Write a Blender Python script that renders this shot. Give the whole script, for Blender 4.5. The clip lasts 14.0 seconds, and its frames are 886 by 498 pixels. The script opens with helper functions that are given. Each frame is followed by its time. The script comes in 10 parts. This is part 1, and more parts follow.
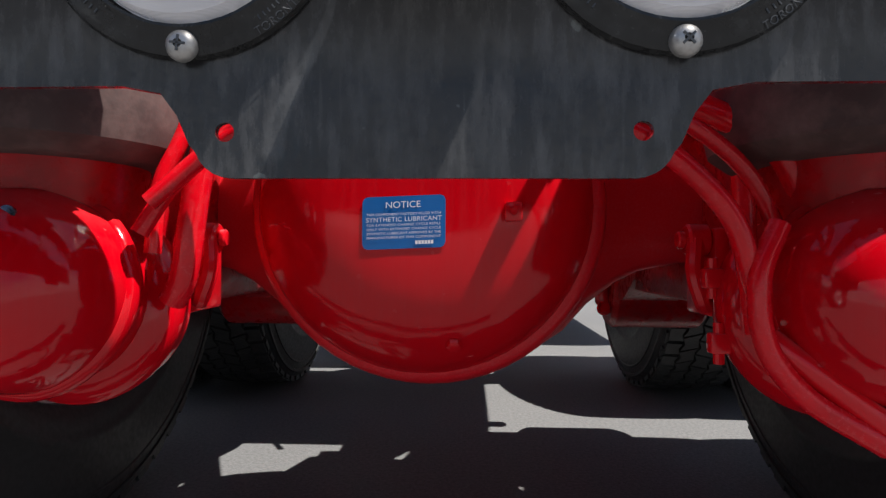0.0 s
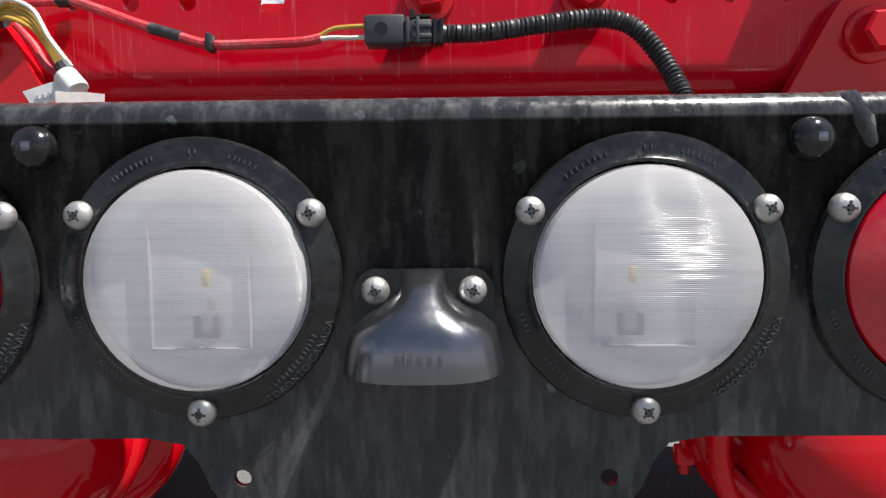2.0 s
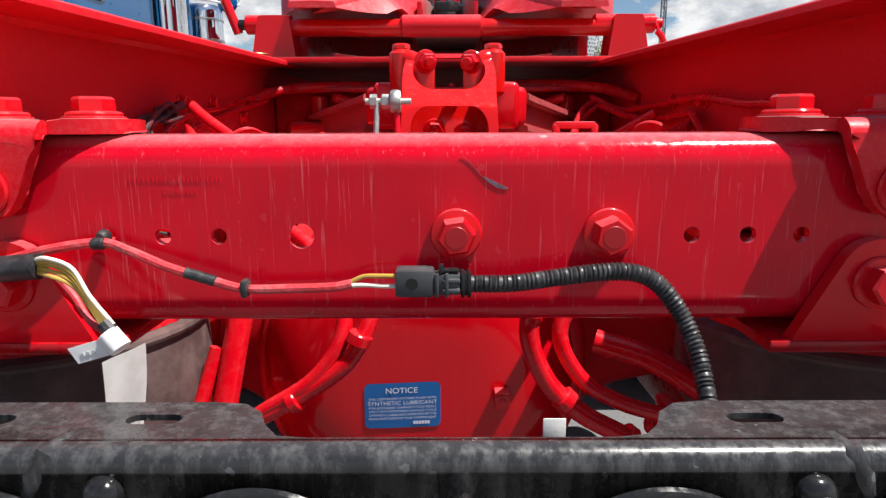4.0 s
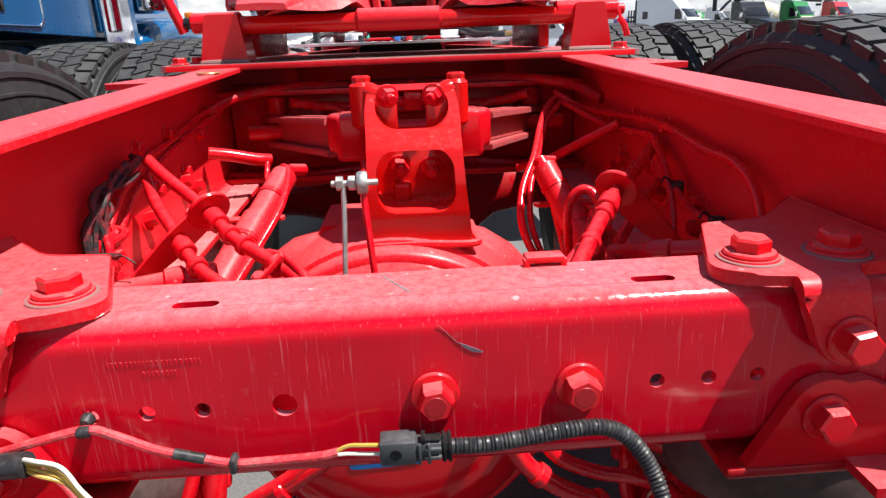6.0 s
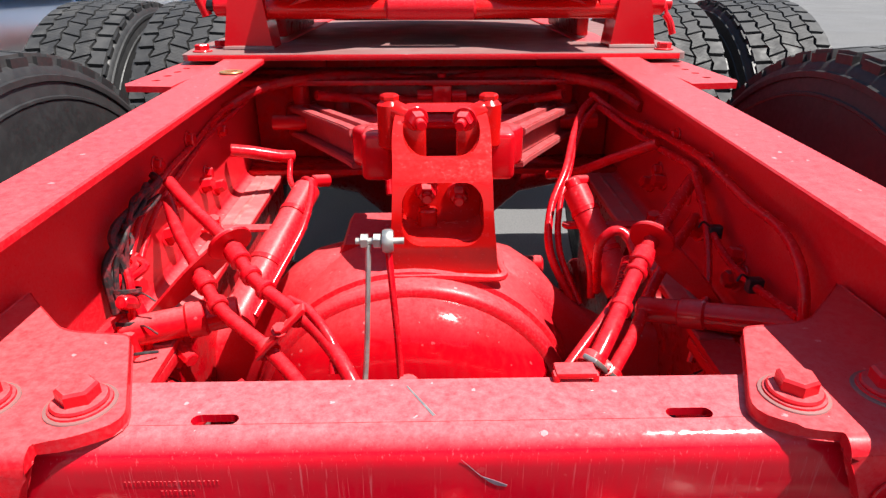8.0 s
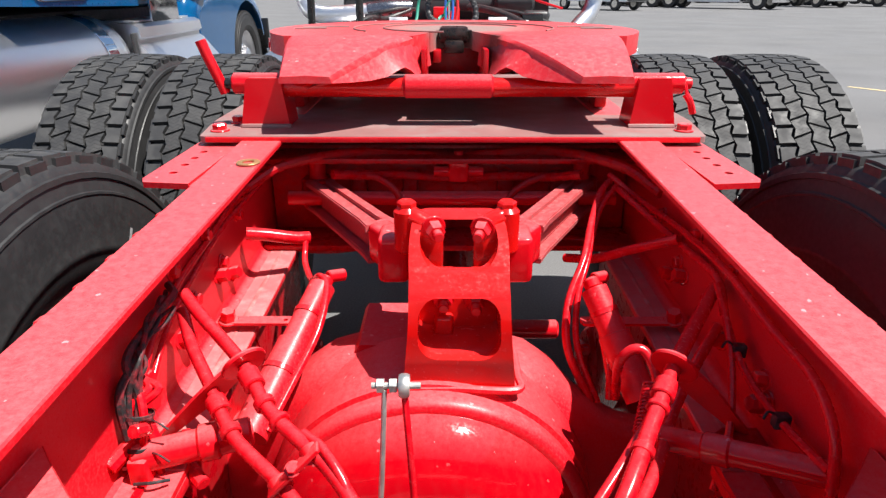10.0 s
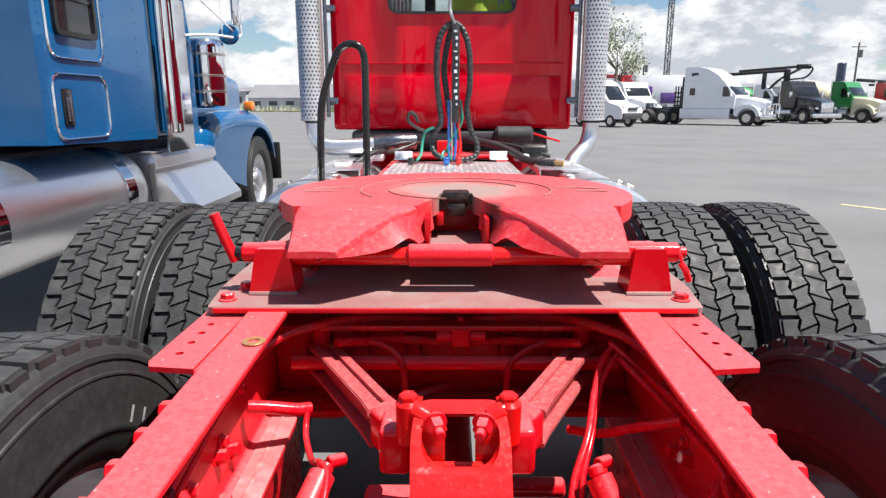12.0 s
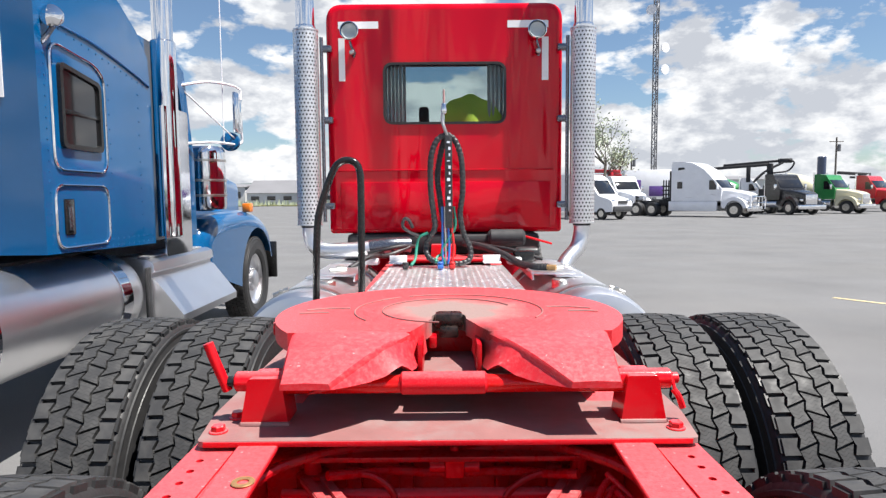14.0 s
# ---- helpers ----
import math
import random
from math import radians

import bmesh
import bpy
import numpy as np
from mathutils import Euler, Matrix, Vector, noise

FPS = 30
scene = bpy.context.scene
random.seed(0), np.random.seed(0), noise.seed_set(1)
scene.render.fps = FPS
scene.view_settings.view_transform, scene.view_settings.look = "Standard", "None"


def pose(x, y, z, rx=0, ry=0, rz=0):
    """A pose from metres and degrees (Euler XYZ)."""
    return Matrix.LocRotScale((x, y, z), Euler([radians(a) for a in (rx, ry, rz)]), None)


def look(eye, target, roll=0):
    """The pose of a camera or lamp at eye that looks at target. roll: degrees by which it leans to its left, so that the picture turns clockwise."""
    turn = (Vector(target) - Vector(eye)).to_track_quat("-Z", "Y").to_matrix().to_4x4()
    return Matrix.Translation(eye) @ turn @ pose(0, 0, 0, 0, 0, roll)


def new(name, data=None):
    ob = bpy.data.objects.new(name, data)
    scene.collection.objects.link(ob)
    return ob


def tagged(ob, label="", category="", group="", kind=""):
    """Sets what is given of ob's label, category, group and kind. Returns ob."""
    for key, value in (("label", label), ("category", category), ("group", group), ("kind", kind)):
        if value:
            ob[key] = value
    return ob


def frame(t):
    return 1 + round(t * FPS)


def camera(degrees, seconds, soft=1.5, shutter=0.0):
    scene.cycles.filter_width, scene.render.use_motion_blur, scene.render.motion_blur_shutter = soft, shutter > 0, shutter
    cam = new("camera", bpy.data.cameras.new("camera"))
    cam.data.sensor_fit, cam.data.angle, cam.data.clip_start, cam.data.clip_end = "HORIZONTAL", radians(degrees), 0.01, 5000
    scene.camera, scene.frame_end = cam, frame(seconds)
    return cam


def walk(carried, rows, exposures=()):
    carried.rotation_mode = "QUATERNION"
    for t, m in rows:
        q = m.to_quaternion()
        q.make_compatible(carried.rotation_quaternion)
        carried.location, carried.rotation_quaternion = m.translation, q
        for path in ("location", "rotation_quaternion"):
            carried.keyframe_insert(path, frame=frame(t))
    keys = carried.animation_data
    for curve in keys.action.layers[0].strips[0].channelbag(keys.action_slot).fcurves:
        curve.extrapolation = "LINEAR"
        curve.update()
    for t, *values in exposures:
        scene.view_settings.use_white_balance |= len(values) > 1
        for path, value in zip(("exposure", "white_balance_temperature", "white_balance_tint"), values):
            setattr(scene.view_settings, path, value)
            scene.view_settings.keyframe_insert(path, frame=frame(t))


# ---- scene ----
import mathutils
import mathutils.geometry

cam = camera(70.6, 14.0, soft=1.35)
PATH = [
    (0, (0.029, 0.015, 0.48), (-0.062, 2.013, 0.499), 0.3),
    (0.5, (0.03, 0.004, 0.519), (-0.047, 2.002, 0.528), 0.3),
    (1, (0.029, -0.007, 0.564), (-0.029, 1.992, 0.528), -0.1),
    (1.5, (0.028, -0.013, 0.617), (-0.015, 1.985, 0.534), -0.5),
    (2, (0.026, -0.018, 0.682), (-0.007, 1.976, 0.535), -0.6),
    (2.5, (0.018, -0.024, 0.746), (0.01, 1.959, 0.488), -0.6),
    (3, (0.011, -0.025, 0.81), (-0.026, 1.939, 0.434), -0.9),
    (3.5, (0.009, -0.017, 0.874), (-0.029, 1.923, 0.392), -0.6),
    (4, (0.001, -0.011, 0.912), (-0.002, 1.951, 0.525), -0.2),
    (6.5, (-0.002, 0.039, 1.133), (0.104, 1.901, 0.412), -2.2),
    (7, (-0.002, 0.057, 1.164), (0.086, 1.895, 0.38), -1.5),
    (9.5, (-0.012, 0.155, 1.303), (-0.025, 1.981, 0.487), 0.4),
    (10, (-0.011, 0.169, 1.343), (-0.016, 2.014, 0.571), -0.0),
    (10.5, (-0.01, 0.183, 1.382), (-0.013, 2.057, 0.683), -0.0),
    (11, (-0.011, 0.189, 1.416), (-0.021, 2.093, 0.804), -0.2),
    (11.5, (-0.008, 0.193, 1.448), (-0.029, 2.121, 0.916), -0.4),
    (12, (-0.008, 0.192, 1.475), (-0.025, 2.14, 1.024), -0.1),
    (12.5, (-0.008, 0.189, 1.5), (-0.022, 2.155, 1.13), 0.0),
    (13, (-0.007, 0.188, 1.52), (-0.018, 2.167, 1.229), 0.0),
    (13.5, (-0.004, 0.185, 1.542), (-0.01, 2.172, 1.32), -0.2),
    (14, (-0.001, 0.182, 1.559), (-0.002, 2.175, 1.395), -0.5),
]
walk(cam, [(t, look(eye, target, roll)) for t, eye, target, roll in PATH], exposures=[(0.0, 0.95), (1.5, 0.95), (4.2, 0.84), (6.3, 0.96), (9.5, 1.0), (14.0, 1.08)])

# ---- light ----
world = bpy.data.worlds.new("world")
scene.world = world
world.use_nodes = True
SUN_AZ, SUN_EL = radians(108), radians(65)   # azimuth from +y towards +x


def build_world():
    nt = world.node_tree
    nt.nodes.clear()
    N = nt.nodes.new
    L = nt.links.new
    sky = N("ShaderNodeTexSky")
    sky.sky_type = "NISHITA"
    sky.sun_disc = False
    sky.sun_elevation, sky.sun_rotation = SUN_EL, SUN_AZ
    sky.air_density, sky.dust_density, sky.ozone_density = 1.0, 0.6, 1.2
    tc = N("ShaderNodeTexCoord")
    sep = N("ShaderNodeSeparateXYZ")
    L(tc.outputs["Generated"], sep.inputs[0])
    # heaped clouds: noise on the direction, flattened, thicker towards the horizon
    mp = N("ShaderNodeMapping")
    mp.inputs["Scale"].default_value = (2.3, 2.3, 4.6)
    mp.inputs["Location"].default_value = (0.35, 0.1, 0.2)
    L(tc.outputs["Generated"], mp.inputs["Vector"])
    n1 = N("ShaderNodeTexNoise")
    n1.inputs["Scale"].default_value, n1.inputs["Detail"].default_value, n1.inputs["Roughness"].default_value = 2.7, 12, 0.56
    L(mp.outputs[0], n1.inputs["Vector"])
    low = N("ShaderNodeMapRange")
    low.inputs["From Min"].default_value, low.inputs["From Max"].default_value = 0.02, 0.8
    low.inputs["To Min"].default_value, low.inputs["To Max"].default_value = 0.13, -0.2
    L(sep.outputs[2], low.inputs["Value"])
    sm = N("ShaderNodeMath"); sm.operation = "ADD"
    L(n1.outputs["Fac"], sm.inputs[0]); L(low.outputs[0], sm.inputs[1])
    r1 = N("ShaderNodeValToRGB")
    r1.color_ramp.elements[0].position, r1.color_ramp.elements[1].position = 0.50, 0.55
    L(sm.outputs[0], r1.inputs[0])
    mp2 = N("ShaderNodeMapping")
    mp2.inputs["Scale"].default_value = (2.3, 2.3, 4.6)
    mp2.inputs["Location"].default_value = (0.35, 0.1, 0.34)
    L(tc.outputs["Generated"], mp2.inputs["Vector"])
    n2 = N("ShaderNodeTexNoise")
    n2.inputs["Scale"].default_value, n2.inputs["Detail"].default_value, n2.inputs["Roughness"].default_value = 4.4, 9, 0.6
    L(mp2.outputs[0], n2.inputs["Vector"])
    r2 = N("ShaderNodeValToRGB")
    r2.color_ramp.elements[0].position, r2.color_ramp.elements[1].position = 0.42, 0.58
    r2.color_ramp.elements[0].color = (13.6, 13.7, 13.8, 1)
    r2.color_ramp.elements[1].color = (7.4, 7.8, 8.6, 1)
    L(n2.outputs["Fac"], r2.inputs[0])
    gain = N("ShaderNodeMix"); gain.data_type, gain.blend_type = "RGBA", "MULTIPLY"
    gain.inputs["Factor"].default_value = 1.0
    gain.inputs["B"].default_value = (1.3, 1.42, 1.52, 1)
    L(sky.outputs[0], gain.inputs["A"])
    mix = N("ShaderNodeMix"); mix.data_type = "RGBA"
    L(r1.outputs[0], mix.inputs["Factor"])
    L(gain.outputs["Result"], mix.inputs["A"]); L(r2.outputs[0], mix.inputs["B"])
    bg = N("ShaderNodeBackground")
    bg.inputs["Strength"].default_value = 0.039
    L(mix.outputs["Result"], bg.inputs[0])
    out = N("ShaderNodeOutputWorld")
    L(bg.outputs[0], out.inputs[0])


build_world()
sun_data = bpy.data.lights.new("sun", "SUN")
sun_data.energy, sun_data.angle, sun_data.color = 5.0, radians(0.53), (1.0, 0.96, 0.9)
sun = new("sun", sun_data)
S = Vector((math.sin(SUN_AZ) * math.cos(SUN_EL), math.cos(SUN_AZ) * math.cos(SUN_EL), math.sin(SUN_EL)))
sun.matrix_world = look(S * 50, (0, 0, 0))


# ---- materials ----
def material(name, base, rough=0.5, metal=0.0, vary=0.12, scale=6.0, bump=0.0, bump_scale=120.0, dirt=None, dirt_amount=0.0, dirt_scale=9.0,
             coat=0.0, streak=0.0, rough_vary=0.1, trans=0.0, ior=1.45, per_object=0.0, spec=0.5, wear=None, dust_sheen=None, grit=None):
    """Principled surface with broad tint variation, speckled or streaked dirt and fine relief, in metres."""
    m = bpy.data.materials.new(name)
    m.use_nodes = True
    nt = m.node_tree
    N, L = nt.nodes.new, nt.links.new
    p = nt.nodes["Principled BSDF"]
    tc = N("ShaderNodeTexCoord")
    n1 = N("ShaderNodeTexNoise")
    n1.inputs["Scale"].default_value, n1.inputs["Detail"].default_value = scale, 6
    L(tc.outputs["Object"], n1.inputs["Vector"])
    hsv = N("ShaderNodeHueSaturation")
    hsv.inputs["Color"].default_value = (*base, 1)
    mr = N("ShaderNodeMapRange")
    mr.inputs["From Min"].default_value, mr.inputs["From Max"].default_value = 0.25, 0.75
    mr.inputs["To Min"].default_value, mr.inputs["To Max"].default_value = 1 - vary, 1 + vary
    L(n1.outputs["Fac"], mr.inputs["Value"])
    value = mr.outputs[0]
    if per_object:
        oi = N("ShaderNodeObjectInfo")
        mo = N("ShaderNodeMapRange")
        mo.inputs["To Min"].default_value, mo.inputs["To Max"].default_value = 1 - per_object, 1 + per_object
        L(oi.outputs["Random"], mo.inputs["Value"])
        mm = N("ShaderNodeMath"); mm.operation = "MULTIPLY"
        L(value, mm.inputs[0]); L(mo.outputs[0], mm.inputs[1])
        value = mm.outputs[0]
    L(value, hsv.inputs["Value"])
    colour = hsv.outputs[0]
    rr = N("ShaderNodeMapRange")
    rr.inputs["From Min"].default_value, rr.inputs["From Max"].default_value = 0.3, 0.7
    rr.inputs["To Min"].default_value, rr.inputs["To Max"].default_value = max(0.02, rough - rough_vary), min(1, rough + rough_vary)
    n3 = N("ShaderNodeTexNoise")
    n3.inputs["Scale"].default_value, n3.inputs["Detail"].default_value = dirt_scale * 2.3, 8
    L(tc.outputs["Object"], n3.inputs["Vector"])
    L(n3.outputs["Fac"], rr.inputs["Value"])
    rough_out = rr.outputs[0]
    if dirt:
        n2 = N("ShaderNodeTexNoise")
        n2.inputs["Scale"].default_value, n2.inputs["Detail"].default_value, n2.inputs["Roughness"].default_value = dirt_scale, 10, 0.68
        if streak:
            mp = N("ShaderNodeMapping")
            mp.inputs["Scale"].default_value = (1, 1, streak)
            L(tc.outputs["Object"], mp.inputs["Vector"]); L(mp.outputs[0], n2.inputs["Vector"])
        else:
            L(tc.outputs["Object"], n2.inputs["Vector"])
        ramp = N("ShaderNodeMapRange")
        ramp.inputs["From Min"].default_value, ramp.inputs["From Max"].default_value = 0.46, 0.74
        ramp.inputs["To Min"].default_value, ramp.inputs["To Max"].default_value = 0, dirt_amount
        L(n2.outputs["Fac"], ramp.inputs["Value"])
        mx = N("ShaderNodeMix"); mx.data_type = "RGBA"
        L(ramp.outputs[0], mx.inputs["Factor"]); L(colour, mx.inputs["A"])
        mx.inputs["B"].default_value = (*dirt, 1)
        colour = mx.outputs["Result"]
        ra = N("ShaderNodeMath"); ra.operation = "MULTIPLY_ADD"
        ra.inputs[1].default_value = 0.5
        L(ramp.outputs[0], ra.inputs[0]); L(rough_out, ra.inputs[2])
        rough_out = ra.outputs[0]
    if dust_sheen:
        # fine dust on upward faces, the pale sheen of lit tops painted in with it
        dust, amount = dust_sheen
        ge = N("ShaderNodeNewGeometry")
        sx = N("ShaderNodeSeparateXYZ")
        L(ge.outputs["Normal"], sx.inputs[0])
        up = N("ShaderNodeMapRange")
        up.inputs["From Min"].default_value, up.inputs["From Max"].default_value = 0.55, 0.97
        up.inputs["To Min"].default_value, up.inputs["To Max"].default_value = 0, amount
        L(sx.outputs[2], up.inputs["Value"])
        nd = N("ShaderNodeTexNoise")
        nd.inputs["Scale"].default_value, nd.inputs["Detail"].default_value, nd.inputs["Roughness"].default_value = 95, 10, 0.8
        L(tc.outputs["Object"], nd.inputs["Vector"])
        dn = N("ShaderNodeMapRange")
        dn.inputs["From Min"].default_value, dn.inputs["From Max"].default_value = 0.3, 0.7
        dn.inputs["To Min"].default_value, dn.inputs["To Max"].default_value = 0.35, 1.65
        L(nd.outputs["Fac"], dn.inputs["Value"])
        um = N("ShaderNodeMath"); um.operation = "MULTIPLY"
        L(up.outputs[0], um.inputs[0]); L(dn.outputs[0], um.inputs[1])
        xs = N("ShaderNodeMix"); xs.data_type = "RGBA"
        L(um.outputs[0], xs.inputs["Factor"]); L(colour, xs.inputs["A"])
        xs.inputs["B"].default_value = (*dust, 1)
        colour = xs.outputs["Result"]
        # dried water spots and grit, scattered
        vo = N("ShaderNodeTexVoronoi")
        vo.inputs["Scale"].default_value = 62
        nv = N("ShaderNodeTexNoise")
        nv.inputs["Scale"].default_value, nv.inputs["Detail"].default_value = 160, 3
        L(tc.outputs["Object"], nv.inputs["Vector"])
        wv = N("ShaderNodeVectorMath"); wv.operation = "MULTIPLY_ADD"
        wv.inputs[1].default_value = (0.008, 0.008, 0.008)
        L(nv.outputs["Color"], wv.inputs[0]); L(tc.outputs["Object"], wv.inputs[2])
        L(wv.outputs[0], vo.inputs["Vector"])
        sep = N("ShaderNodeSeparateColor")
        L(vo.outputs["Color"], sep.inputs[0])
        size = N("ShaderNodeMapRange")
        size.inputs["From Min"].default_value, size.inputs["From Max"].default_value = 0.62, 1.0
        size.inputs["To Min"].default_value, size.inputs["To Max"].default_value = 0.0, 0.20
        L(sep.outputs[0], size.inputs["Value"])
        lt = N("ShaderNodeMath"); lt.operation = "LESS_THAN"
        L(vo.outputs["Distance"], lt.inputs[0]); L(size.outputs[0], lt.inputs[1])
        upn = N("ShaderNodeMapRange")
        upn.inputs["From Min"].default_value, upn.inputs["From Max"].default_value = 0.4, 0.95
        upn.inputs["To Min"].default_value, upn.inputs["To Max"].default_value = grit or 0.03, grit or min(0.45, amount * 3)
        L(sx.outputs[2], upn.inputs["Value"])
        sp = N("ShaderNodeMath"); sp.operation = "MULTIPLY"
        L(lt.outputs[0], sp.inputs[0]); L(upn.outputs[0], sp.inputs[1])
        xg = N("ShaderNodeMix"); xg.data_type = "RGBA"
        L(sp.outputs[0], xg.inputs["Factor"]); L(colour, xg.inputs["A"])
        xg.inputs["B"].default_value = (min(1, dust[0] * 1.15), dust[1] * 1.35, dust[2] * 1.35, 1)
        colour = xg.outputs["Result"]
    if wear:
        mw = N("ShaderNodeMapping")
        mw.inputs["Scale"].default_value = (1, 1, 0.035)
        L(tc.outputs["Object"], mw.inputs["Vector"])
        nw = N("ShaderNodeTexNoise")
        nw.inputs["Scale"].default_value, nw.inputs["Detail"].default_value, nw.inputs["Roughness"].default_value = 420, 3, 0.7
        L(mw.outputs[0], nw.inputs["Vector"])
        rw = N("ShaderNodeMapRange")
        rw.inputs["From Min"].default_value, rw.inputs["From Max"].default_value = 0.60, 0.74
        rw.inputs["To Min"].default_value, rw.inputs["To Max"].default_value = 0, 0.5
        L(nw.outputs["Fac"], rw.inputs["Value"])
        xw = N("ShaderNodeMix"); xw.data_type = "RGBA"
        L(rw.outputs[0], xw.inputs["Factor"]); L(colour, xw.inputs["A"])
        xw.inputs["B"].default_value = (*wear, 1)
        colour = xw.outputs["Result"]
    L(colour, p.inputs["Base Color"])
    L(rough_out, p.inputs["Roughness"])
    p.inputs["Metallic"].default_value = metal
    p.inputs["Specular IOR Level"].default_value = spec
    p.inputs["Coat Weight"].default_value = coat
    p.inputs["Coat Roughness"].default_value = 0.06
    p.inputs["Transmission Weight"].default_value = trans
    p.inputs["IOR"].default_value = ior
    if bump:
        nb = N("ShaderNodeTexNoise")
        nb.inputs["Scale"].default_value, nb.inputs["Detail"].default_value = bump_scale, 4
        L(tc.outputs["Object"], nb.inputs["Vector"])
        b = N("ShaderNodeBump")
        b.inputs["Strength"].default_value, b.inputs["Distance"].default_value = bump, 0.002
        L(nb.outputs["Fac"], b.inputs["Height"])
        L(b.outputs[0], p.inputs["Normal"])
    return m


RED = material("red_paint", (0.63, 0.004, 0.0115), 0.14, vary=0.05, scale=4, dirt=(0.5, 0.05, 0.05), dirt_amount=0.14, dirt_scale=150, spec=0.42, rough_vary=0.1, bump=0.06, bump_scale=60, dust_sheen=((0.66, 0.36, 0.37), 0.21))
RED_CAN = material("red_gloss_enamel", (0.50, 0.0006, 0.0065), 0.07, vary=0.06, scale=6, dirt=(0.42, 0.06, 0.07), dirt_amount=0.08, dirt_scale=120, spec=0.42, rough_vary=0.07, streak=0.04, bump=0.03, bump_scale=40, dust_sheen=((0.66, 0.36, 0.37), 0.07))
RED_BOWL = material("red_enamel_dusty_crown", (0.56, 0.0015, 0.008), 0.10, vary=0.06, scale=6, dirt=(0.45, 0.06, 0.07), dirt_amount=0.10, dirt_scale=90, spec=0.38, rough_vary=0.08, streak=0.05, bump=0.03, bump_scale=40, dust_sheen=((0.66, 0.32, 0.33), 0.15))
RED_DUSTY = material("red_paint_dusty", (0.63, 0.005, 0.014), 0.35, vary=0.05, scale=5, dirt=(0.6, 0.16, 0.17), dirt_amount=0.22, dirt_scale=260, spec=0.32, bump=0.12, bump_scale=90, dust_sheen=((0.64, 0.33, 0.34), 0.205))
RED_FACE = material("red_paint_streaked", (0.60, 0.002, 0.0150), 0.11, vary=0.11, scale=16, dirt=(0.45, 0.02, 0.03), dirt_amount=0.3, dirt_scale=110, streak=0.12, spec=0.36, rough_vary=0.09, wear=(0.66, 0.15, 0.17), bump=0.05, bump_scale=30, dust_sheen=((0.66, 0.38, 0.39), 0.29))
RED_PLATE = material("red_plate_worn", (0.25, 0.118, 0.112), 0.5, vary=0.12, scale=9, dirt=(0.215, 0.18, 0.17), dirt_amount=1.0, dirt_scale=7, bump=0.2, bump_scale=150)
RED_HOSE = material("red_painted_hose", (0.63, 0.002, 0.010), 0.2, vary=0.12, scale=20, dirt=(0.55, 0.10, 0.11), dirt_amount=0.18, dirt_scale=90, spec=0.4, dust_sheen=((0.66, 0.30, 0.31), 0.07))
BLACK = material("black_powder_coat", (0.0235, 0.0236, 0.0255), 0.21, vary=0.25, scale=40, dirt=(0.15, 0.149, 0.15), dirt_amount=0.5, dirt_scale=120, streak=0.22, bump=0.05, bump_scale=200, spec=0.44, rough_vary=0.10, dust_sheen=((0.20, 0.19, 0.185), 0.065), grit=0.30, wear=(0.085, 0.084, 0.083))
BLACK_PLASTIC = material("black_plastic", (0.012, 0.012, 0.0125), 0.17, vary=0.3, scale=30, dirt=(0.06, 0.06, 0.06), dirt_amount=0.3, dirt_scale=110, bump=0.05, bump_scale=90, spec=0.46)
SCREW_STEEL = material("dulled_screw_steel", (0.44, 0.425, 0.41), 0.42, metal=0.75, vary=0.15, scale=90, dirt=(0.22, 0.20, 0.18), dirt_amount=0.5, dirt_scale=260)
GREY_PLASTIC = material("dark_grey_plastic", (0.05, 0.052, 0.056), 0.42, vary=0.15, scale=40, dirt=(0.2, 0.2, 0.2), dirt_amount=0.3, dirt_scale=60)
DARK_METAL = material("dark_gloss_metal", (0.17, 0.18, 0.21), 0.2, metal=0.85, vary=0.15, scale=20, dirt=(0.2, 0.2, 0.2), dirt_amount=0.2, dirt_scale=60)
STEEL = material("stainless_steel", (0.62, 0.6, 0.56), 0.3, metal=1.0, vary=0.12, scale=90, dirt=(0.2, 0.18, 0.16), dirt_amount=0.35, dirt_scale=220)
SHIELD_ALU = material("dull_perforated_aluminium", (0.74, 0.74, 0.75), 0.42, metal=0.9, vary=0.08, scale=5)
CHROME = material("chrome", (0.8, 0.8, 0.82), 0.06, metal=1.0, vary=0.03, rough_vary=0.04)
HOOD_METAL = material("dull_grey_pressed_metal", (0.17, 0.172, 0.185), 0.22, metal=0.92, vary=0.06, scale=20, dirt=(0.10, 0.095, 0.09), dirt_amount=0.12, dirt_scale=60, rough_vary=0.03)
POLISHED = material("polished_aluminium", (0.90, 0.90, 0.91), 0.32, metal=1.0, vary=0.03, scale=4, rough_vary=0.02)
ALU = material("brushed_aluminium", (0.74, 0.74, 0.76), 0.38, metal=1.0, vary=0.05, scale=3, rough_vary=0.03)
TREAD_ALU = material("diamond_plate_aluminium", (0.76, 0.76, 0.77), 0.36, metal=0.9, vary=0.06, scale=9, dirt=(0.4, 0.38, 0.36), dirt_amount=0.3, dirt_scale=14)
RUBBER = material("tyre_rubber", (0.034, 0.034, 0.035), 0.62, vary=0.25, scale=14, dirt=(0.10, 0.098, 0.095), dirt_amount=0.55, dirt_scale=16, bump=0.25, bump_scale=180)
SCUFF = material("scuffed_white_rubber", (0.30, 0.30, 0.31), 0.6, vary=0.2, scale=60, dirt=(0.05, 0.05, 0.05), dirt_amount=0.8, dirt_scale=120)
RUBBER_WALL = material("tyre_sidewall_rubber", (0.022, 0.022, 0.023), 0.5, vary=0.15, scale=6, dirt=(0.06, 0.057, 0.055), dirt_amount=0.22, dirt_scale=45, bump=0.12, bump_scale=60)
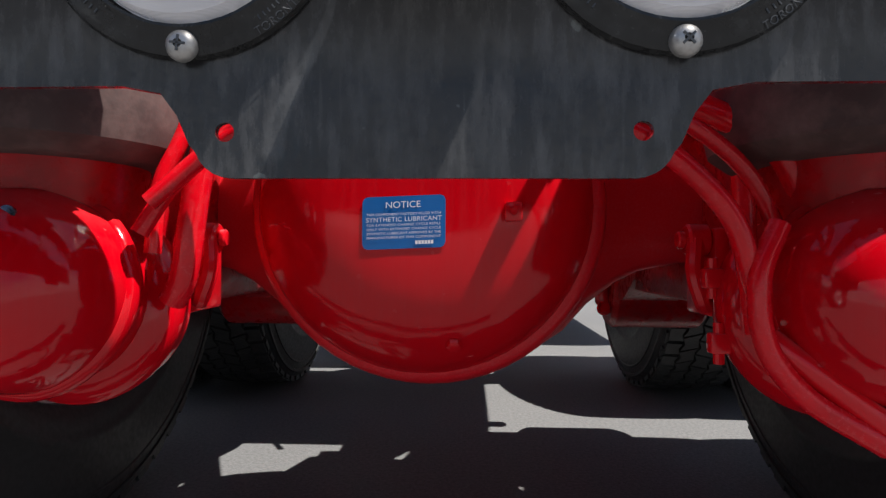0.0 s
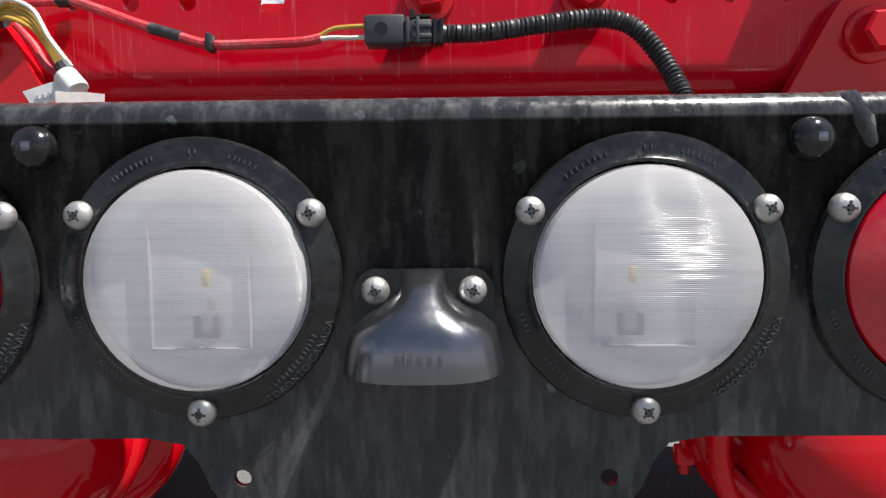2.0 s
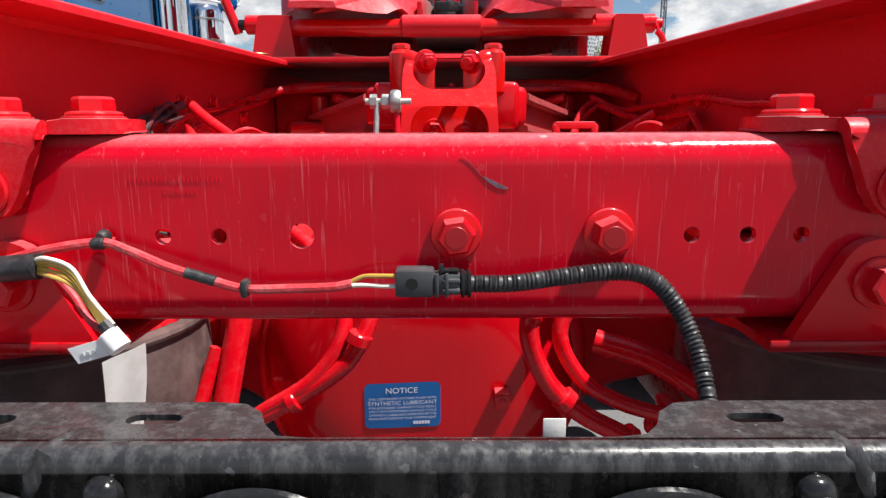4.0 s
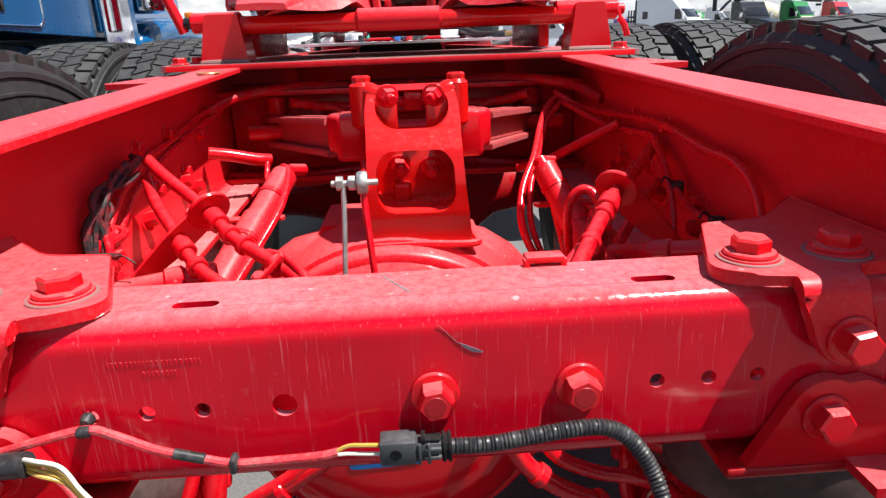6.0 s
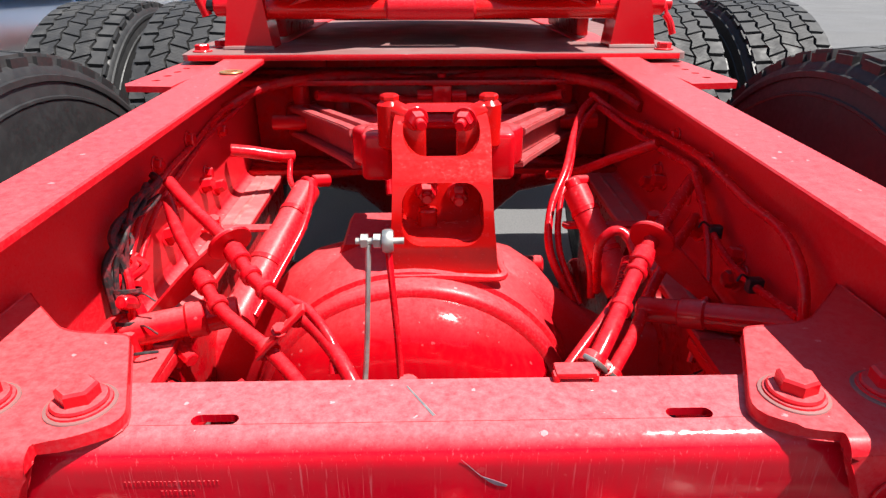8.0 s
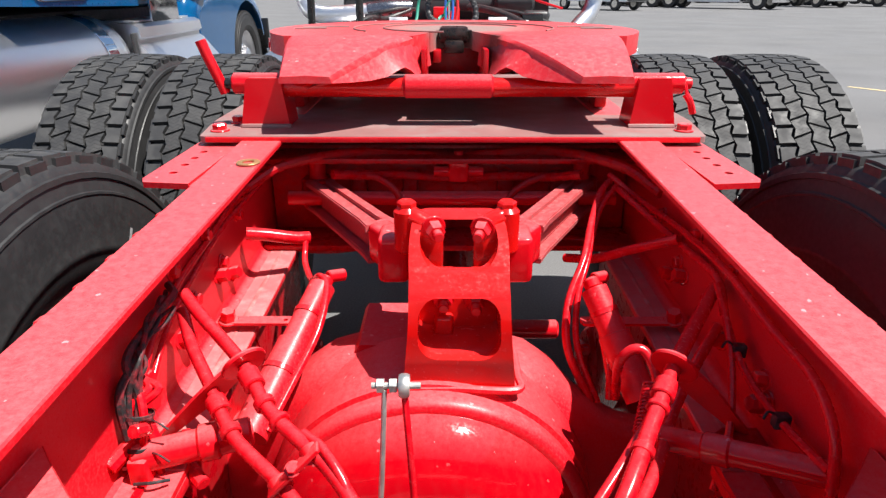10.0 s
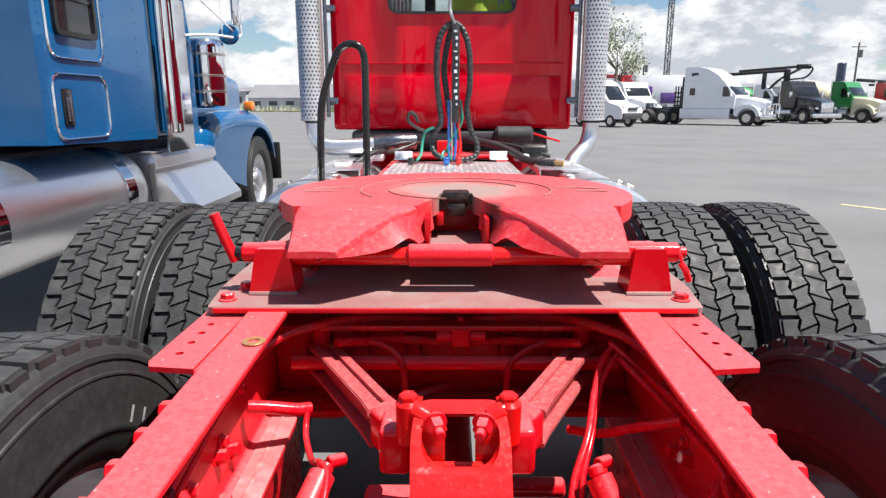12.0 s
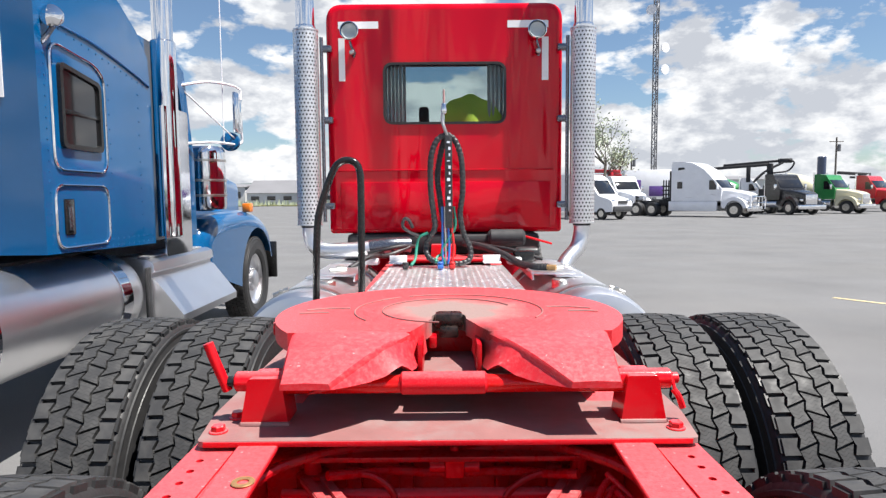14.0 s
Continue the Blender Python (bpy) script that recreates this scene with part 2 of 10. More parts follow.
BELLOWS = material("dusty_air_spring_rubber", (0.075, 0.045, 0.043), 0.75, vary=0.25, scale=12, dirt=(0.20, 0.13, 0.12), dirt_amount=0.6, dirt_scale=24, bump=0.2)
# the red paint darkened, shade put into its colour, for parts under the truck
SHADE_RED = material("red_paint_darkened_for_shade", (0.42, 0.0008, 0.006), 0.28, vary=0.2, scale=8, dirt=(0.16, 0.04, 0.035), dirt_amount=0.5, dirt_scale=30, spec=0.4)
BLUE = material("blue_paint", (0.001, 0.077, 0.213), 0.10, vary=0.06, scale=2, coat=0.5, dirt=(0.02, 0.10, 0.27), dirt_amount=0.10, dirt_scale=4, rough_vary=0.05)
WHITE_PAINT = material("white_paint", (0.78, 0.78, 0.8), 0.3, vary=0.05, coat=0.4)
WHITE_TAG = material("white_paper_tag", (0.78, 0.77, 0.75), 0.6, vary=0.06, scale=40, bump=0.2, bump_scale=90, dirt=(0.5, 0.48, 0.46), dirt_amount=0.4, dirt_scale=60)
WIRE_YELLOW = material("yellow_wire", (0.5, 0.3, 0.05), 0.45, vary=0.1, scale=60, dirt=(0.4, 0.33, 0.22), dirt_amount=0.4, dirt_scale=90)
WIRE_WHITE = material("white_wire", (0.72, 0.68, 0.58), 0.45, vary=0.1, scale=60)
WIRE_RED = material("red_sprayed_loom", (0.52, 0.03, 0.04), 0.5, vary=0.3, scale=50, dirt=(0.5, 0.25, 0.25), dirt_amount=0.5, dirt_scale=60, bump=0.4, bump_scale=300)
WIRE_BLACK = material("black_cable", (0.02, 0.02, 0.022), 0.4, vary=0.3, scale=50, dirt=(0.16, 0.15, 0.15), dirt_amount=0.4, dirt_scale=90)
STICKER_BLUE = material("blue_label_film", (0.006, 0.12, 0.40), 0.35, vary=0.06, scale=30)
STICKER_TEXT = material("pale_label_print", (0.72, 0.76, 0.82), 0.4, vary=0.04)
GREASE = material("black_grease", (0.012, 0.010, 0.009), 0.25, vary=0.4, scale=40, dirt=(0.12, 0.05, 0.04), dirt_amount=0.5, dirt_scale=30, bump=0.4)
GALV = material("galvanised_steel", (0.5, 0.5, 0.48), 0.4, metal=0.8, vary=0.2, scale=60, dirt=(0.4, 0.36, 0.25), dirt_amount=0.5, dirt_scale=60)
BRASS = material("yellow_zinc_washer", (0.45, 0.27, 0.12), 0.45, metal=0.6, vary=0.2, scale=90)
AMBER = material("amber_lens", (0.8, 0.2, 0.01), 0.25, vary=0.05, coat=0.5)
RED_LENS = material("red_lamp_lens", (0.46, 0.002, 0.014), 0.14, vary=0.12, scale=30, coat=0.6, dirt=(0.30, 0.001, 0.006), dirt_amount=0.6, dirt_scale=150)
MARK = material("dark_scratch", (0.16, 0.10, 0.13), 0.6, vary=0.3, scale=200)
STAMP = material("stamped_mark_red", (0.40, 0.006, 0.012), 0.35, vary=0.1)
REFLECTIVE = material("white_reflective_tape", (0.8, 0.8, 0.8), 0.35, vary=0.05, scale=60)
HIVIS = material("lime_green_cloth", (0.6, 0.82, 0.09), 0.8, vary=0.15, scale=8, bump=0.3, bump_scale=40)
CAB_TRIM = material("grey_cab_trim", (0.5, 0.5, 0.51), 0.8, vary=0.1)
DARK_TRIM = material("dark_cab_trim", (0.03, 0.03, 0.033), 0.7, vary=0.2)


def glass_material(name, tint, rough=0.0):
    m = bpy.data.materials.new(name)
    m.use_nodes = True
    nt = m.node_tree
    p = nt.nodes["Principled BSDF"]
    t = nt.nodes.new("ShaderNodeBsdfTransparent")
    t.inputs[0].default_value = (*tint, 1)
    p.inputs["Base Color"].default_value = (0.02, 0.02, 0.02, 1)
    p.inputs["Roughness"].default_value = 0.02 + rough
    fr = nt.nodes.new("ShaderNodeFresnel")
    fr.inputs[0].default_value = 1.5
    ad = nt.nodes.new("ShaderNodeMath"); ad.operation = "ADD"; ad.inputs[1].default_value = 0.05
    nt.links.new(fr.outputs[0], ad.inputs[0])
    mx = nt.nodes.new("ShaderNodeMixShader")
    nt.links.new(ad.outputs[0], mx.inputs[0])
    nt.links.new(t.outputs[0], mx.inputs[1]); nt.links.new(p.outputs[0], mx.inputs[2])
    nt.links.new(mx.outputs[0], nt.nodes["Material Output"].inputs[0])
    return m


GLASS = glass_material("clear_glass", (0.85, 0.9, 0.9))


def frosted_lens():
    """Milky ribbed polycarbonate: mostly diffuse, a little see-through."""
    m = material("frosted_lamp_lens", (0.70, 0.675, 0.675), 0.16, vary=0.05, scale=30, spec=0.8)
    nt = m.node_tree
    p = nt.nodes["Principled BSDF"]
    t = nt.nodes.new("ShaderNodeBsdfTransparent")
    t.inputs[0].default_value = (0.95, 0.95, 0.95, 1)
    mx = nt.nodes.new("ShaderNodeMixShader")
    mx.inputs[0].default_value = 0.5
    nt.links.new(t.outputs[0], mx.inputs[1]); nt.links.new(p.outputs[0], mx.inputs[2])
    nt.links.new(mx.outputs[0], nt.nodes["Material Output"].inputs[0])
    tc = nt.nodes.new("ShaderNodeTexCoord")
    # fine level flutes, each a little lighter or darker
    mp = nt.nodes.new("ShaderNodeMapping")
    mp.inputs["Scale"].default_value = (5, 5, 120)
    nz = nt.nodes.new("ShaderNodeTexNoise")
    nz.inputs["Scale"].default_value, nz.inputs["Detail"].default_value, nz.inputs["Roughness"].default_value = 1.4, 3, 0.6
    nt.links.new(tc.outputs["Object"], mp.inputs["Vector"]); nt.links.new(mp.outputs[0], nz.inputs["Vector"])
    mr = nt.nodes.new("ShaderNodeMapRange")
    mr.inputs["From Min"].default_value, mr.inputs["From Max"].default_value = 0.3, 0.7
    mr.inputs["To Min"].default_value, mr.inputs["To Max"].default_value = 0.90, 1.07
    nt.links.new(nz.outputs["Fac"], mr.inputs["Value"])
    mu = nt.nodes.new("ShaderNodeMix")
    mu.data_type, mu.blend_type = "RGBA", "MULTIPLY"
    mu.inputs["Factor"].default_value = 1.0
    nt.links.new(p.inputs["Base Color"].links[0].from_socket, mu.inputs["A"]); nt.links.new(mr.outputs[0], mu.inputs["B"])
    nt.links.new(mu.outputs["Result"], p.inputs["Base Color"])
    wv = nt.nodes.new("ShaderNodeTexWave")
    wv.wave_type, wv.bands_direction, wv.wave_profile = "BANDS", "Z", "SIN"
    wv.inputs["Scale"].default_value, wv.inputs["Distortion"].default_value = 330, 0.0
    nt.links.new(tc.outputs["Object"], wv.inputs["Vector"])
    ad = nt.nodes.new("ShaderNodeMath"); ad.operation = "MULTIPLY_ADD"
    ad.inputs[1].default_value = 3.0
    nt.links.new(nz.outputs["Fac"], ad.inputs[0]); nt.links.new(wv.outputs["Fac"], ad.inputs[2])
    b = nt.nodes.new("ShaderNodeBump")
    b.inputs["Strength"].default_value, b.inputs["Distance"].default_value = 0.11, 0.0005
    nt.links.new(ad.outputs[0], b.inputs["Height"]); nt.links.new(b.outputs[0], p.inputs["Normal"])
    bc = nt.nodes.new("ShaderNodeBump")
    bc.inputs["Strength"].default_value, bc.inputs["Distance"].default_value = 0.7, 0.0005
    nt.links.new(ad.outputs[0], bc.inputs["Height"]); nt.links.new(bc.outputs[0], p.inputs["Coat Normal"])
    p.inputs["Coat Weight"].default_value, p.inputs["Coat Roughness"].default_value = 0.42, 0.16
    return m


LENS = frosted_lens()
REFLECTOR = material("pale_lamp_reflector", (0.72, 0.72, 0.74), 0.4, vary=0.06, scale=30)


# ---- mesh tools ----
def bm_new():
    return bmesh.new()


def finish(name, bm, mat, angle=35):
    bmesh.ops.recalc_face_normals(bm, faces=bm.faces[:])
    me = bpy.data.meshes.new(name)
    bm.to_mesh(me)
    bm.free()
    me.materials.append(mat)
    me.shade_smooth()
    me.set_sharp_from_angle(angle=radians(angle))
    return me


def hang(ob, parent):
    ob.parent = parent
    if parent.parent is None:
        ob.matrix_parent_inverse = parent.matrix_basis.inverted()
    return ob


def part(name, bm, mat, parent, label="", angle=35):
    ob = new(name, finish(name, bm, mat, angle))
    hang(ob, parent)
    return tagged(ob, label)


def thing(name, at, label, category, group="", kind=""):
    ob = new(name)
    ob.location = at
    ob.empty_display_size = 0.1
    return tagged(ob, label, category, group, kind)


def box(bm, c, s, bevel=0.0, m=None, seg=2):
    mt = Matrix.Translation(c) if m is None else m @ Matrix.Translation(c)
    r = bmesh.ops.create_cube(bm, size=1.0, matrix=mt @ Matrix.Diagonal((*s, 1)))
    if bevel:
        es = list({e for v in r["verts"] for e in v.link_edges})
        bmesh.ops.bevel(bm, geom=es, offset=bevel, segments=seg, affect="EDGES", profile=0.5)
    return bm


def ring_faces(bm, rings, close=True, cap=(True, True)):
    vs = [[bm.verts.new(p) for p in ring] for ring in rings]
    n = len(vs[0])
    for a, b in zip(vs, vs[1:]):
        for i in range(n if close else n - 1):
            j = (i + 1) % n
            bm.faces.new((a[i], a[j], b[j], b[i]))
    if close:
        if cap[0]:
            bm.faces.new(vs[0])
        if cap[1]:
            bm.faces.new(vs[-1])
    return vs


def smooth_path(pts, step=6):
    P = [Vector(p) for p in pts]
    if len(P) < 3:
        return P
    Q = [P[0] * 2 - P[1]] + P + [P[-1] * 2 - P[-2]]
    out = []
    for i in range(1, len(Q) - 2):
        a, b, c, d = Q[i - 1], Q[i], Q[i + 1], Q[i + 2]
        for k in range(step):
            t = k / step
            out.append(0.5 * ((2 * b) + (c - a) * t + (2 * a - 5 * b + 4 * c - d) * t * t + (3 * b - a - 3 * c + d) * t ** 3))
    out.append(P[-1])
    return out


def sweep(bm, path, r, seg=10, radii=None):
    """A round bar along a path; r may be given point by point."""
    path = [Vector(p) for p in path]
    t0 = (path[1] - path[0]).normalized()
    up = Vector((0, 0, 1)) if abs(t0.z) < 0.9 else Vector((1, 0, 0))
    n = (up - t0 * up.dot(t0)).normalized()
    rings = []
    for i, p in enumerate(path):
        t = (path[min(i + 1, len(path) - 1)] - path[max(i - 1, 0)]).normalized()
        n = (n - t * n.dot(t)).normalized()
        b = t.cross(n)
        rr = radii[i] if radii else r
        rings.append([p + (n * math.cos(2 * math.pi * k / seg) + b * math.sin(2 * math.pi * k / seg)) * rr for k in range(seg)])
    ring_faces(bm, rings)
    return bm


def tube(bm, pts, r, seg=10, step=6):
    return sweep(bm, smooth_path(pts, step), r, seg)


def ribbed(bm, pts, r, pitch=0.004, depth=0.12, seg=12):
    """Corrugated conduit."""
    P = smooth_path(pts, 24)
    acc, rows, radii = 0.0, [P[0]], [r]
    for a, b in zip(P, P[1:]):
        length = (b - a).length
        k = max(1, int(length / (pitch / 4)))
        for i in range(1, k + 1):
            acc += length / k
            rows.append(a.lerp(b, i / k))
            radii.append(r * (1 - depth * (0.5 + 0.5 * math.cos(2 * math.pi * acc / pitch))))
    return sweep(bm, rows, r, seg, radii)


def cyl(bm, a, b, r, seg=20, r2=None, bevel=0.0):
    a, b = Vector(a), Vector(b)
    d = (b - a).normalized()
    r2 = r if r2 is None else r2
    if bevel:
        return sweep(bm, [a, a + d * 1e-5, a + d * bevel, b - d * bevel, b - d * 1e-5, b], r, seg, [r - bevel, r - bevel, r, r2, r2 - bevel, r2 - bevel])
    return sweep(bm, [a, b], r, seg, [r, r2])


def lathe(bm, prof, m=None, seg=32, cap=(True, True), phase=0.0):
    """prof: rows of (radius, height) round the local z axis."""
    m = m or Matrix()
    rings = [[m @ Vector((r * math.cos(2 * math.pi * k / seg + phase), r * math.sin(2 * math.pi * k / seg + phase), h)) for k in range(seg)] for r, h in prof]
    ring_faces(bm, rings, cap=cap)
    return bm


def axis_m(at, way):
    """Local z along way, at a place."""
    return Matrix.Translation(at) @ Vector(way).to_track_quat("Z", "Y").to_matrix().to_4x4()


def arc(cx, cy, r, a0, a1, n=6):
    return [(cx + r * math.cos(radians(a0 + (a1 - a0) * i / n)), cy + r * math.sin(radians(a0 + (a1 - a0) * i / n))) for i in range(n + 1)]


def rounded(pts, r, n=5):
    """Outline with its corners rounded; r: one radius or one for each corner."""
    out = []
    k = len(pts)
    for i in range(k):
        p, a, b = Vector(pts[i]), Vector(pts[i - 1]), Vector(pts[(i + 1) % k])
        rr = r[i] if isinstance(r, (list, tuple)) else r
        if rr <= 0:
            out.append(tuple(p))
            continue
        u, v = (a - p), (b - p)
        d = min(rr, u.length * 0.48, v.length * 0.48)
        s, e = p + u.normalized() * d, p + v.normalized() * d
        for j in range(n + 1):
            t = j / n
            out.append(tuple(s * (1 - t) ** 2 + p * 2 * t * (1 - t) + e * t * t))
    return out


def circle(cx, cy, r, n=20):
    return [(cx + r * math.cos(2 * math.pi * k / n), cy + r * math.sin(2 * math.pi * k / n)) for k in range(n)]


def slot(cx, cy, length, width, n=6):
    h, r = (length - width) / 2, width / 2
    return arc(cx + h, cy, r, -90, 90, n) + arc(cx - h, cy, r, 90, 270, n)


def sheet(bm, outer, holes, thick, m, chamfer=0.0):
    """A flat plate with real holes: outline in local x, y; thickness along local z from 0."""
    loops = [list(outer)] + [list(h) for h in holes]
    flat = [Vector((*p, 0)) for loop in loops for p in loop]
    tris = mathutils.geometry.tessellate_polygon([[Vector((*p, 0)) for p in loop] for loop in loops])
    lo = [bm.verts.new(m @ v) for v in flat]
    hi = [bm.verts.new(m @ (v + Vector((0, 0, thick)))) for v in flat]
    for a, b, c in tris:
        try:
            bm.faces.new((lo[a], lo[b], lo[c]))
            bm.faces.new((hi[c], hi[b], hi[a]))
        except ValueError:
            pass
    k = 0
    for loop in loops:
        n = len(loop)
        for i in range(n):
            j = (i + 1) % n
            try:
                bm.faces.new((lo[k + i], lo[k + j], hi[k + j], hi[k + i]))
            except ValueError:
                pass
        k += n
    return bm


# local x, y of a sheet laid into x, z (facing -y), x, y (facing up) or y, z (facing +x)
def in_xz(y):
    return Matrix.Translation((0, y, 0)) @ Matrix(((1, 0, 0, 0), (0, 0, 1, 0), (0, 1, 0, 0), (0, 0, 0, 1)))


def in_xy(z):
    return Matrix.Translation((0, 0, z))


def in_yz(x):
    return Matrix.Translation((x, 0, 0)) @ Matrix(((0, 0, 1, 0), (1, 0, 0, 0), (0, 1, 0, 0), (0, 0, 0, 1)))


MESHES = {}


def hex_bolt(parent, at, way, r=0.012, h=0.011, washer=True, mat=None, turn=0.0, name="bolt"):
    """Flanged hexagon head; meshes are shared by size and paint."""
    mat = mat or RED
    key = ("bolt", round(r, 4), round(h, 4), washer, mat.name)
    if key not in MESHES:
        bm = bm_new()
        z = 0.0
        if washer:
            lathe(bm, [(r * 1.32, 0), (r * 1.34, r * 0.12), (r * 1.26, r * 0.22), (r * 0.9, r * 0.26)], seg=24)
            z = r * 0.22
        lathe(bm, [(r, z), (r, z + h * 0.82), (r * 0.86, z + h), (r * 0.6, z + h)], seg=6)
        MESHES[key] = finish(name, bm, mat, 30)
    ob = new(name, MESHES[key])
    hang(ob, parent)
    ob.matrix_basis = axis_m(at, way) @ pose(0, 0, 0, 0, 0, turn)
    return ob


def cross_screw(parent, at, way, r=0.007, turn=0.0):
    key = ("screw", round(r, 4))
    if key not in MESHES:
        bm = bm_new()
        lathe(bm, [(r * 1.0, 0), (r, r * 0.25), (r * 0.86, r * 0.6), (r * 0.55, r * 0.82), (r * 0.28, r * 0.88)], seg=24, cap=(True, False))
        # cross recess: four sunk arms closed by a floor
        lathe(bm, [(r * 0.28, r * 0.88), (r * 0.12, r * 0.4), (0.0005, r * 0.35)], seg=24, cap=(False, True))
        heads = len(bm.faces)
        for a in (0, 90):
            box(bm, (0, 0, r * 0.86), (r * 0.98, r * 0.15, r * 0.12), m=pose(0, 0, 0, 0, 0, a))
        me = finish("screw", bm, SCREW_STEEL, 40)
        me.materials.append(GREY_PLASTIC)
        for poly in me.polygons:
            poly.material_index = 1 if poly.index >= heads else 0
        MESHES[key] = me
    head = MESHES[key]
    ob = new("screw", head)
    hang(ob, parent)
    ob.matrix_basis = axis_m(at, way) @ pose(0, 0, 0, 0, 0, turn)
    return ob


def text_mesh(body, size, align="CENTER", spacing=1.0):
    cu = bpy.data.curves.new("lettering", "FONT")
    cu.body, cu.size, cu.align_x, cu.align_y, cu.space_character = body, size, align, "CENTER", spacing
    tmp = bpy.data.objects.new("lettering", cu)
    me = bpy.data.meshes.new_from_object(tmp)
    bpy.data.objects.remove(tmp)
    return me


# ---- ground ----
def build_ground():
    bm = bm_new()
    rings = [0, 3, 8, 20, 60, 150, 400, 1500]
    grid = sorted({-v for v in rings} | set(rings))
    vs = {(x, y): bm.verts.new((x, y + 2, 0)) for x in grid for y in grid}
    for a, b in zip(grid, grid[1:]):
        for c, d in zip(grid, grid[1:]):
            bm.faces.new((vs[a, c], vs[b, c], vs[b, d], vs[a, d]))
    ob = new("ground", finish("ground", bm, ASPHALT))
    return tagged(ob, "pale grey worn asphalt truck yard", "ground", kind="structure")


def asphalt():
    m = material("asphalt", (0.125, 0.125, 0.127), 0.85, vary=0.16, scale=0.5, bump=0.8, bump_scale=160, dirt=(0.16, 0.158, 0.155), dirt_amount=0.6, dirt_scale=0.35)
    nt = m.node_tree
    p = nt.nodes["Principled BSDF"]
    src = p.inputs["Base Color"].links[0].from_socket
    tc = nt.nodes.new("ShaderNodeTexCoord")
    n = nt.nodes.new("ShaderNodeTexNoise")
    n.inputs["Scale"].default_value, n.inputs["Detail"].default_value, n.inputs["Roughness"].default_value = 110, 5, 0.8
    nt.links.new(tc.outputs["Object"], n.inputs["Vector"])
    mr = nt.nodes.new("ShaderNodeMapRange")
    mr.inputs["From Min"].default_value, mr.inputs["From Max"].default_value = 0.3, 0.7
    mr.inputs["To Min"].default_value, mr.inputs["To Max"].default_value = 0.6, 1.4
    nt.links.new(n.outputs["Fac"], mr.inputs["Value"])
    mx = nt.nodes.new("ShaderNodeMix")
    mx.data_type, mx.blend_type = "RGBA", "MULTIPLY"
    mx.inputs["Factor"].default_value = 1.0
    nt.links.new(src, mx.inputs["A"]); nt.links.new(mr.outputs[0], mx.inputs["B"])
    nt.links.new(mx.outputs["Result"], p.inputs["Base Color"])
    return m


ASPHALT = asphalt()
build_ground()

# ---- red tractor: rear end of the chassis ----
truck = thing("tractor_truck", (0, 2.4, 0), "glossy red three-axle tractor truck parked on asphalt, fifth wheel bare", "truck")


def rail_top(y):
    return 1.053 + 0.035 * (min(y, 1.8) - 1.4)


def frame_rails():
    for side in (-1, 1):
        bm = bm_new()
        # channel section opening inwards: (offset from outer face, height under the top)
        T, F, Hh = 0.009, 0.086, 0.272
        sec = [(0, 0.006), (0.006, 0), (F - 0.002, 0), (F, 0.002), (F, T), (T + 0.006, T), (T, T + 0.006), (T, Hh - T - 0.006), (T + 0.006, Hh - T), (F, Hh - T), (F, Hh), (0.006, Hh), (0, Hh - 0.006)]
        ys = [0.40, 0.7, 1.0, 1.4, 1.8, 3.0, 4.4, 6.4]
        rings = [[(side * (0.431 - o), y, rail_top(y) - h) for o, h in sec] for y in ys]
        ring_faces(bm, rings)
        rail = part("frame_rail", bm, RED_DUSTY, truck, "red painted steel channel rail, dusty top flange")
        # bolt heads through the web
        for y, dz in ((1.02, 0.09), (1.08, 0.17), (1.16, 0.09), (1.22, 0.17), (1.33, 0.12), (0.62, 0.2), (0.86, 0.2)):
            hex_bolt(rail, (side * 0.4215, y, rail_top(y) - dz), (-side, 0, 0), 0.011, 0.010, mat=RED)
        for y in (0.78, 0.86, 0.94, 1.02, 1.1):
            for dz in (0.03, 0.06):
                hex_bolt(rail, (side * 0.4315, y, rail_top(y) - dz - 0.01), (side, 0, 0), 0.0145, 0.030, mat=RED)
    # yellow washer lying on the left top flange
    bm = bm_new()
    z = rail_top(1.27) + 0.001
    lathe(bm, [(0.011, 0.0), (0.0205, 0.0), (0.0215, 0.0015), (0.0205, 0.003), (0.011, 0.003), (0.0105, 0.0015), (0.011, 0.0)], pose(-0.366, 1.272, z), 28, cap=(False, False))
    part("washer", bm, BRASS, truck, "yellow zinc plated washer on the rail flange")


frame_rails()


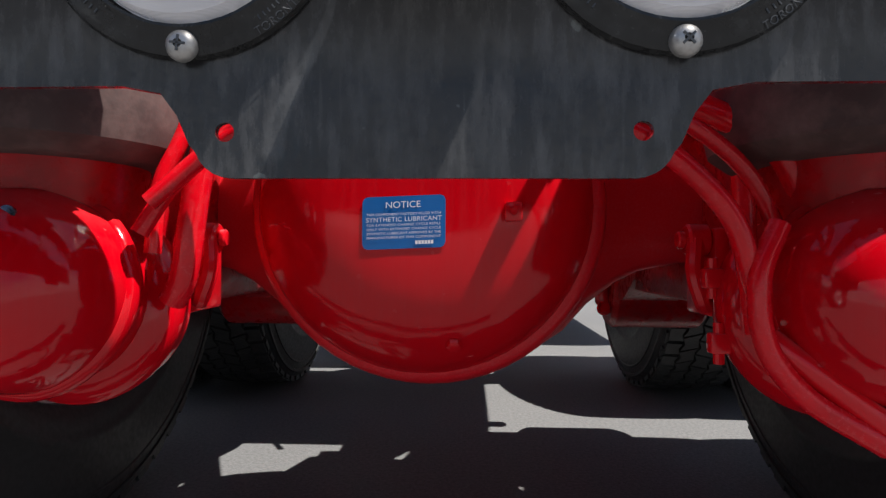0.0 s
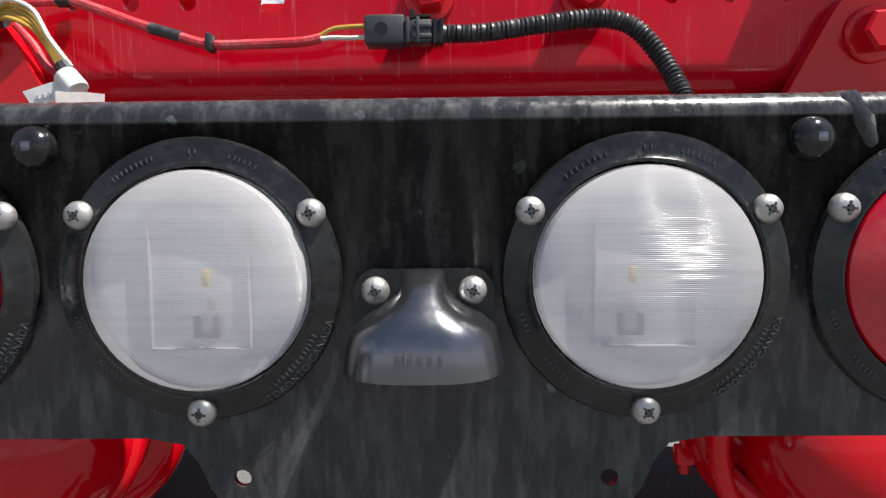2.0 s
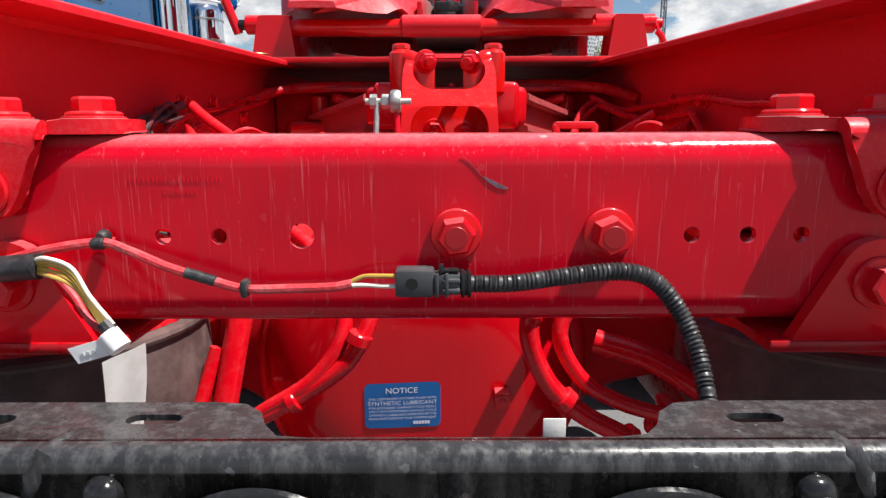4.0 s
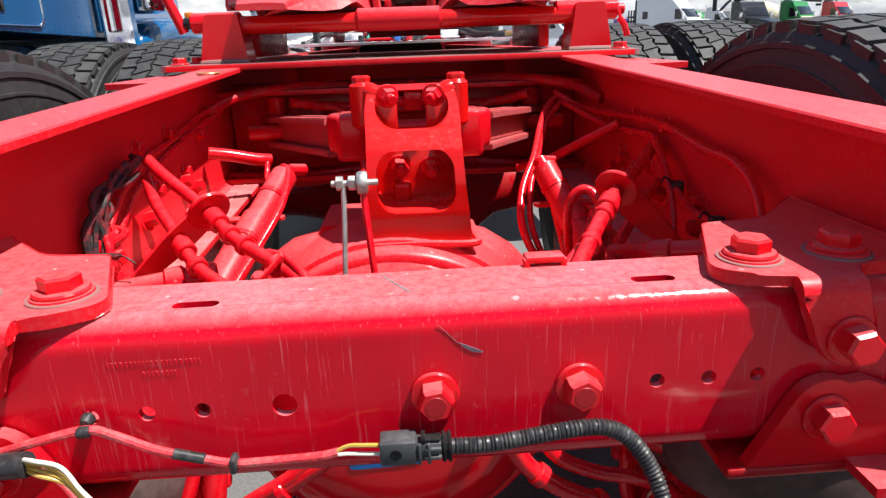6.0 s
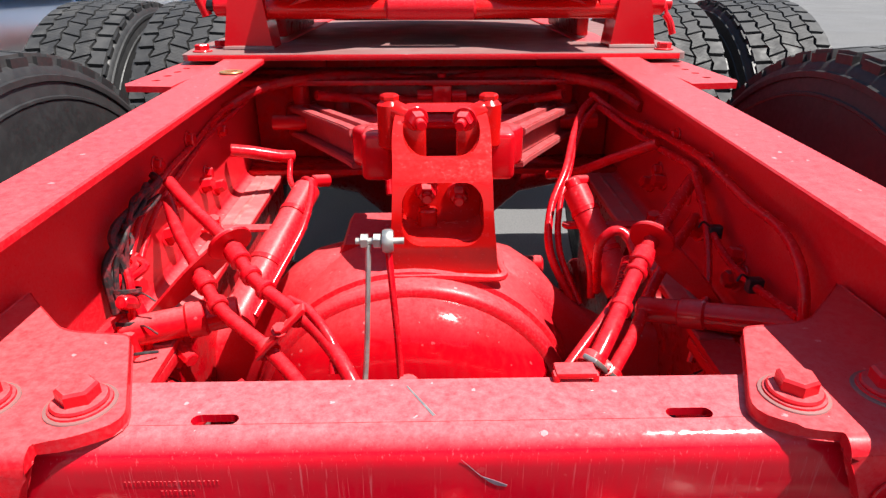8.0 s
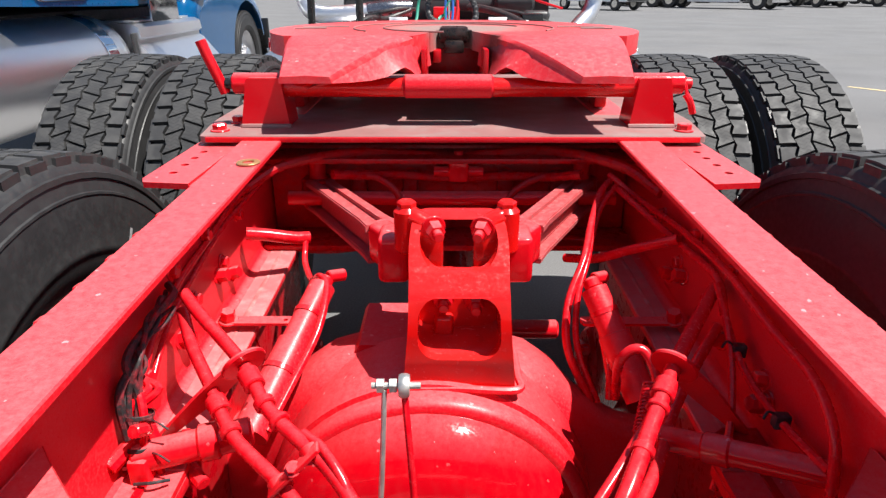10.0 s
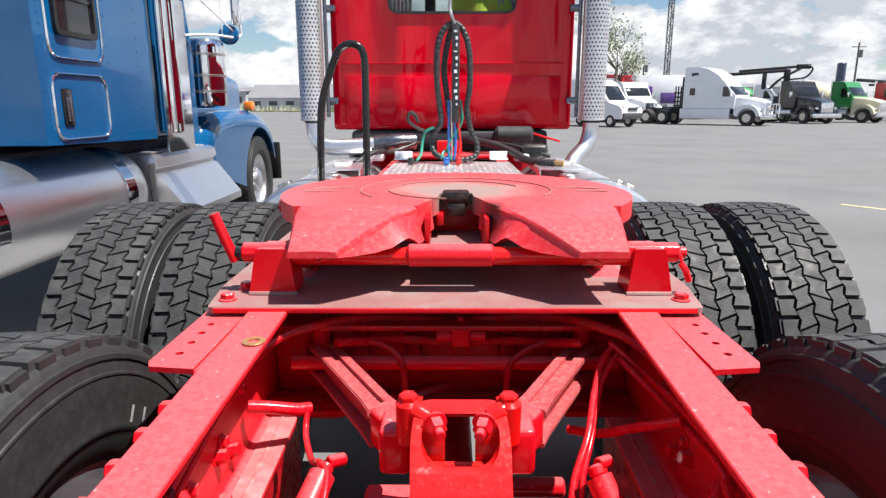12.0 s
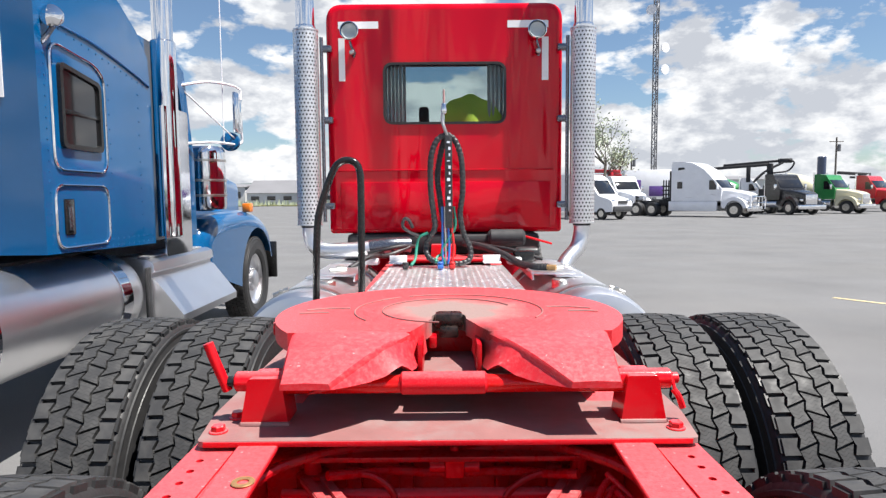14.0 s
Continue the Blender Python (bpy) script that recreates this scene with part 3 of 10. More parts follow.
def rear_crossmember():
    y0, zt, zb = 0.4515, 0.9062, 0.7605
    bm = bm_new()
    R, T = 0.022, 0.007
    # bends and flanges: sweep the section between the flat, drilled faces
    xe = 0.415
    def web_half(sec_out, sec_in):
        rings = [[(x, y, z) for y, z in sec_out + sec_in] for x in (-xe, xe)]
        ring_faces(bm, rings)
    E = 0.003                           # short flats beside each bend
    top_out = [(y0 + R + E, zt)] + [(p[0], p[1]) for p in arc(y0 + R, zt - R, R, 90, 180, 8)] + [(y0, zt - R - E)]
    top_in = [(y0 + T, zt - R - E)] + [(p[0], p[1]) for p in arc(y0 + R, zt - R, R - T, 180, 90, 8)] + [(y0 + R + E, zt - T)]
    web_half(top_out, top_in)
    bot_out = [(y0, zb + R + E)] + [(p[0], p[1]) for p in arc(y0 + R, zb + R, R, 180, 270, 8)] + [(y0 + R + E, zb)]
    bot_in = [(y0 + R + E, zb + T)] + [(p[0], p[1]) for p in arc(y0 + R, zb + R, R - T, 270, 180, 8)] + [(y0 + T, zb + R + E)]
    web_half(bot_out, bot_in)
    holes = [circle(x, 0.831, 0.0062, 18) for x in (-0.252, -0.21, -0.168, 0.187, 0.229, 0.269)] + [circle(-0.106, 0.831, 0.0096, 24)]
    sheet(bm, [(-xe, zb + R + E), (xe, zb + R + E), (xe, zt - R - E), (-xe, zt - R - E)], holes, T, in_xz(y0))
    slots = [slot(-0.171, 0.482, 0.036, 0.012), slot(0.190, 0.482, 0.036, 0.012)]
    sheet(bm, [(-xe, y0 + R + E), (xe, y0 + R + E), (xe, 0.530), (-xe, 0.530)], slots, -T, in_xy(zt))
    sheet(bm, [(-xe, y0 + R + E), (xe, y0 + R + E), (xe, 0.530), (-xe, 0.530)], [], T, in_xy(zb))
    bmesh.ops.remove_doubles(bm, verts=bm.verts[:], dist=1e-5)
    cm = part("rear_crossmember", bm, RED_FACE, truck, "red pressed-steel rear crossmember with drilled holes", 40)
    for x, turn in ((0.010, 8), (0.124, 22)):
        hex_bolt(cm, (x, y0 - 0.0005, 0.8325), (0, -1, 0), 0.0145, 0.016, turn=turn)
        # raised grade mark on the head
        bm = bm_new()
        lathe(bm, [(0.0085, 0), (0.008, 0.0006)], axis_m((x, y0 - 0.0005 - 0.0190, 0.8325), (0, -1, 0)), 18)
        part("bolt_mark", bm, STAMP, cm)
    # row of stamped characters too faint to read
    bm = bm_new()
    rng = random.Random(4)
    x = -0.232
    while x < -0.163:
        w = rng.choice((0.0016, 0.0022, 0.0028))
        box(bm, (x + w / 2, y0 - 0.0001, 0.8735), (w * 0.7, 0.0006, 0.0042))
        x += w + 0.0013
    x = -0.207
    while x < -0.182:
        w = rng.choice((0.0016, 0.0022, 0.0028))
        box(bm, (x + w / 2, y0 - 0.0001, 0.8645), (w * 0.7, 0.0006, 0.0042))
        x += w + 0.0013
    tagged(part("stamped_marking", bm, RED_FACE, cm), kind="stuff")
    # scuff in the paint
    bm = bm_new()
    sheet(bm, [(0.0295, 0.8755), (0.036, 0.8728), (0.0485, 0.8668), (0.0475, 0.8655), (0.040, 0.867), (0.0345, 0.8705)], [], 0.0006, in_xz(y0 - 0.0006))
    part("scuff_mark", bm, MARK, cm)
    bm = bm_new()
    sheet(bm, [(0.014, 0.8915), (0.0148, 0.8908), (0.0298, 0.8748), (0.0290, 0.8752)], [], 0.0005, in_xz(y0 - 0.0005))
    part("scratch_mark", bm, MARK, cm)
    bm = bm_new()
    sheet(bm, [(-0.028, 0.520), (-0.0265, 0.5205), (-0.004, 0.483), (-0.0065, 0.482)], [], 0.0005, in_xy(zt))
    part("pale_scratch", bm, GALV, cm)
    # little tag plate clipped over the back edge
    bm = bm_new()
    box(bm, (0.112, 0.531, 0.912), (0.034, 0.018, 0.006), 0.002)
    box(bm, (0.096, 0.527, 0.908), (0.006, 0.010, 0.010), 0.002)
    box(bm, (0.128, 0.527, 0.908), (0.006, 0.010, 0.010), 0.002)
    part("clip_plate", bm, RED, truck)


rear_crossmember()


def corner_gussets():
    for s in (-1, 1):
        bm = bm_new()
        out = [(0.229, 0.468), (0.264, 0.449), (0.284, 0.446), (0.336, 0.446), (0.346, 0.462), (0.418, 0.464), (0.418, 0.676), (0.400, 0.655), (0.348, 0.602), (0.332, 0.595), (0.278, 0.588)]
        out = rounded(out, [0.022, 0.03, 0.0, 0, 0.012, 0, 0.01, 0.02, 0.02, 0.015, 0.008], 4)
        sheet(bm, [(s * x, y) for x, y in out], [], 0.009, in_xy(0.9077))
        # front leg folded down over the crossmember
        leg = [(0.284, 0.9022), (0.336, 0.9022), (0.346, 0.874), (0.346, 0.853), (0.330, 0.845), (0.312, 0.848), (0.300, 0.864), (0.293, 0.884)]
        leg = rounded(leg, [0, 0, 0.02, 0.012, 0.012, 0.012, 0.015, 0.02], 4)
        sheet(bm, [(s * x, z) for x, z in leg], [], 0.009, in_xz(0.4315))
        # rounded fold between the two
        bend = [(p[0], p[1]) for p in arc(0.446, 0.9022, 0.0145, 90, 180, 7)] + [(p[0], p[1]) for p in arc(0.446, 0.9022, 0.0055, 180, 90, 7)]
        ring_faces(bm, [[(s * x, y, z) for y, z in bend] for x in (0.284, 0.336)])
        bmesh.ops.remove_doubles(bm, verts=bm.verts[:], dist=2e-4)
        bmesh.ops.bevel(bm, geom=[e for e in bm.edges if len(e.link_faces) == 2 and e.calc_face_angle(0) > 1.0], offset=0.0010, segments=1, affect="EDGES")
        g = part("corner_gusset", bm, RED_DUSTY, truck, "thick dusty red corner bracket bolted to the crossmember")
        for x, y in ((0.272, 0.489), (0.348, 0.492)):
            bm = bm_new()
            lathe(bm, [(0.012, 0.0), (0.0225, 0.0), (0.0232, 0.0012), (0.0225, 0.0030), (0.0180, 0.0034)], pose(s * x, y, 0.9168), 30)
            part("washer", bm, RED_DUSTY, g)
            bm = bm_new()
            lathe(bm, [(0.0225, 0.0), (0.0262, 0.0), (0.0258, 0.0012), (0.0225, 0.0016)], pose(s * x, y, 0.9168), 30, cap=(False, False))
            part("washer_dirt", bm, RED_PLATE, g)
            hex_bolt(g, (s * x, y, 0.9200), (0, 0, 1), 0.0155, 0.0115, turn=15 + 20 * x)
        hex_bolt(g, (s * 0.326, 0.4312, 0.868), (0, -1, 0), 0.0145, 0.016, turn=11)
        # lower ear on the crossmember's foot
        bm = bm_new()
        ear = [(0.262, 0.753), (0.418, 0.745), (0.418, 0.80), (0.352, 0.828)] + [(p[0], p[1]) for p in arc(0.322, 0.800, 0.030, 60, 150, 6)]
        ear = [(s * x, z) for x, z in ear]
        sheet(bm, ear, [], 0.012, in_xz(0.4375))
        bmesh.ops.bevel(bm, geom=[e for e in bm.edges if len(e.link_faces) == 2 and e.calc_face_angle(0) > 1.0], offset=0.003, segments=2, affect="EDGES")
        low = part("lower_gusset", bm, RED, truck, "red lower ear bracket")
        hex_bolt(low, (s * 0.322, 0.4372, 0.797), (0, -1, 0), 0.0150, 0.014, turn=4)
        # bottom flange strip running under the crossmember
        bm = bm_new()
        box(bm, (s * 0.345, 0.50, 0.748), (0.20, 0.13, 0.010), 0.003)
        part("foot_plate", bm, SHADE_RED, truck)


corner_gussets()


# ---- rear light bar ----
def bar_paint():
    """The powder coat with a pale slanting line and a pale fan below the plate lamp."""
    m = BLACK.copy()
    m.name = "black_powder_coat_smeared"
    nt = m.node_tree
    N, L = nt.nodes.new, nt.links.new
    p = nt.nodes["Principled BSDF"]
    tc = N("ShaderNodeTexCoord")
    sep = N("ShaderNodeSeparateXYZ")
    L(tc.outputs["Object"], sep.inputs[0])
    nz = N("ShaderNodeTexNoise")
    nz.inputs["Scale"].default_value, nz.inputs["Detail"].default_value, nz.inputs["Roughness"].default_value = 90, 8, 0.7
    L(tc.outputs["Object"], nz.inputs["Vector"])
    def op(kind, a, b, c=None):
        n = N("ShaderNodeMath"); n.operation = kind
        for i, q in enumerate((a, b, c)):
            if q is None:
                continue
            if isinstance(q, (int, float)):
                n.inputs[i].default_value = q
            else:
                L(q, n.inputs[i])
        return n.outputs[0]
    def ramp(v, lo, hi, a=0.0, b=1.0):
        n = N("ShaderNodeMapRange")
        n.interpolation_type = "SMOOTHSTEP"
        for i, q in enumerate((lo, hi, a, b)):
            n.inputs[i + 1].default_value = q
        L(v, n.inputs[0])
        return n.outputs[0]
    colour = p.inputs["Base Color"].links[0].from_socket
    # x at the top and foot of each pale mark, its heights and half widths
    for x0, x1, z0, z1, w0, w1, amount, grey in ((-0.036, -0.064, 0.605, 0.527, 0.0022, 0.0060, 0.50, 0.13), (0.032, 0.030, 0.566, 0.516, 0.001, 0.019, 0.42, 0.075), (-0.128, -0.122, 0.556, 0.52, 0.012, 0.010, 0.35, 0.07), (0.075, 0.070, 0.70, 0.60, 0.004, 0.016, 0.3, 0.08), (-0.020, -0.026, 0.735, 0.66, 0.006, 0.014, 0.3, 0.08)):
        t = ramp(sep.outputs[2], z0, z1)
        xc = op("MULTIPLY_ADD", t, x1 - x0, x0)
        half = op("MULTIPLY_ADD", t, w1 - w0, w0)
        d = op("DIVIDE", op("ABSOLUTE", op("SUBTRACT", sep.outputs[0], xc), 0), half)
        near = ramp(d, 0.6, 1.15, 1.0, 0.0)
        ends = op("MULTIPLY", ramp(sep.outputs[2], z0 + 0.006, z0 - 0.004), ramp(sep.outputs[2], z1 - 0.006, z1 + 0.004))
        f = op("MULTIPLY", op("MULTIPLY", near, ends), ramp(nz.outputs["Fac"], 0.3, 0.7, amount * 0.35, amount))
        mx = N("ShaderNodeMix"); mx.data_type = "RGBA"
        L(f, mx.inputs["Factor"]); L(colour, mx.inputs["A"])
        mx.inputs["B"].default_value = (grey, grey, grey, 1)
        colour = mx.outputs["Result"]
    L(colour, p.inputs["Base Color"])
    return m


BAR_BLACK = bar_paint()


def light_bar():
    y0, zt, zb, zc = 0.303, 0.737, 0.559, 0.5155
    T, R, XE = 0.004, 0.012, 0.60
    cx = 0.010
    bm = bm_new()
    low = [(-XE, zb), (-0.137, zb)] + [(-0.118, 0.5555), (-0.110, 0.545), (-0.104, 0.531)] + arc(-0.084, 0.5335, 0.018, 200, 270, 5)
    right = [(2 * cx - x, z) for x, z in reversed(low)]
    outline = low + right + [(XE, zt - R - 0.002), (-XE, zt - R - 0.002)]
    holes = [circle(-0.087, 0.537, 0.0046, 18), circle(0.107, 0.537, 0.0046, 18)]
    sheet(bm, outline, holes, T, in_xz(y0))
    o = [(y0, zt - R - 0.002)] + [(p[0], p[1]) for p in arc(y0 + R, zt - R, R, 180, 90, 7)] + [(y0 + R + 0.002, zt)]
    i = [(y0 + R + 0.002, zt - T)] + [(p[0], p[1]) for p in arc(y0 + R, zt - R, R - T, 90, 180, 7)] + [(y0 + T, zt - R - 0.002)]
    ring_faces(bm, [[(x, y, z) for y, z in o + i] for x in (-XE, XE)])
    flange = [(-XE, y0 + R + 0.002), (XE, y0 + R + 0.002), (XE, 0.367), (0.166, 0.367), (0.148, 0.364), (0.135, 0.352), (0.128, 0.335), (0.118, 0.323), (0.100, 0.3195), (-0.078, 0.3195),
              (-0.096, 0.322), (-0.106, 0.335), (-0.113, 0.352), (-0.126, 0.364), (-0.146, 0.367), (-XE, 0.367)]
    slots = [slot(x, 0.343, 0.034, 0.0125) for x in (-0.42, -0.278, -0.176, 0.19, 0.292, 0.43)]
    sheet(bm, flange, slots, -T, in_xy(zt))
    bmesh.ops.remove_doubles(bm, verts=bm.verts[:], dist=1e-5)
    bar = part("light_bar", bm, BAR_BLACK, truck, "black powder-coated rear lamp bar, dusty and scratched", 40)
    # pressed stiffening dimples on the top bend
    for x in (-0.224, 0.230):
        bm = bm_new()
        k = math.copysign(1, x)
        sweep(bm, [(x - k * 0.010, y0 + 0.032, zt - 0.004), (x - k * 0.006, y0 + 0.020, zt - 0.0035), (x - k * 0.002, y0 + 0.0075, zt - 0.006), (x + k * 0.003, y0 + 0.0050, zt - 0.016), (x + k * 0.007, y0 + 0.0050, zt - 0.027), (x + k * 0.010, y0 + 0.006, zt - 0.037)], 0.01, 18, [0.002, 0.0052, 0.0074, 0.0074, 0.006, 0.002])
        part("dimple", bm, BLACK, bar)
    # rubber bump plugs with square sockets
    for x in (-0.188, 0.206):
        bm = bm_new()
        lathe(bm, [(0.0115, 0), (0.0112, 0.003), (0.009, 0.007), (0.0055, 0.0092), (0.0032, 0.0095)], axis_m((x, y0, 0.712), (0, -1, 0)), 24)
        plug = part("plug", bm, BLACK_PLASTIC, bar)
        bm = bm_new()
        box(bm, (x + 0.001, y0 - 0.0095, 0.7125), (0.0048, 0.001, 0.0048), 0.0004)
        part("plug_socket", bm, DARK_METAL, bar)


light_bar()


def round_lamp(name, x, lens_mat, label, turn):
    z, y0 = 0.6435, 0.3028
    m = axis_m((x, y0, z), (0, -1, 0))
    bm = bm_new()
    lathe(bm, [(0.0595, 0.0), (0.0725, 0.0), (0.0735, 0.002), (0.0722, 0.0045), (0.069, 0.0056), (0.0625, 0.0066), (0.0598, 0.0085), (0.0585, 0.0085), (0.0578, 0.0), (0.0595, 0.0)], m, 56, cap=(False, False))
    lamp = part(name, bm, BLACK_PLASTIC, truck, label, 28)
    bm = bm_new()
    if lens_mat is LENS:
        prof = [(0.0566, 0.001), (0.0564, 0.009), (0.0550, 0.0125), (0.0505, 0.0150), (0.04, 0.0172), (0.025, 0.0185), (0.012, 0.0189), (0.001, 0.019)]
    else:
        prof = [(0.0574, 0.001), (0.0572, 0.008)]
        for k in range(9):
            r = 0.0565 - k * 0.0058
            hgt = 0.009 + 0.009 * (1 - (r / 0.0572) ** 2)
            prof += [(r, hgt), (r - 0.0029, hgt + 0.0013)]
        prof += [(0.001, 0.0185)]
    lathe(bm, prof, m, 56, cap=(False, True))
    part("lens", bm, lens_mat, lamp)
    if lens_mat is LENS:
        bm = bm_new()
        lathe(bm, [(0.057, 0.0005), (0.05, 0.0004), (0.001, 0.0004)], m, 40, cap=(False, True))
        part("reflector", bm, REFLECTOR, lamp)
        side = 0.005 if x < 0 else -0.007
        bm = bm_new()
        for dx in (-0.006, 0.004):
            box(bm, (x + side + dx, y0 - 0.006, z - 0.023), (0.0030, 0.003, 0.010), 0.0005)
        box(bm, (x + side - 0.001, y0 - 0.006, z - 0.028), (0.013, 0.003, 0.0025), 0.0005)
        part("socket", bm, GREY_PLASTIC, lamp)
        bm = bm_new()
        box(bm, (x + side * 1.2, y0 - 0.010, z + 0.002), (0.0040, 0.003, 0.0085), 0.0005)
        part("light_chip", bm, CHIP, lamp)
        bm = bm_new()
        box(bm, (x, y0 - 0.0012, z + 0.001), (0.051, 0.0015, 0.073), 0.0004)
        part("circuit_board", bm, REFLECTOR, lamp)
        bm = bm_new()
        for dx in (-0.0256, 0.0256):
            box(bm, (x + dx, y0 - 0.0030, z + 0.001), (0.0007, 0.004, 0.073))
        box(bm, (x, y0 - 0.0030, z - 0.0355), (0.051, 0.004, 0.0006))
        part("board_edge", bm, CAB_TRIM, lamp)
        bm = bm_new()
        box(bm, (x + side * 1.3, y0 - 0.007, z - 0.012), (0.0035, 0.003, 0.006), 0.0004)
        part("solder_pad", bm, STEEL, lamp)
    for k, a in enumerate((30, 150, 270)):
        sx, sz = x + 0.0680 * math.cos(radians(a)), z + 0.0680 * math.sin(radians(a))
        cross_screw(lamp, (sx, y0 - 0.0052, sz), (0, -1, 0), 0.0074, turn + 37 * k)
    # worn moulded lettering on the flange, as bars
    bm = bm_new()
    rng = random.Random(int(x * 1000) + 7)
    for a0, a1, rows in ((108, 128, 1), (60, 75, 1), (88, 93, 1), (302, 336, 1), (195, 205, 1), (218, 232, 1)):
        for q in range(rows):
            a = a0
            while a < a1:
                w = rng.choice((1.2, 1.7, 2.1))
                rr = 0.0655 + 0.0035 * q - (0.0018 if rows == 2 else 0)
                am = radians(a + w / 2)
                mm = m @ Matrix.Translation((rr * math.cos(am), rr * math.sin(am), 0.0060 - 0.0006 * q)) @ pose(0, 0, 0, 0, 0, math.degrees(am))
                box(bm, (0, 0, 0), (0.0024, 0.0007, 0.0012), m=mm)
                a += w + 0.9
    tagged(part("moulded_marking", bm, GREY_PLASTIC, lamp), kind="stuff")
    # moulded words round the lower edge
    me = text_mesh("TORONTO CANADA", 0.0052, spacing=1.1)
    for q in me.vertices:
        a, r = radians(321) + q.co.x / 0.0690, 0.0706 - q.co.y
        q.co = (x + r * math.cos(a), y0 - 0.0064 + (0.0010 if r > 0.0700 else 0), z + r * math.sin(a))
    me.materials.append(GREY_PLASTIC)
    hang(new("moulded_lettering", me), lamp)


CHIP = material("yellow_led_phosphor", (0.66, 0.52, 0.16), 0.4, vary=0.05)
round_lamp("work_light", -0.1045, LENS, "round frosted reversing lamp in black bezel", 10)
round_lamp("work_light", 0.1235, LENS, "round frosted reversing lamp in black bezel", 60)
round_lamp("tail_light", -0.262, RED_LENS, "round red ribbed tail lamp in black bezel", 25)
round_lamp("tail_light", 0.279, RED_LENS, "round red ribbed tail lamp in black bezel", 48)


def licence_lamp():
    y0, cx = 0.3028, 0.0108
    bm = bm_new()
    base = rounded([(cx - 0.036, 0.601), (cx + 0.036, 0.601), (cx + 0.036, 0.641), (cx + 0.030, 0.6485), (cx - 0.030, 0.6485), (cx - 0.036, 0.641)], 0.006, 4)
    sheet(bm, base, [], 0.003, in_xz(y0 - 0.003))
    lamp = part("plate_lamp", bm, BLACK_PLASTIC, truck, "small dark metal number plate lamp with flared hood")
    # flared hood: sections from the neck to the mouth
    bm = bm_new()
    rows = [(0.6485, 0.0085, 0.004), (0.6470, 0.0095, 0.010), (0.6425, 0.0102, 0.016), (0.637, 0.0118, 0.020), (0.6325, 0.0158, 0.0235), (0.628, 0.0222, 0.0262), (0.6235, 0.0290, 0.0282), (0.6185, 0.0335, 0.0295), (0.612, 0.0358, 0.0305), (0.604, 0.0374, 0.031), (0.598, 0.0382, 0.031)]
    rows = [(0.6485 - (0.6485 - z) * 0.93, w * 1.05, 0.004 + (d - 0.004) * 1.6) for z, w, d in rows]
    rings = []
    for z, w, d in rows:
        ring = []
        for k in range(17):
            a = math.pi * k / 16
            c, sn = math.cos(a), math.sin(a)
            ring.append((cx + w * math.copysign(abs(c) ** 0.7, c), y0 - 0.002 - d * abs(sn) ** 0.62, z))
        rings.append(ring)
    vs = ring_faces(bm, rings, close=False)
    bm.faces.new(vs[0])
    part("hood", bm, HOOD_METAL, lamp, "satin grey metal hood", 60)
    bm = bm_new()
    box(bm, (cx, y0 - 0.0225, 0.6048), (0.055, 0.039, 0.008), 0.0040, seg=3)
    part("lamp_body", bm, GREY_PLASTIC, lamp, "dark grey lamp body under the hood")
    bm = bm_new()
    lathe(bm, [(0.0105, 0.0), (0.0103, 0.0010), (0.0080, 0.0018), (0.0, 0.0022)], axis_m((cx, y0 - 0.0225, 0.5996), (0, 0, -1)), 28)
    part("lamp_lens", bm, HOOD_METAL, lamp, "small round smoked lens")
    bm = bm_new()
    box(bm, (cx + 0.001, y0 - 0.0345, 0.5995), (0.005, 0.004, 0.0016), 0.0006)
    part("light_chip", bm, CHIP, lamp)
    bm = bm_new()
    for k, w in enumerate((0.0042, 0.002, 0.0028, 0.0024, 0.002)):
        box(bm, (cx - 0.0095 + k * 0.0046, y0 - 0.0490, 0.6125), (w, 0.0004, 0.0075 if k == 0 else 0.0050), 0.0001)
    tagged(part("moulded_marking", bm, HOOD_METAL, lamp), kind="stuff")
    for x, t in ((-0.0140, 15), (0.0358, 70)):
        cross_screw(lamp, (x, y0 - 0.0030, 0.6375), (0, -1, 0), 0.0073, t)


licence_lamp()


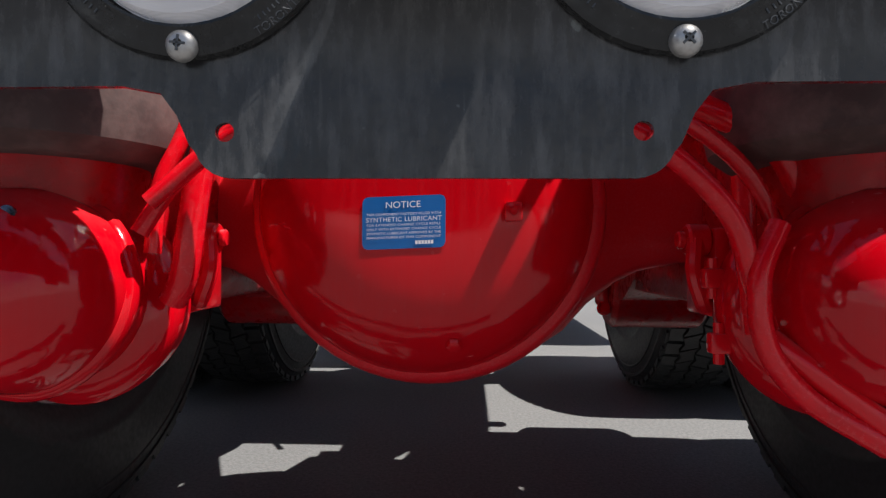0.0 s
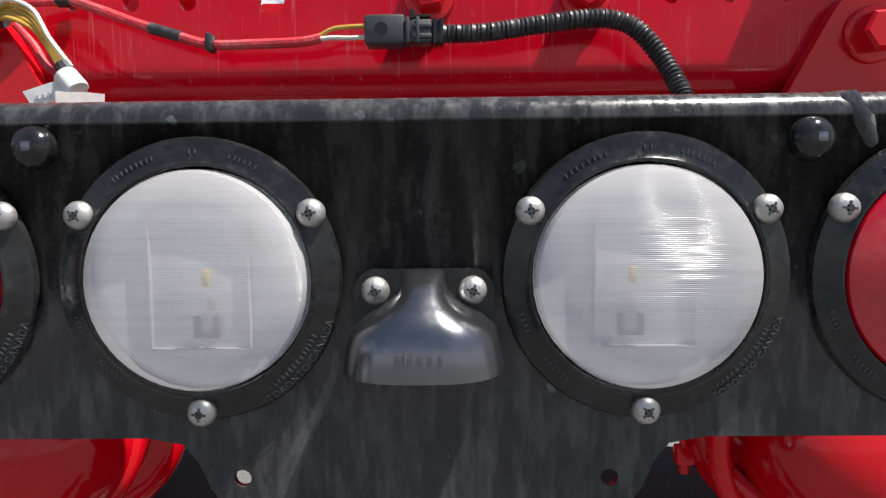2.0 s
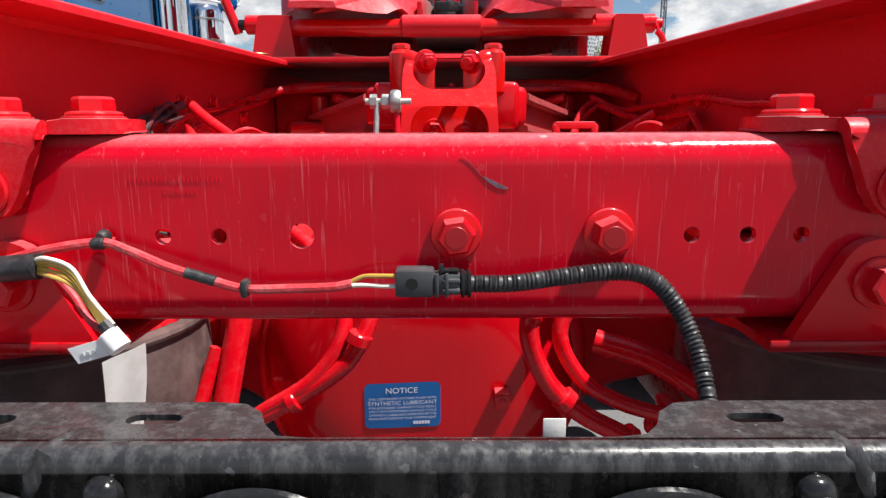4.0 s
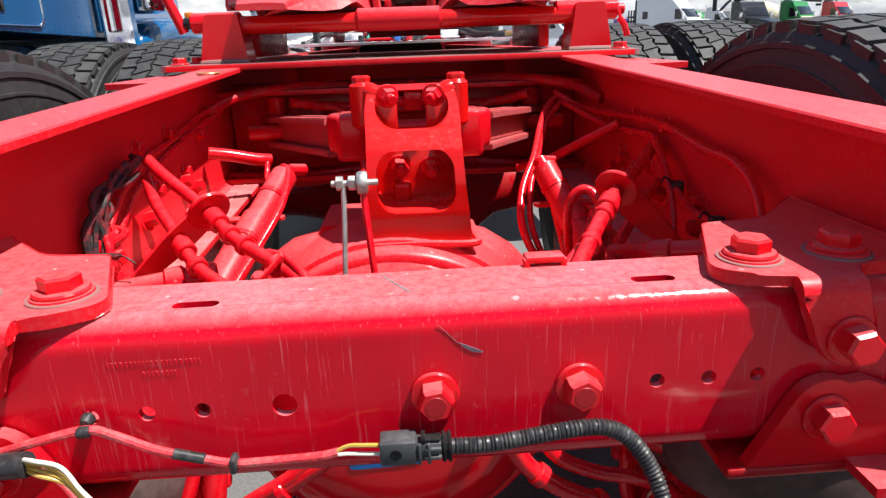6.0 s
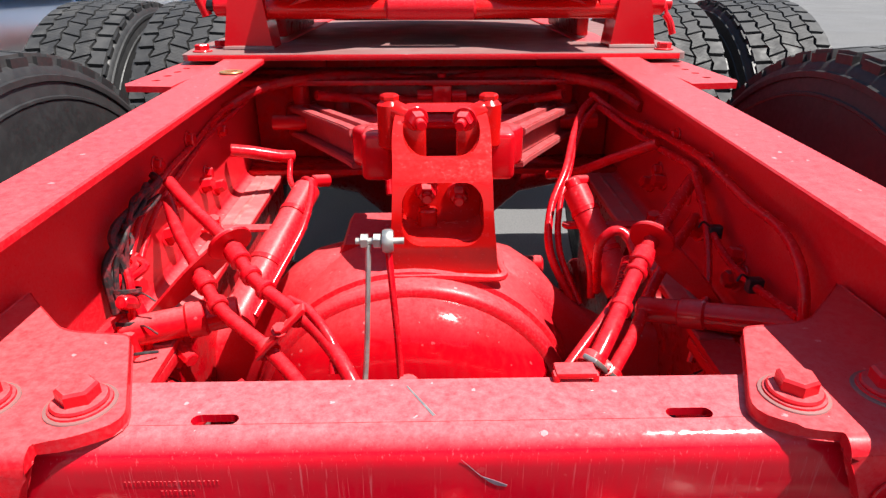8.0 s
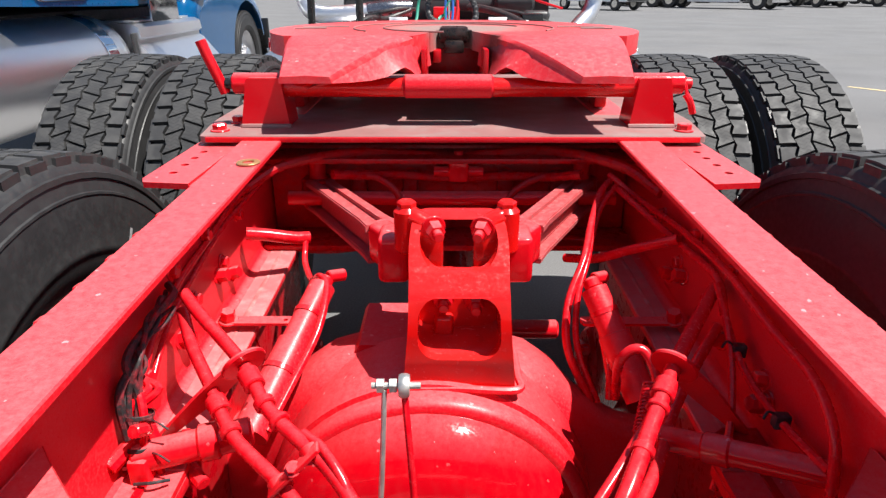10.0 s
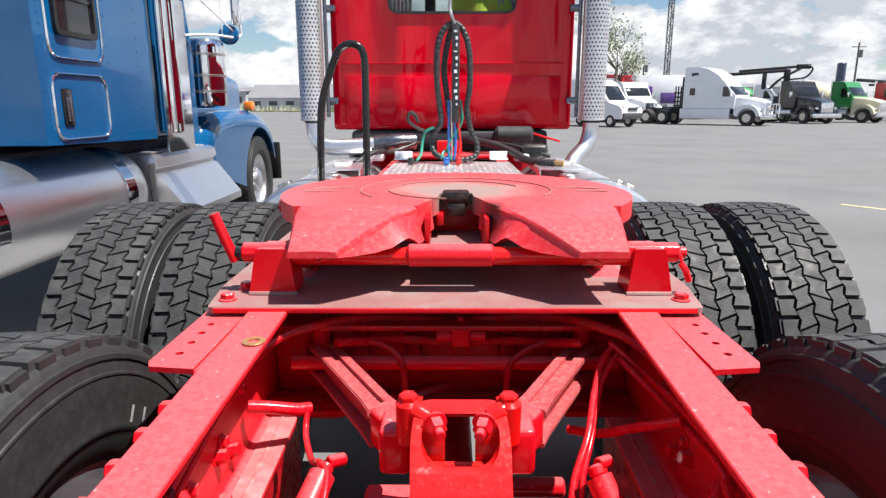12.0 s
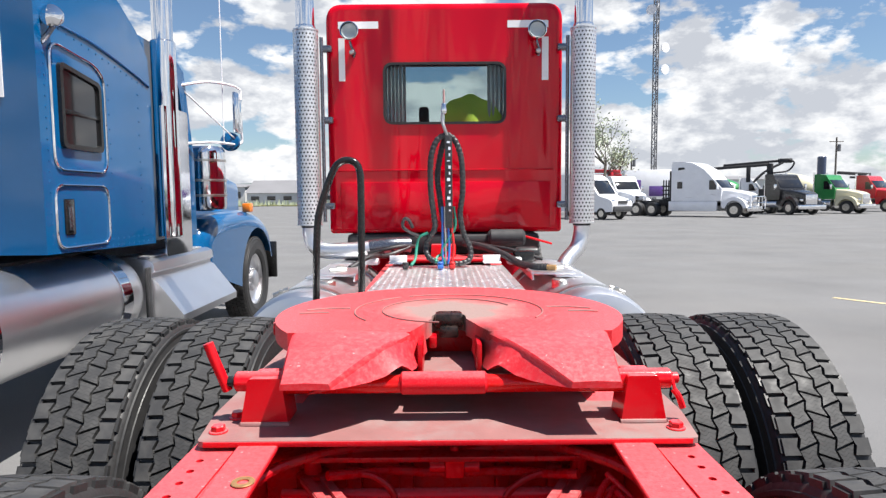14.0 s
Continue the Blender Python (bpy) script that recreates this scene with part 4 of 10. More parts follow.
# ---- lamp wiring ----
def wiring():
    y = 0.432
    bm = bm_new()
    red = [(-0.37, 0.43, 0.808), (-0.325, y, 0.815), (-0.285, y, 0.825), (-0.25, y + 0.006, 0.829), (-0.228, y + 0.004, 0.823), (-0.20, y, 0.812), (-0.172, y, 0.803), (-0.145, y, 0.7955), (-0.11, y, 0.7955), (-0.08, y, 0.7965), (-0.066, y, 0.799)]
    tube(bm, red, 0.0036, 10)
    loom = part("wire_loom", bm, WIRE_RED, truck, "red oversprayed taped wire loom on the crossmember")
    bm = bm_new()
    tube(bm, [(-0.070, y, 0.7985), (-0.058, y - 0.001, 0.8045), (-0.045, y - 0.003, 0.8055), (-0.034, y - 0.004, 0.8055)], 0.0017, 8)
    part("yellow_wire", bm, WIRE_YELLOW, loom)
    bm = bm_new()
    tube(bm, [(-0.072, y - 0.001, 0.7975), (-0.058, y - 0.002, 0.7985), (-0.045, y - 0.003, 0.798), (-0.034, y - 0.004, 0.798)], 0.0017, 8)
    part("white_wire", bm, WIRE_WHITE, loom)
    for a, b, r in (((-0.188, y, 0.8080), (-0.165, y, 0.8010), 0.0041), ((-0.147, y, 0.7965), (-0.141, y, 0.7958), 0.0052), ((-0.255, y + 0.004, 0.8285), (-0.246, y + 0.004, 0.8285), 0.0046)):
        bm = bm_new()
        cyl(bm, a, b, r, 12, bevel=0.001)
        part("tape_wrap", bm, WIRE_BLACK, loom)
    bm = bm_new()
    box(bm, (-0.147 + 0.003, y - 0.001, 0.7962), (0.005, 0.012, 0.013), 0.002)
    part("cable_clip", bm, WIRE_BLACK, loom)
    bm = bm_new()
    lathe(bm, [(0.0055, 0), (0.005, 0.004), (0.003, 0.0075)], axis_m((-0.252, 0.449, 0.832), (0, -1, 0)), 14)
    part("clip_button", bm, WIRE_BLACK, loom)
    # two-part connector
    bm = bm_new()
    box(bm, (-0.0200, y - 0.003, 0.8015), (0.028, 0.019, 0.020), 0.0022)
    con = part("connector", bm, GREY_PLASTIC, truck, "grey weatherproof plug on corrugated black conduit")
    bm = bm_new()
    box(bm, (0.0025, y - 0.003, 0.8005), (0.020, 0.015, 0.0155), 0.0015)
    for x in (-0.004, 0.003):
        box(bm, (x, y - 0.0115, 0.8005), (0.0025, 0.003, 0.0175), 0.0006)
    box(bm, (0.006, y - 0.0108, 0.8035), (0.013, 0.004, 0.0035), 0.001)
    box(bm, (0.006, y - 0.0108, 0.7965), (0.013, 0.004, 0.0035), 0.001)
    part("socket_half", bm, GREY_PLASTIC, con)
    bm = bm_new()
    box(bm, (-0.001, y - 0.006, 0.8115), (0.0035, 0.009, 0.0065), 0.0008)
    box(bm, (0.006, y - 0.006, 0.8105), (0.012, 0.008, 0.0022), 0.0008)
    part("latch", bm, BLACK_PLASTIC, con)
    bm = bm_new()
    for x in (0.0145, 0.0190):
        box(bm, (x, y - 0.003, 0.8000), (0.003, 0.0165, 0.018), 0.0012)
    box(bm, (0.0165, y - 0.003, 0.8000), (0.008, 0.0145, 0.016), 0.002)
    part("collar", bm, BLACK_PLASTIC, con)
    bm = bm_new()
    lathe(bm, [(0.0045, 0), (0.0045, 0.0006), (0.003, 0.0006)], axis_m((-0.022, y - 0.0125, 0.8015), (0, -1, 0)), 18)
    part("moulded_mark", bm, BLACK_PLASTIC, con)
    bm = bm_new()
    ribbed(bm, [(0.019, y - 0.003, 0.7995), (0.050, y - 0.004, 0.8000), (0.085, y - 0.004, 0.8045), (0.115, y - 0.004, 0.8080), (0.138, y - 0.004, 0.8075), (0.154, y - 0.005, 0.8005),
                (0.168, y - 0.008, 0.784), (0.177, y - 0.014, 0.766), (0.182, y - 0.026, 0.745), (0.183, y - 0.045, 0.715), (0.183, y - 0.06, 0.68)], 0.0070, 0.0034, 0.2, 14)
    part("conduit", bm, WIRE_BLACK, con, "ribbed black split conduit")
    # second branch at the side: bundle of yellow wires in a sleeve with white tags
    bm = bm_new()
    tube(bm, [(-0.42, 0.43, 0.785), (-0.36, 0.425, 0.797), (-0.318, 0.422, 0.8015), (-0.297, 0.420, 0.8035)], 0.0095, 12)
    sl = part("wire_sleeve", bm, WIRE_BLACK, truck, "black sleeve with bare yellow wires and white paper tags")
    for k in range(5):
        o = (k - 2) * 0.0022
        bm = bm_new()
        tube(bm, [(-0.300, 0.420, 0.8035 + o), (-0.286, 0.417 - abs(o), 0.8045 + o * 1.4), (-0.270, 0.413, 0.797 + o * 1.5), (-0.258, 0.410, 0.780 + o), (-0.246 + o * 0.8, 0.408, 0.763 + o * 0.3)], 0.0016, 8)
        part("bare_wire", bm, WIRE_WHITE if k == 4 else WIRE_YELLOW, sl)
    bm = bm_new()
    tube(bm, [(-0.290, 0.424, 0.797), (-0.275, 0.420, 0.782), (-0.262, 0.414, 0.765), (-0.248, 0.410, 0.757)], 0.0026, 8)
    part("red_wire", bm, WIRE_RED, sl)
    bm = bm_new()
    tube(bm, [(-0.249, 0.408, 0.7655), (-0.243, 0.4065, 0.7585)], 0.0052, 10)
    part("tie_band", bm, WIRE_BLACK, sl)
    bm = bm_new()
    cyl(bm, (-0.2465, 0.4065, 0.7585), (-0.2365, 0.4045, 0.7475), 0.0078, 14, bevel=0.0006)
    part("paper_collar", bm, WHITE_TAG, sl)
    bm = bm_new()
    flag = [(-0.2745, 0.7475), (-0.243, 0.757), (-0.240, 0.7445), (-0.268, 0.7365)]
    sheet(bm, flag, [], 0.0007, in_xz(0.4045))
    part("paper_tag", bm, WHITE_TAG, sl)
    bm = bm_new()
    for k in range(3):
        sheet(bm, [(-0.2655 + 0.004 * k, 0.7445 + 0.001 * k), (-0.2635 + 0.004 * k, 0.745 + 0.001 * k), (-0.2625 + 0.004 * k, 0.7425 + 0.001 * k), (-0.2645 + 0.004 * k, 0.742 + 0.001 * k)], [], 0.0004, in_xz(0.4039))
    tagged(part("printed_bars", bm, CAB_TRIM, sl), kind="stuff")
    # creased white sleeve hanging down behind the bar
    bm = bm_new()
    cols, rows_ = 9, 9
    vs = []
    for j in range(rows_):
        row = []
        for i in range(cols):
            u, v = i / (cols - 1), j / (rows_ - 1)
            x = -0.2255 + (u - 0.5) * (0.015 - 0.002 * v) - 0.004 * v * (1 - u * 0.3)
            yy = 0.4015 + 0.004 * math.sin(7 * u + 5 * v) * (0.4 + v) - 0.006 * v + 0.030 * (u - 0.5)
            row.append(bm.verts.new((x + 0.004, yy, 0.7565 - 0.085 * v + 0.003 * u)))
        vs.append(row)
    for a, b in zip(vs, vs[1:]):
        for i in range(cols - 1):
            bm.faces.new((a[i], a[i + 1], b[i + 1], b[i]))
    bmesh.ops.solidify(bm, geom=bm.faces[:], thickness=0.0008)
    part("paper_sleeve", bm, WHITE_TAG, sl, "creased white paper sleeve", 20)
    for ob in [sl] + list(sl.children):
        if not ob.name.startswith("paper_sleeve"):
            ob.data.transform(Matrix.Translation((0.012, 0.0, 0.012)))
    # small white tie end by the hoses
    bm = bm_new()
    box(bm, (0.078, 0.395, 0.700), (0.016, 0.001, 0.022), 0.0004, m=pose(0, 0, 0, 0, 0, 0))
    part("white_tie_tag", bm, WHITE_TAG, truck, "small white tag on the hose")


wiring()


# ---- rear drive axle ----
BC = Vector((-0.038, 1.06, 0.55))      # middle of the differential bowl


def bowl_at(x, z, lift=0.0):
    """Place on the rear face of the bowl."""
    rho = math.hypot(x - BC.x, z - BC.z) / 0.250
    return Vector((x, BC.y - 0.240 * max(0.0, 1 - rho ** 4.2) ** (1 / 4.2) - lift, z))


def drive_axle():
    bm = bm_new()
    prof = [(0.07, -1.0), (0.075, -0.55), (0.082, -0.40), (0.095, -0.34), (0.115, -0.30), (0.15, -0.255), (0.195, -0.215), (0.225, -0.17), (0.244, -0.10), (0.25, 0.0),
            (0.244, 0.10), (0.225, 0.17), (0.195, 0.215), (0.15, 0.255), (0.115, 0.30), (0.095, 0.34), (0.082, 0.40), (0.075, 0.55), (0.07, 1.0)]
    lathe(bm, prof, axis_m(BC, (1, 0, 0)), 40)
    for v in bm.verts:
        v.co.y = BC.y + (v.co.y - BC.y) * (0.52 if v.co.y < BC.y else 1.0)
    ax = part("axle_housing", bm, RED_DUSTY, truck, "red banjo axle housing with round bowl cover")
    bm = bm_new()
    rings = []
    for k in range(19):
        rho = 1 - (k / 18) ** 1.6
        rings.append((0.250 * rho + 0.0005, 0.240 * (1 - rho ** 4.2) ** (1 / 4.2)))
    lathe(bm, rings, axis_m(BC, (0, -1, 0)), 48)
    bowl = part("bowl_cover", bm, RED_BOWL, ax, "smooth glossy red bowl with water streaks", 60)
    # weld bead and stepped band round the cover
    bm = bm_new()
    lathe(bm, [(0.268, 0.0), (0.264, 0.08), (0.261, 0.118), (0.2590, 0.126), (0.2520, 0.129), (0.2520, 0.136), (0.2545, 0.143), (0.2535, 0.153), (0.2490, 0.161), (0.2440, 0.1645), (0.2360, 0.165), (0.225, 0.165)], axis_m((BC.x + 0.004, BC.y, BC.z), (0, -1, 0)), 56, cap=(False, False))
    part("cover_band", bm, RED_DUSTY, ax, "stepped weld band round the bowl", angle=35)
    # lug, drain and filler plugs
    bm = bm_new()
    p = bowl_at(0.082, 0.535)
    box(bm, (p.x, p.y - 0.006, p.z), (0.022, 0.036, 0.024), 0.003)
    cyl(bm, (p.x, p.y - 0.024, p.z), (p.x, p.y - 0.030, p.z), 0.005, 12)
    part("fill_plug", bm, RED, ax)
    bm = bm_new()
    p = bowl_at(0.006, 0.362)
    lathe(bm, [(0.011, 0), (0.010, 0.006), (0.006, 0.008)], axis_m(p, (0.05, -0.75, -0.6)), 6)
    part("drain_plug", bm, RED, ax)
    # blue notice label laid on the curved cover
    x0, x1, z0, z1 = -0.1125, -0.0045, 0.488, 0.556
    bm = bm_new()
    nu, nv = 16, 10
    corner = 0.005
    def lab(u, v, lift):
        tilt = 0.0045 * (u - 0.5)
        return bowl_at(x0 + (x1 - x0) * u, z0 + (z1 - z0) * v + tilt, lift)
    vs = []
    for j in range(nv + 1):
        row = []
        for i in range(nu + 1):
            u, v = i / nu, j / nv
            if j in (0, nv) and i in (0, nu):
                u += (0.02 if i == 0 else -0.02)
                v += (0.03 if j == 0 else -0.03)
            row.append(bm.verts.new(lab(u, v, 0.0012)))
        vs.append(row)
    for a, b in zip(vs, vs[1:]):
        for i in range(nu):
            bm.faces.new((a[i], a[i + 1], b[i + 1], b[i]))
    tag = part("notice_label", bm, STICKER_BLUE, ax, "blue notice sticker about synthetic lubricant", 60)
    rows = [("NOTICE", 0.0118, 0.83, 1.0), ("THIS COMPONENT FACTORY FILLED WITH", 0.0046, 0.655, 1.06), ("SYNTHETIC LUBRICANT", 0.0084, 0.555, 1.06), ("FOR EXTENDED CHANGE CYCLE REFILL", 0.0046, 0.455, 1.12),
            ("ONLY WITH EXTENDED CHANGE CYCLE", 0.0046, 0.375, 1.12), ("SYNTHETIC LUBRICANT APPROVED BY THE", 0.0046, 0.295, 1.04), ("MANUFACTURER OF THIS COMPONENT", 0.0046, 0.215, 1.06)]
    for body, size, v, sp in rows:
        me = text_mesh(body, size, spacing=sp)
        w = max(q.co.x for q in me.vertices) - min(q.co.x for q in me.vertices)
        fit_w = {"NOTICE": 0.045, "SYNTHETIC LUBRICANT": 0.098}.get(body, 0.096)
        mid = 0.49 if body == "NOTICE" else 0.5
        for q in me.vertices:
            u = mid + q.co.x * (fit_w / w) / (x1 - x0)
            q.co = lab(u, v + q.co.y / (z1 - z0), 0.0020)
        me.materials.append(STICKER_TEXT)
        ob = new("label_print", me)
        hang(ob, ax)
    bm = bm_new()
    for k in range(6):
        u = 0.64 + 0.037 * k
        a, b = lab(u, 0.075, 0.0020), lab(u + 0.03, 0.075, 0.0020)
        c, d = lab(u + 0.03, 0.145, 0.0020), lab(u, 0.145, 0.0020)
        bm.faces.new([bm.verts.new(q) for q in (a, b, c, d)])
    part("maker_bars", bm, STICKER_TEXT, ax)
    # carrier nose and drive shaft towards the front axle
    bm = bm_new()
    cyl(bm, (0.01, 1.15, 0.56), (0.01, 1.40, 0.57), 0.17, 28, 0.10)
    cyl(bm, (0.01, 1.40, 0.57), (0.01, 1.44, 0.57), 0.085, 24)
    part("carrier_nose", bm, SHADE_RED, ax)
    bm = bm_new()
    cyl(bm, (0.01, 1.44, 0.57), (0.01, 2.05, 0.60), 0.045, 20)
    part("drive_shaft", bm, SHADE_RED, truck)


drive_axle()


def torque_tower():
    """Cast tower on the axle, its upper window leaning forward, holding the V-rod."""
    cx = 0.010
    # height along the face: set-back and true height of the leaning face
    prof = [(0.700, 0.938, 0.765), (0.746, 0.944, 0.800), (0.800, 0.937, 0.845), (0.870, 0.938, 0.893), (0.924, 0.950, 0.941), (0.963, 0.978, 0.967), (1.000, 1.014, 0.996), (1.041, 1.054, 1.021), (1.056, 1.066, 1.029), (1.10, 1.10, 1.055)]

    def lean(v):
        for p, q in zip(prof, prof[1:]):
            if v <= q[0]:
                t = (v - p[0]) / (q[0] - p[0])
                return p[1] + (q[1] - p[1]) * t, p[2] + (q[2] - p[2]) * t
        return prof[-1][1:]

    bm = bm_new()
    out = rounded([(cx - 0.082, 0.730), (cx + 0.084, 0.730), (cx + 0.079, 0.80), (cx + 0.074, 0.87), (cx + 0.071, 0.945), (cx + 0.074, 1.000), (cx + 0.068, 1.055), (cx - 0.068, 1.055), (cx - 0.074, 1.000), (cx - 0.071, 0.945), (cx - 0.073, 0.87), (cx - 0.078, 0.80)],
                  [0.006, 0.006, 0.03, 0.04, 0.04, 0.04, 0.026, 0.026, 0.04, 0.04, 0.04, 0.03], 6)
    w1 = rounded([(cx - 0.057, 0.990), (cx - 0.038, 0.963), (cx + 0.038, 0.963), (cx + 0.057, 0.990), (cx + 0.058, 1.018), (cx + 0.050, 1.041), (cx - 0.050, 1.041), (cx - 0.058, 1.018)], 0.022, 7)
    w2 = rounded([(cx - 0.060, 0.838), (cx - 0.044, 0.806), (cx + 0.044, 0.804), (cx + 0.060, 0.836), (cx + 0.058, 0.902), (cx + 0.042, 0.924), (cx - 0.042, 0.924), (cx - 0.058, 0.902)], 0.026, 7)
    sheet(bm, out, [w1, w2], 0.020, in_xz(0.0))
    bmesh.ops.bevel(bm, geom=[e for e in bm.edges if len(e.link_faces) == 2 and e.calc_face_angle(0) > 1.0], offset=0.0058, segments=4, affect="EDGES")
    for v in bm.verts:
        deep = v.co.y
        y, z = lean(v.co.z)
        v.co.y, v.co.z = y + deep, z
    tower = part("rod_tower", bm, RED_CAST, truck, "red cast tower bracket with two rounded windows", 50)
    for s in (-1, 1):
        bm = bm_new()
        sheet(bm, rounded([(0.952, 0.77), (1.17, 0.76), (1.15, 0.90), (1.145, 1.010), (1.068, 1.020), (1.000, 0.972), (0.962, 0.930), (0.950, 0.86)], [0, 0, 0.03, 0.02, 0.01, 0.02, 0.02, 0.02], 5), [], 0.012, in_yz(cx + s * 0.0655 - 0.006))
        part("tower_cheek", bm, RED_CAST, tower)
    # back ledges either side of an open slit, a closed lower wall and the deep sill
    for x, w in ((cx - 0.042, 0.038), (cx + 0.042, 0.038)):
        bm = bm_new()
        box(bm, (x, 1.050, 0.978), (w, 0.016, 0.075), 0.004)
        part("tower_back", bm, RED_CAST, tower)
    bm = bm_new()
    box(bm, (cx, 1.035, 0.875), (0.122, 0.014, 0.150), 0.003)
    part("tower_back", bm, RED_CAST, tower)
    bm = bm_new()
    ring_faces(bm, [[(x, 0.944, 0.838), (x, 0.946, 0.8445 + k), (x, 0.956, 0.850 + k), (x, 0.990, 0.853 + k), (x, 1.030, 0.852 + k), (x, 1.030, 0.80), (x, 0.946, 0.80)] for x, k in ((cx - 0.062, 0.014), (cx - 0.052, 0.006), (cx - 0.036, 0.001), (cx, 0.0), (cx + 0.036, 0.001), (cx + 0.052, 0.006), (cx + 0.062, 0.014))])
    part("window_ledge", bm, RED_CAST, tower, angle=60)
    # lug standing in the lower window
    bm = bm_new()
    box(bm, (cx - 0.022, 1.012, 0.862), (0.030, 0.022, 0.040), 0.006, seg=3)
    part("lug", bm, RED_CAST, tower)
    bm = bm_new()
    box(bm, (cx, 1.055, 0.776), (0.140, 0.20, 0.060), 0.005)
    part("tower_foot", bm, RED_CAST, tower)
    # weld run where the foot meets the cover
    bm = bm_new()
    tube(bm, [(cx - 0.084, 1.040, 0.802), (cx - 0.087, 0.970, 0.803), (cx - 0.083, 0.938, 0.800), (cx, 0.936, 0.800), (cx + 0.085, 0.938, 0.796), (cx + 0.090, 0.970, 0.799), (cx + 0.090, 1.040, 0.800)], 0.0060, 8)
    part("weld_bead", bm, RED_DUSTY, tower)
    for x, y, z, d in ((-0.028, 1.040, 1.014, 0.28), (0.046, 1.040, 1.013, -0.28), (-0.014, 1.028, 0.905, 0.05), (0.036, 1.028, 0.900, 0.0)):
        at = Vector((x, y, z))
        way = Vector((d, -1, -0.12)).normalized()
        bm = bm_new()
        cyl(bm, at, at + way * 0.036, 0.0080, 12, bevel=0.0015)
        part("stud", bm, RED, tower)
        hex_bolt(tower, at, way, 0.0140, 0.020)
    for x in (cx - 0.079, cx + 0.074):
        bm = bm_new()
        k = math.copysign(1, x - cx)
        cyl(bm, (x, 1.072, 0.96), (x, 1.072, 1.036), 0.0200, 24, bevel=0.007)
        cyl(bm, (x, 1.072, 1.034), (x, 1.072, 1.045), 0.0150, 6, bevel=0.003)
        tube(bm, [(x, 1.072, 1.020), (x - k * 0.012, 1.064, 1.020), (x - k * 0.030, 1.058, 1.012)], 0.0150, 14)
        part("boss", bm, RED_CAST, tower)
    # machined pad on the housing beside the tower
    bm = bm_new()
    ring_faces(bm, [[(-0.160, y, 0.70), (-0.158, y, 0.792), (-0.150, y, 0.803), (-0.060, y, 0.803), (-0.060, y, 0.70)] for y in (1.052, 1.060, 1.165, 1.20)])
    part("housing_pad", bm, RED_DUSTY, tower)


RED_CAST = material("red_painted_casting", (0.64, 0.006, 0.0055), 0.17, vary=0.08, scale=14, dirt=(0.47, 0.015, 0.02), dirt_amount=0.3, dirt_scale=90, spec=0.5, rough_vary=0.08, bump=0.10, bump_scale=60, dust_sheen=((0.66, 0.30, 0.30), 0.03))
ARM_DUST = material("dusty_red_forging", (0.42, 0.05, 0.055), 0.5, vary=0.12, scale=20, dirt=(0.38, 0.22, 0.21), dirt_amount=0.6, dirt_scale=110, bump=0.25, bump_scale=150)

torque_tower()


def v_rod():
    for s in (-1, 1):
        mid = -0.094 if s < 0 else 0.106
        bm = bm_new()
        box(bm, (mid - s * 0.002, 1.105, 0.945), (0.050, 0.075, 0.078), 0.010, seg=3)
        box(bm, (mid + s * 0.006, 1.130, 0.945), (0.046, 0.090, 0.070), 0.012, m=Matrix.Translation((mid, 1.13, 0)) @ pose(0, 0, 0, 0, 0, -s * 35) @ Matrix.Translation((-mid, -1.13, 0)), seg=3)
        cyl(bm, (mid + s * 0.010, 1.160, 0.922), (mid + s * 0.010, 1.160, 0.9745), 0.036, 28, bevel=0.008)
        rod = part("v_rod", bm, RED, truck, "red forged torque rod arm, dusty grey on top")
        # I-section arm, dipping slightly towards its far end; grooved top flange
        p, q = Vector((mid + s * 0.024, 1.175, 0.966)), Vector((s * 0.302, 1.555, 0.934))
        d = (q - p).normalized()
        side = d.cross(Vector((0, 0, 1))).normalized()
        up = side.cross(d)
        def bar(name, w0, w1, z0, z1, shift=0.0):
            bm = bm_new()
            rings = []
            for t, k in ((0.0, 1.12), (0.12, 1.0), (0.85, 1.06), (1.0, 1.2)):
                c = p.lerp(q, t) + side * shift
                rings.append([c + side * (w0 * k) + up * z0, c + side * (w1 * k) + up * z0, c + side * (w1 * k) + up * z1, c + side * (w0 * k) + up * z1])
            ring_faces(bm, rings)
            es = [e for e in bm.edges if e.calc_length() > 0.03]
            bmesh.ops.bevel(bm, geom=es, offset=0.0022, segments=2, affect="EDGES")
            return part(name, bm, ARM_DUST, rod)
        bar("arm_rib", -0.027, -0.008, -0.010, 0.004)
        bar("arm_rib", 0.008, 0.027, -0.010, 0.004)
        bar("arm_web", -0.009, 0.009, -0.052, -0.004)
        bar("arm_flange", -0.027, 0.027, -0.066, -0.054)
        bm = bm_new()
        x = q.x
        cyl(bm, (x, 1.560, 0.868), (x, 1.560, 0.940), 0.038, 24, bevel=0.005)
        part("end_eye", bm, SHADE_RED, rod)
        bm = bm_new()
        cyl(bm, (x, 1.560, 0.936), (x, 1.560, 0.984), 0.0195, 20, bevel=0.004)
        part("end_bush", bm, RED, rod)


v_rod()


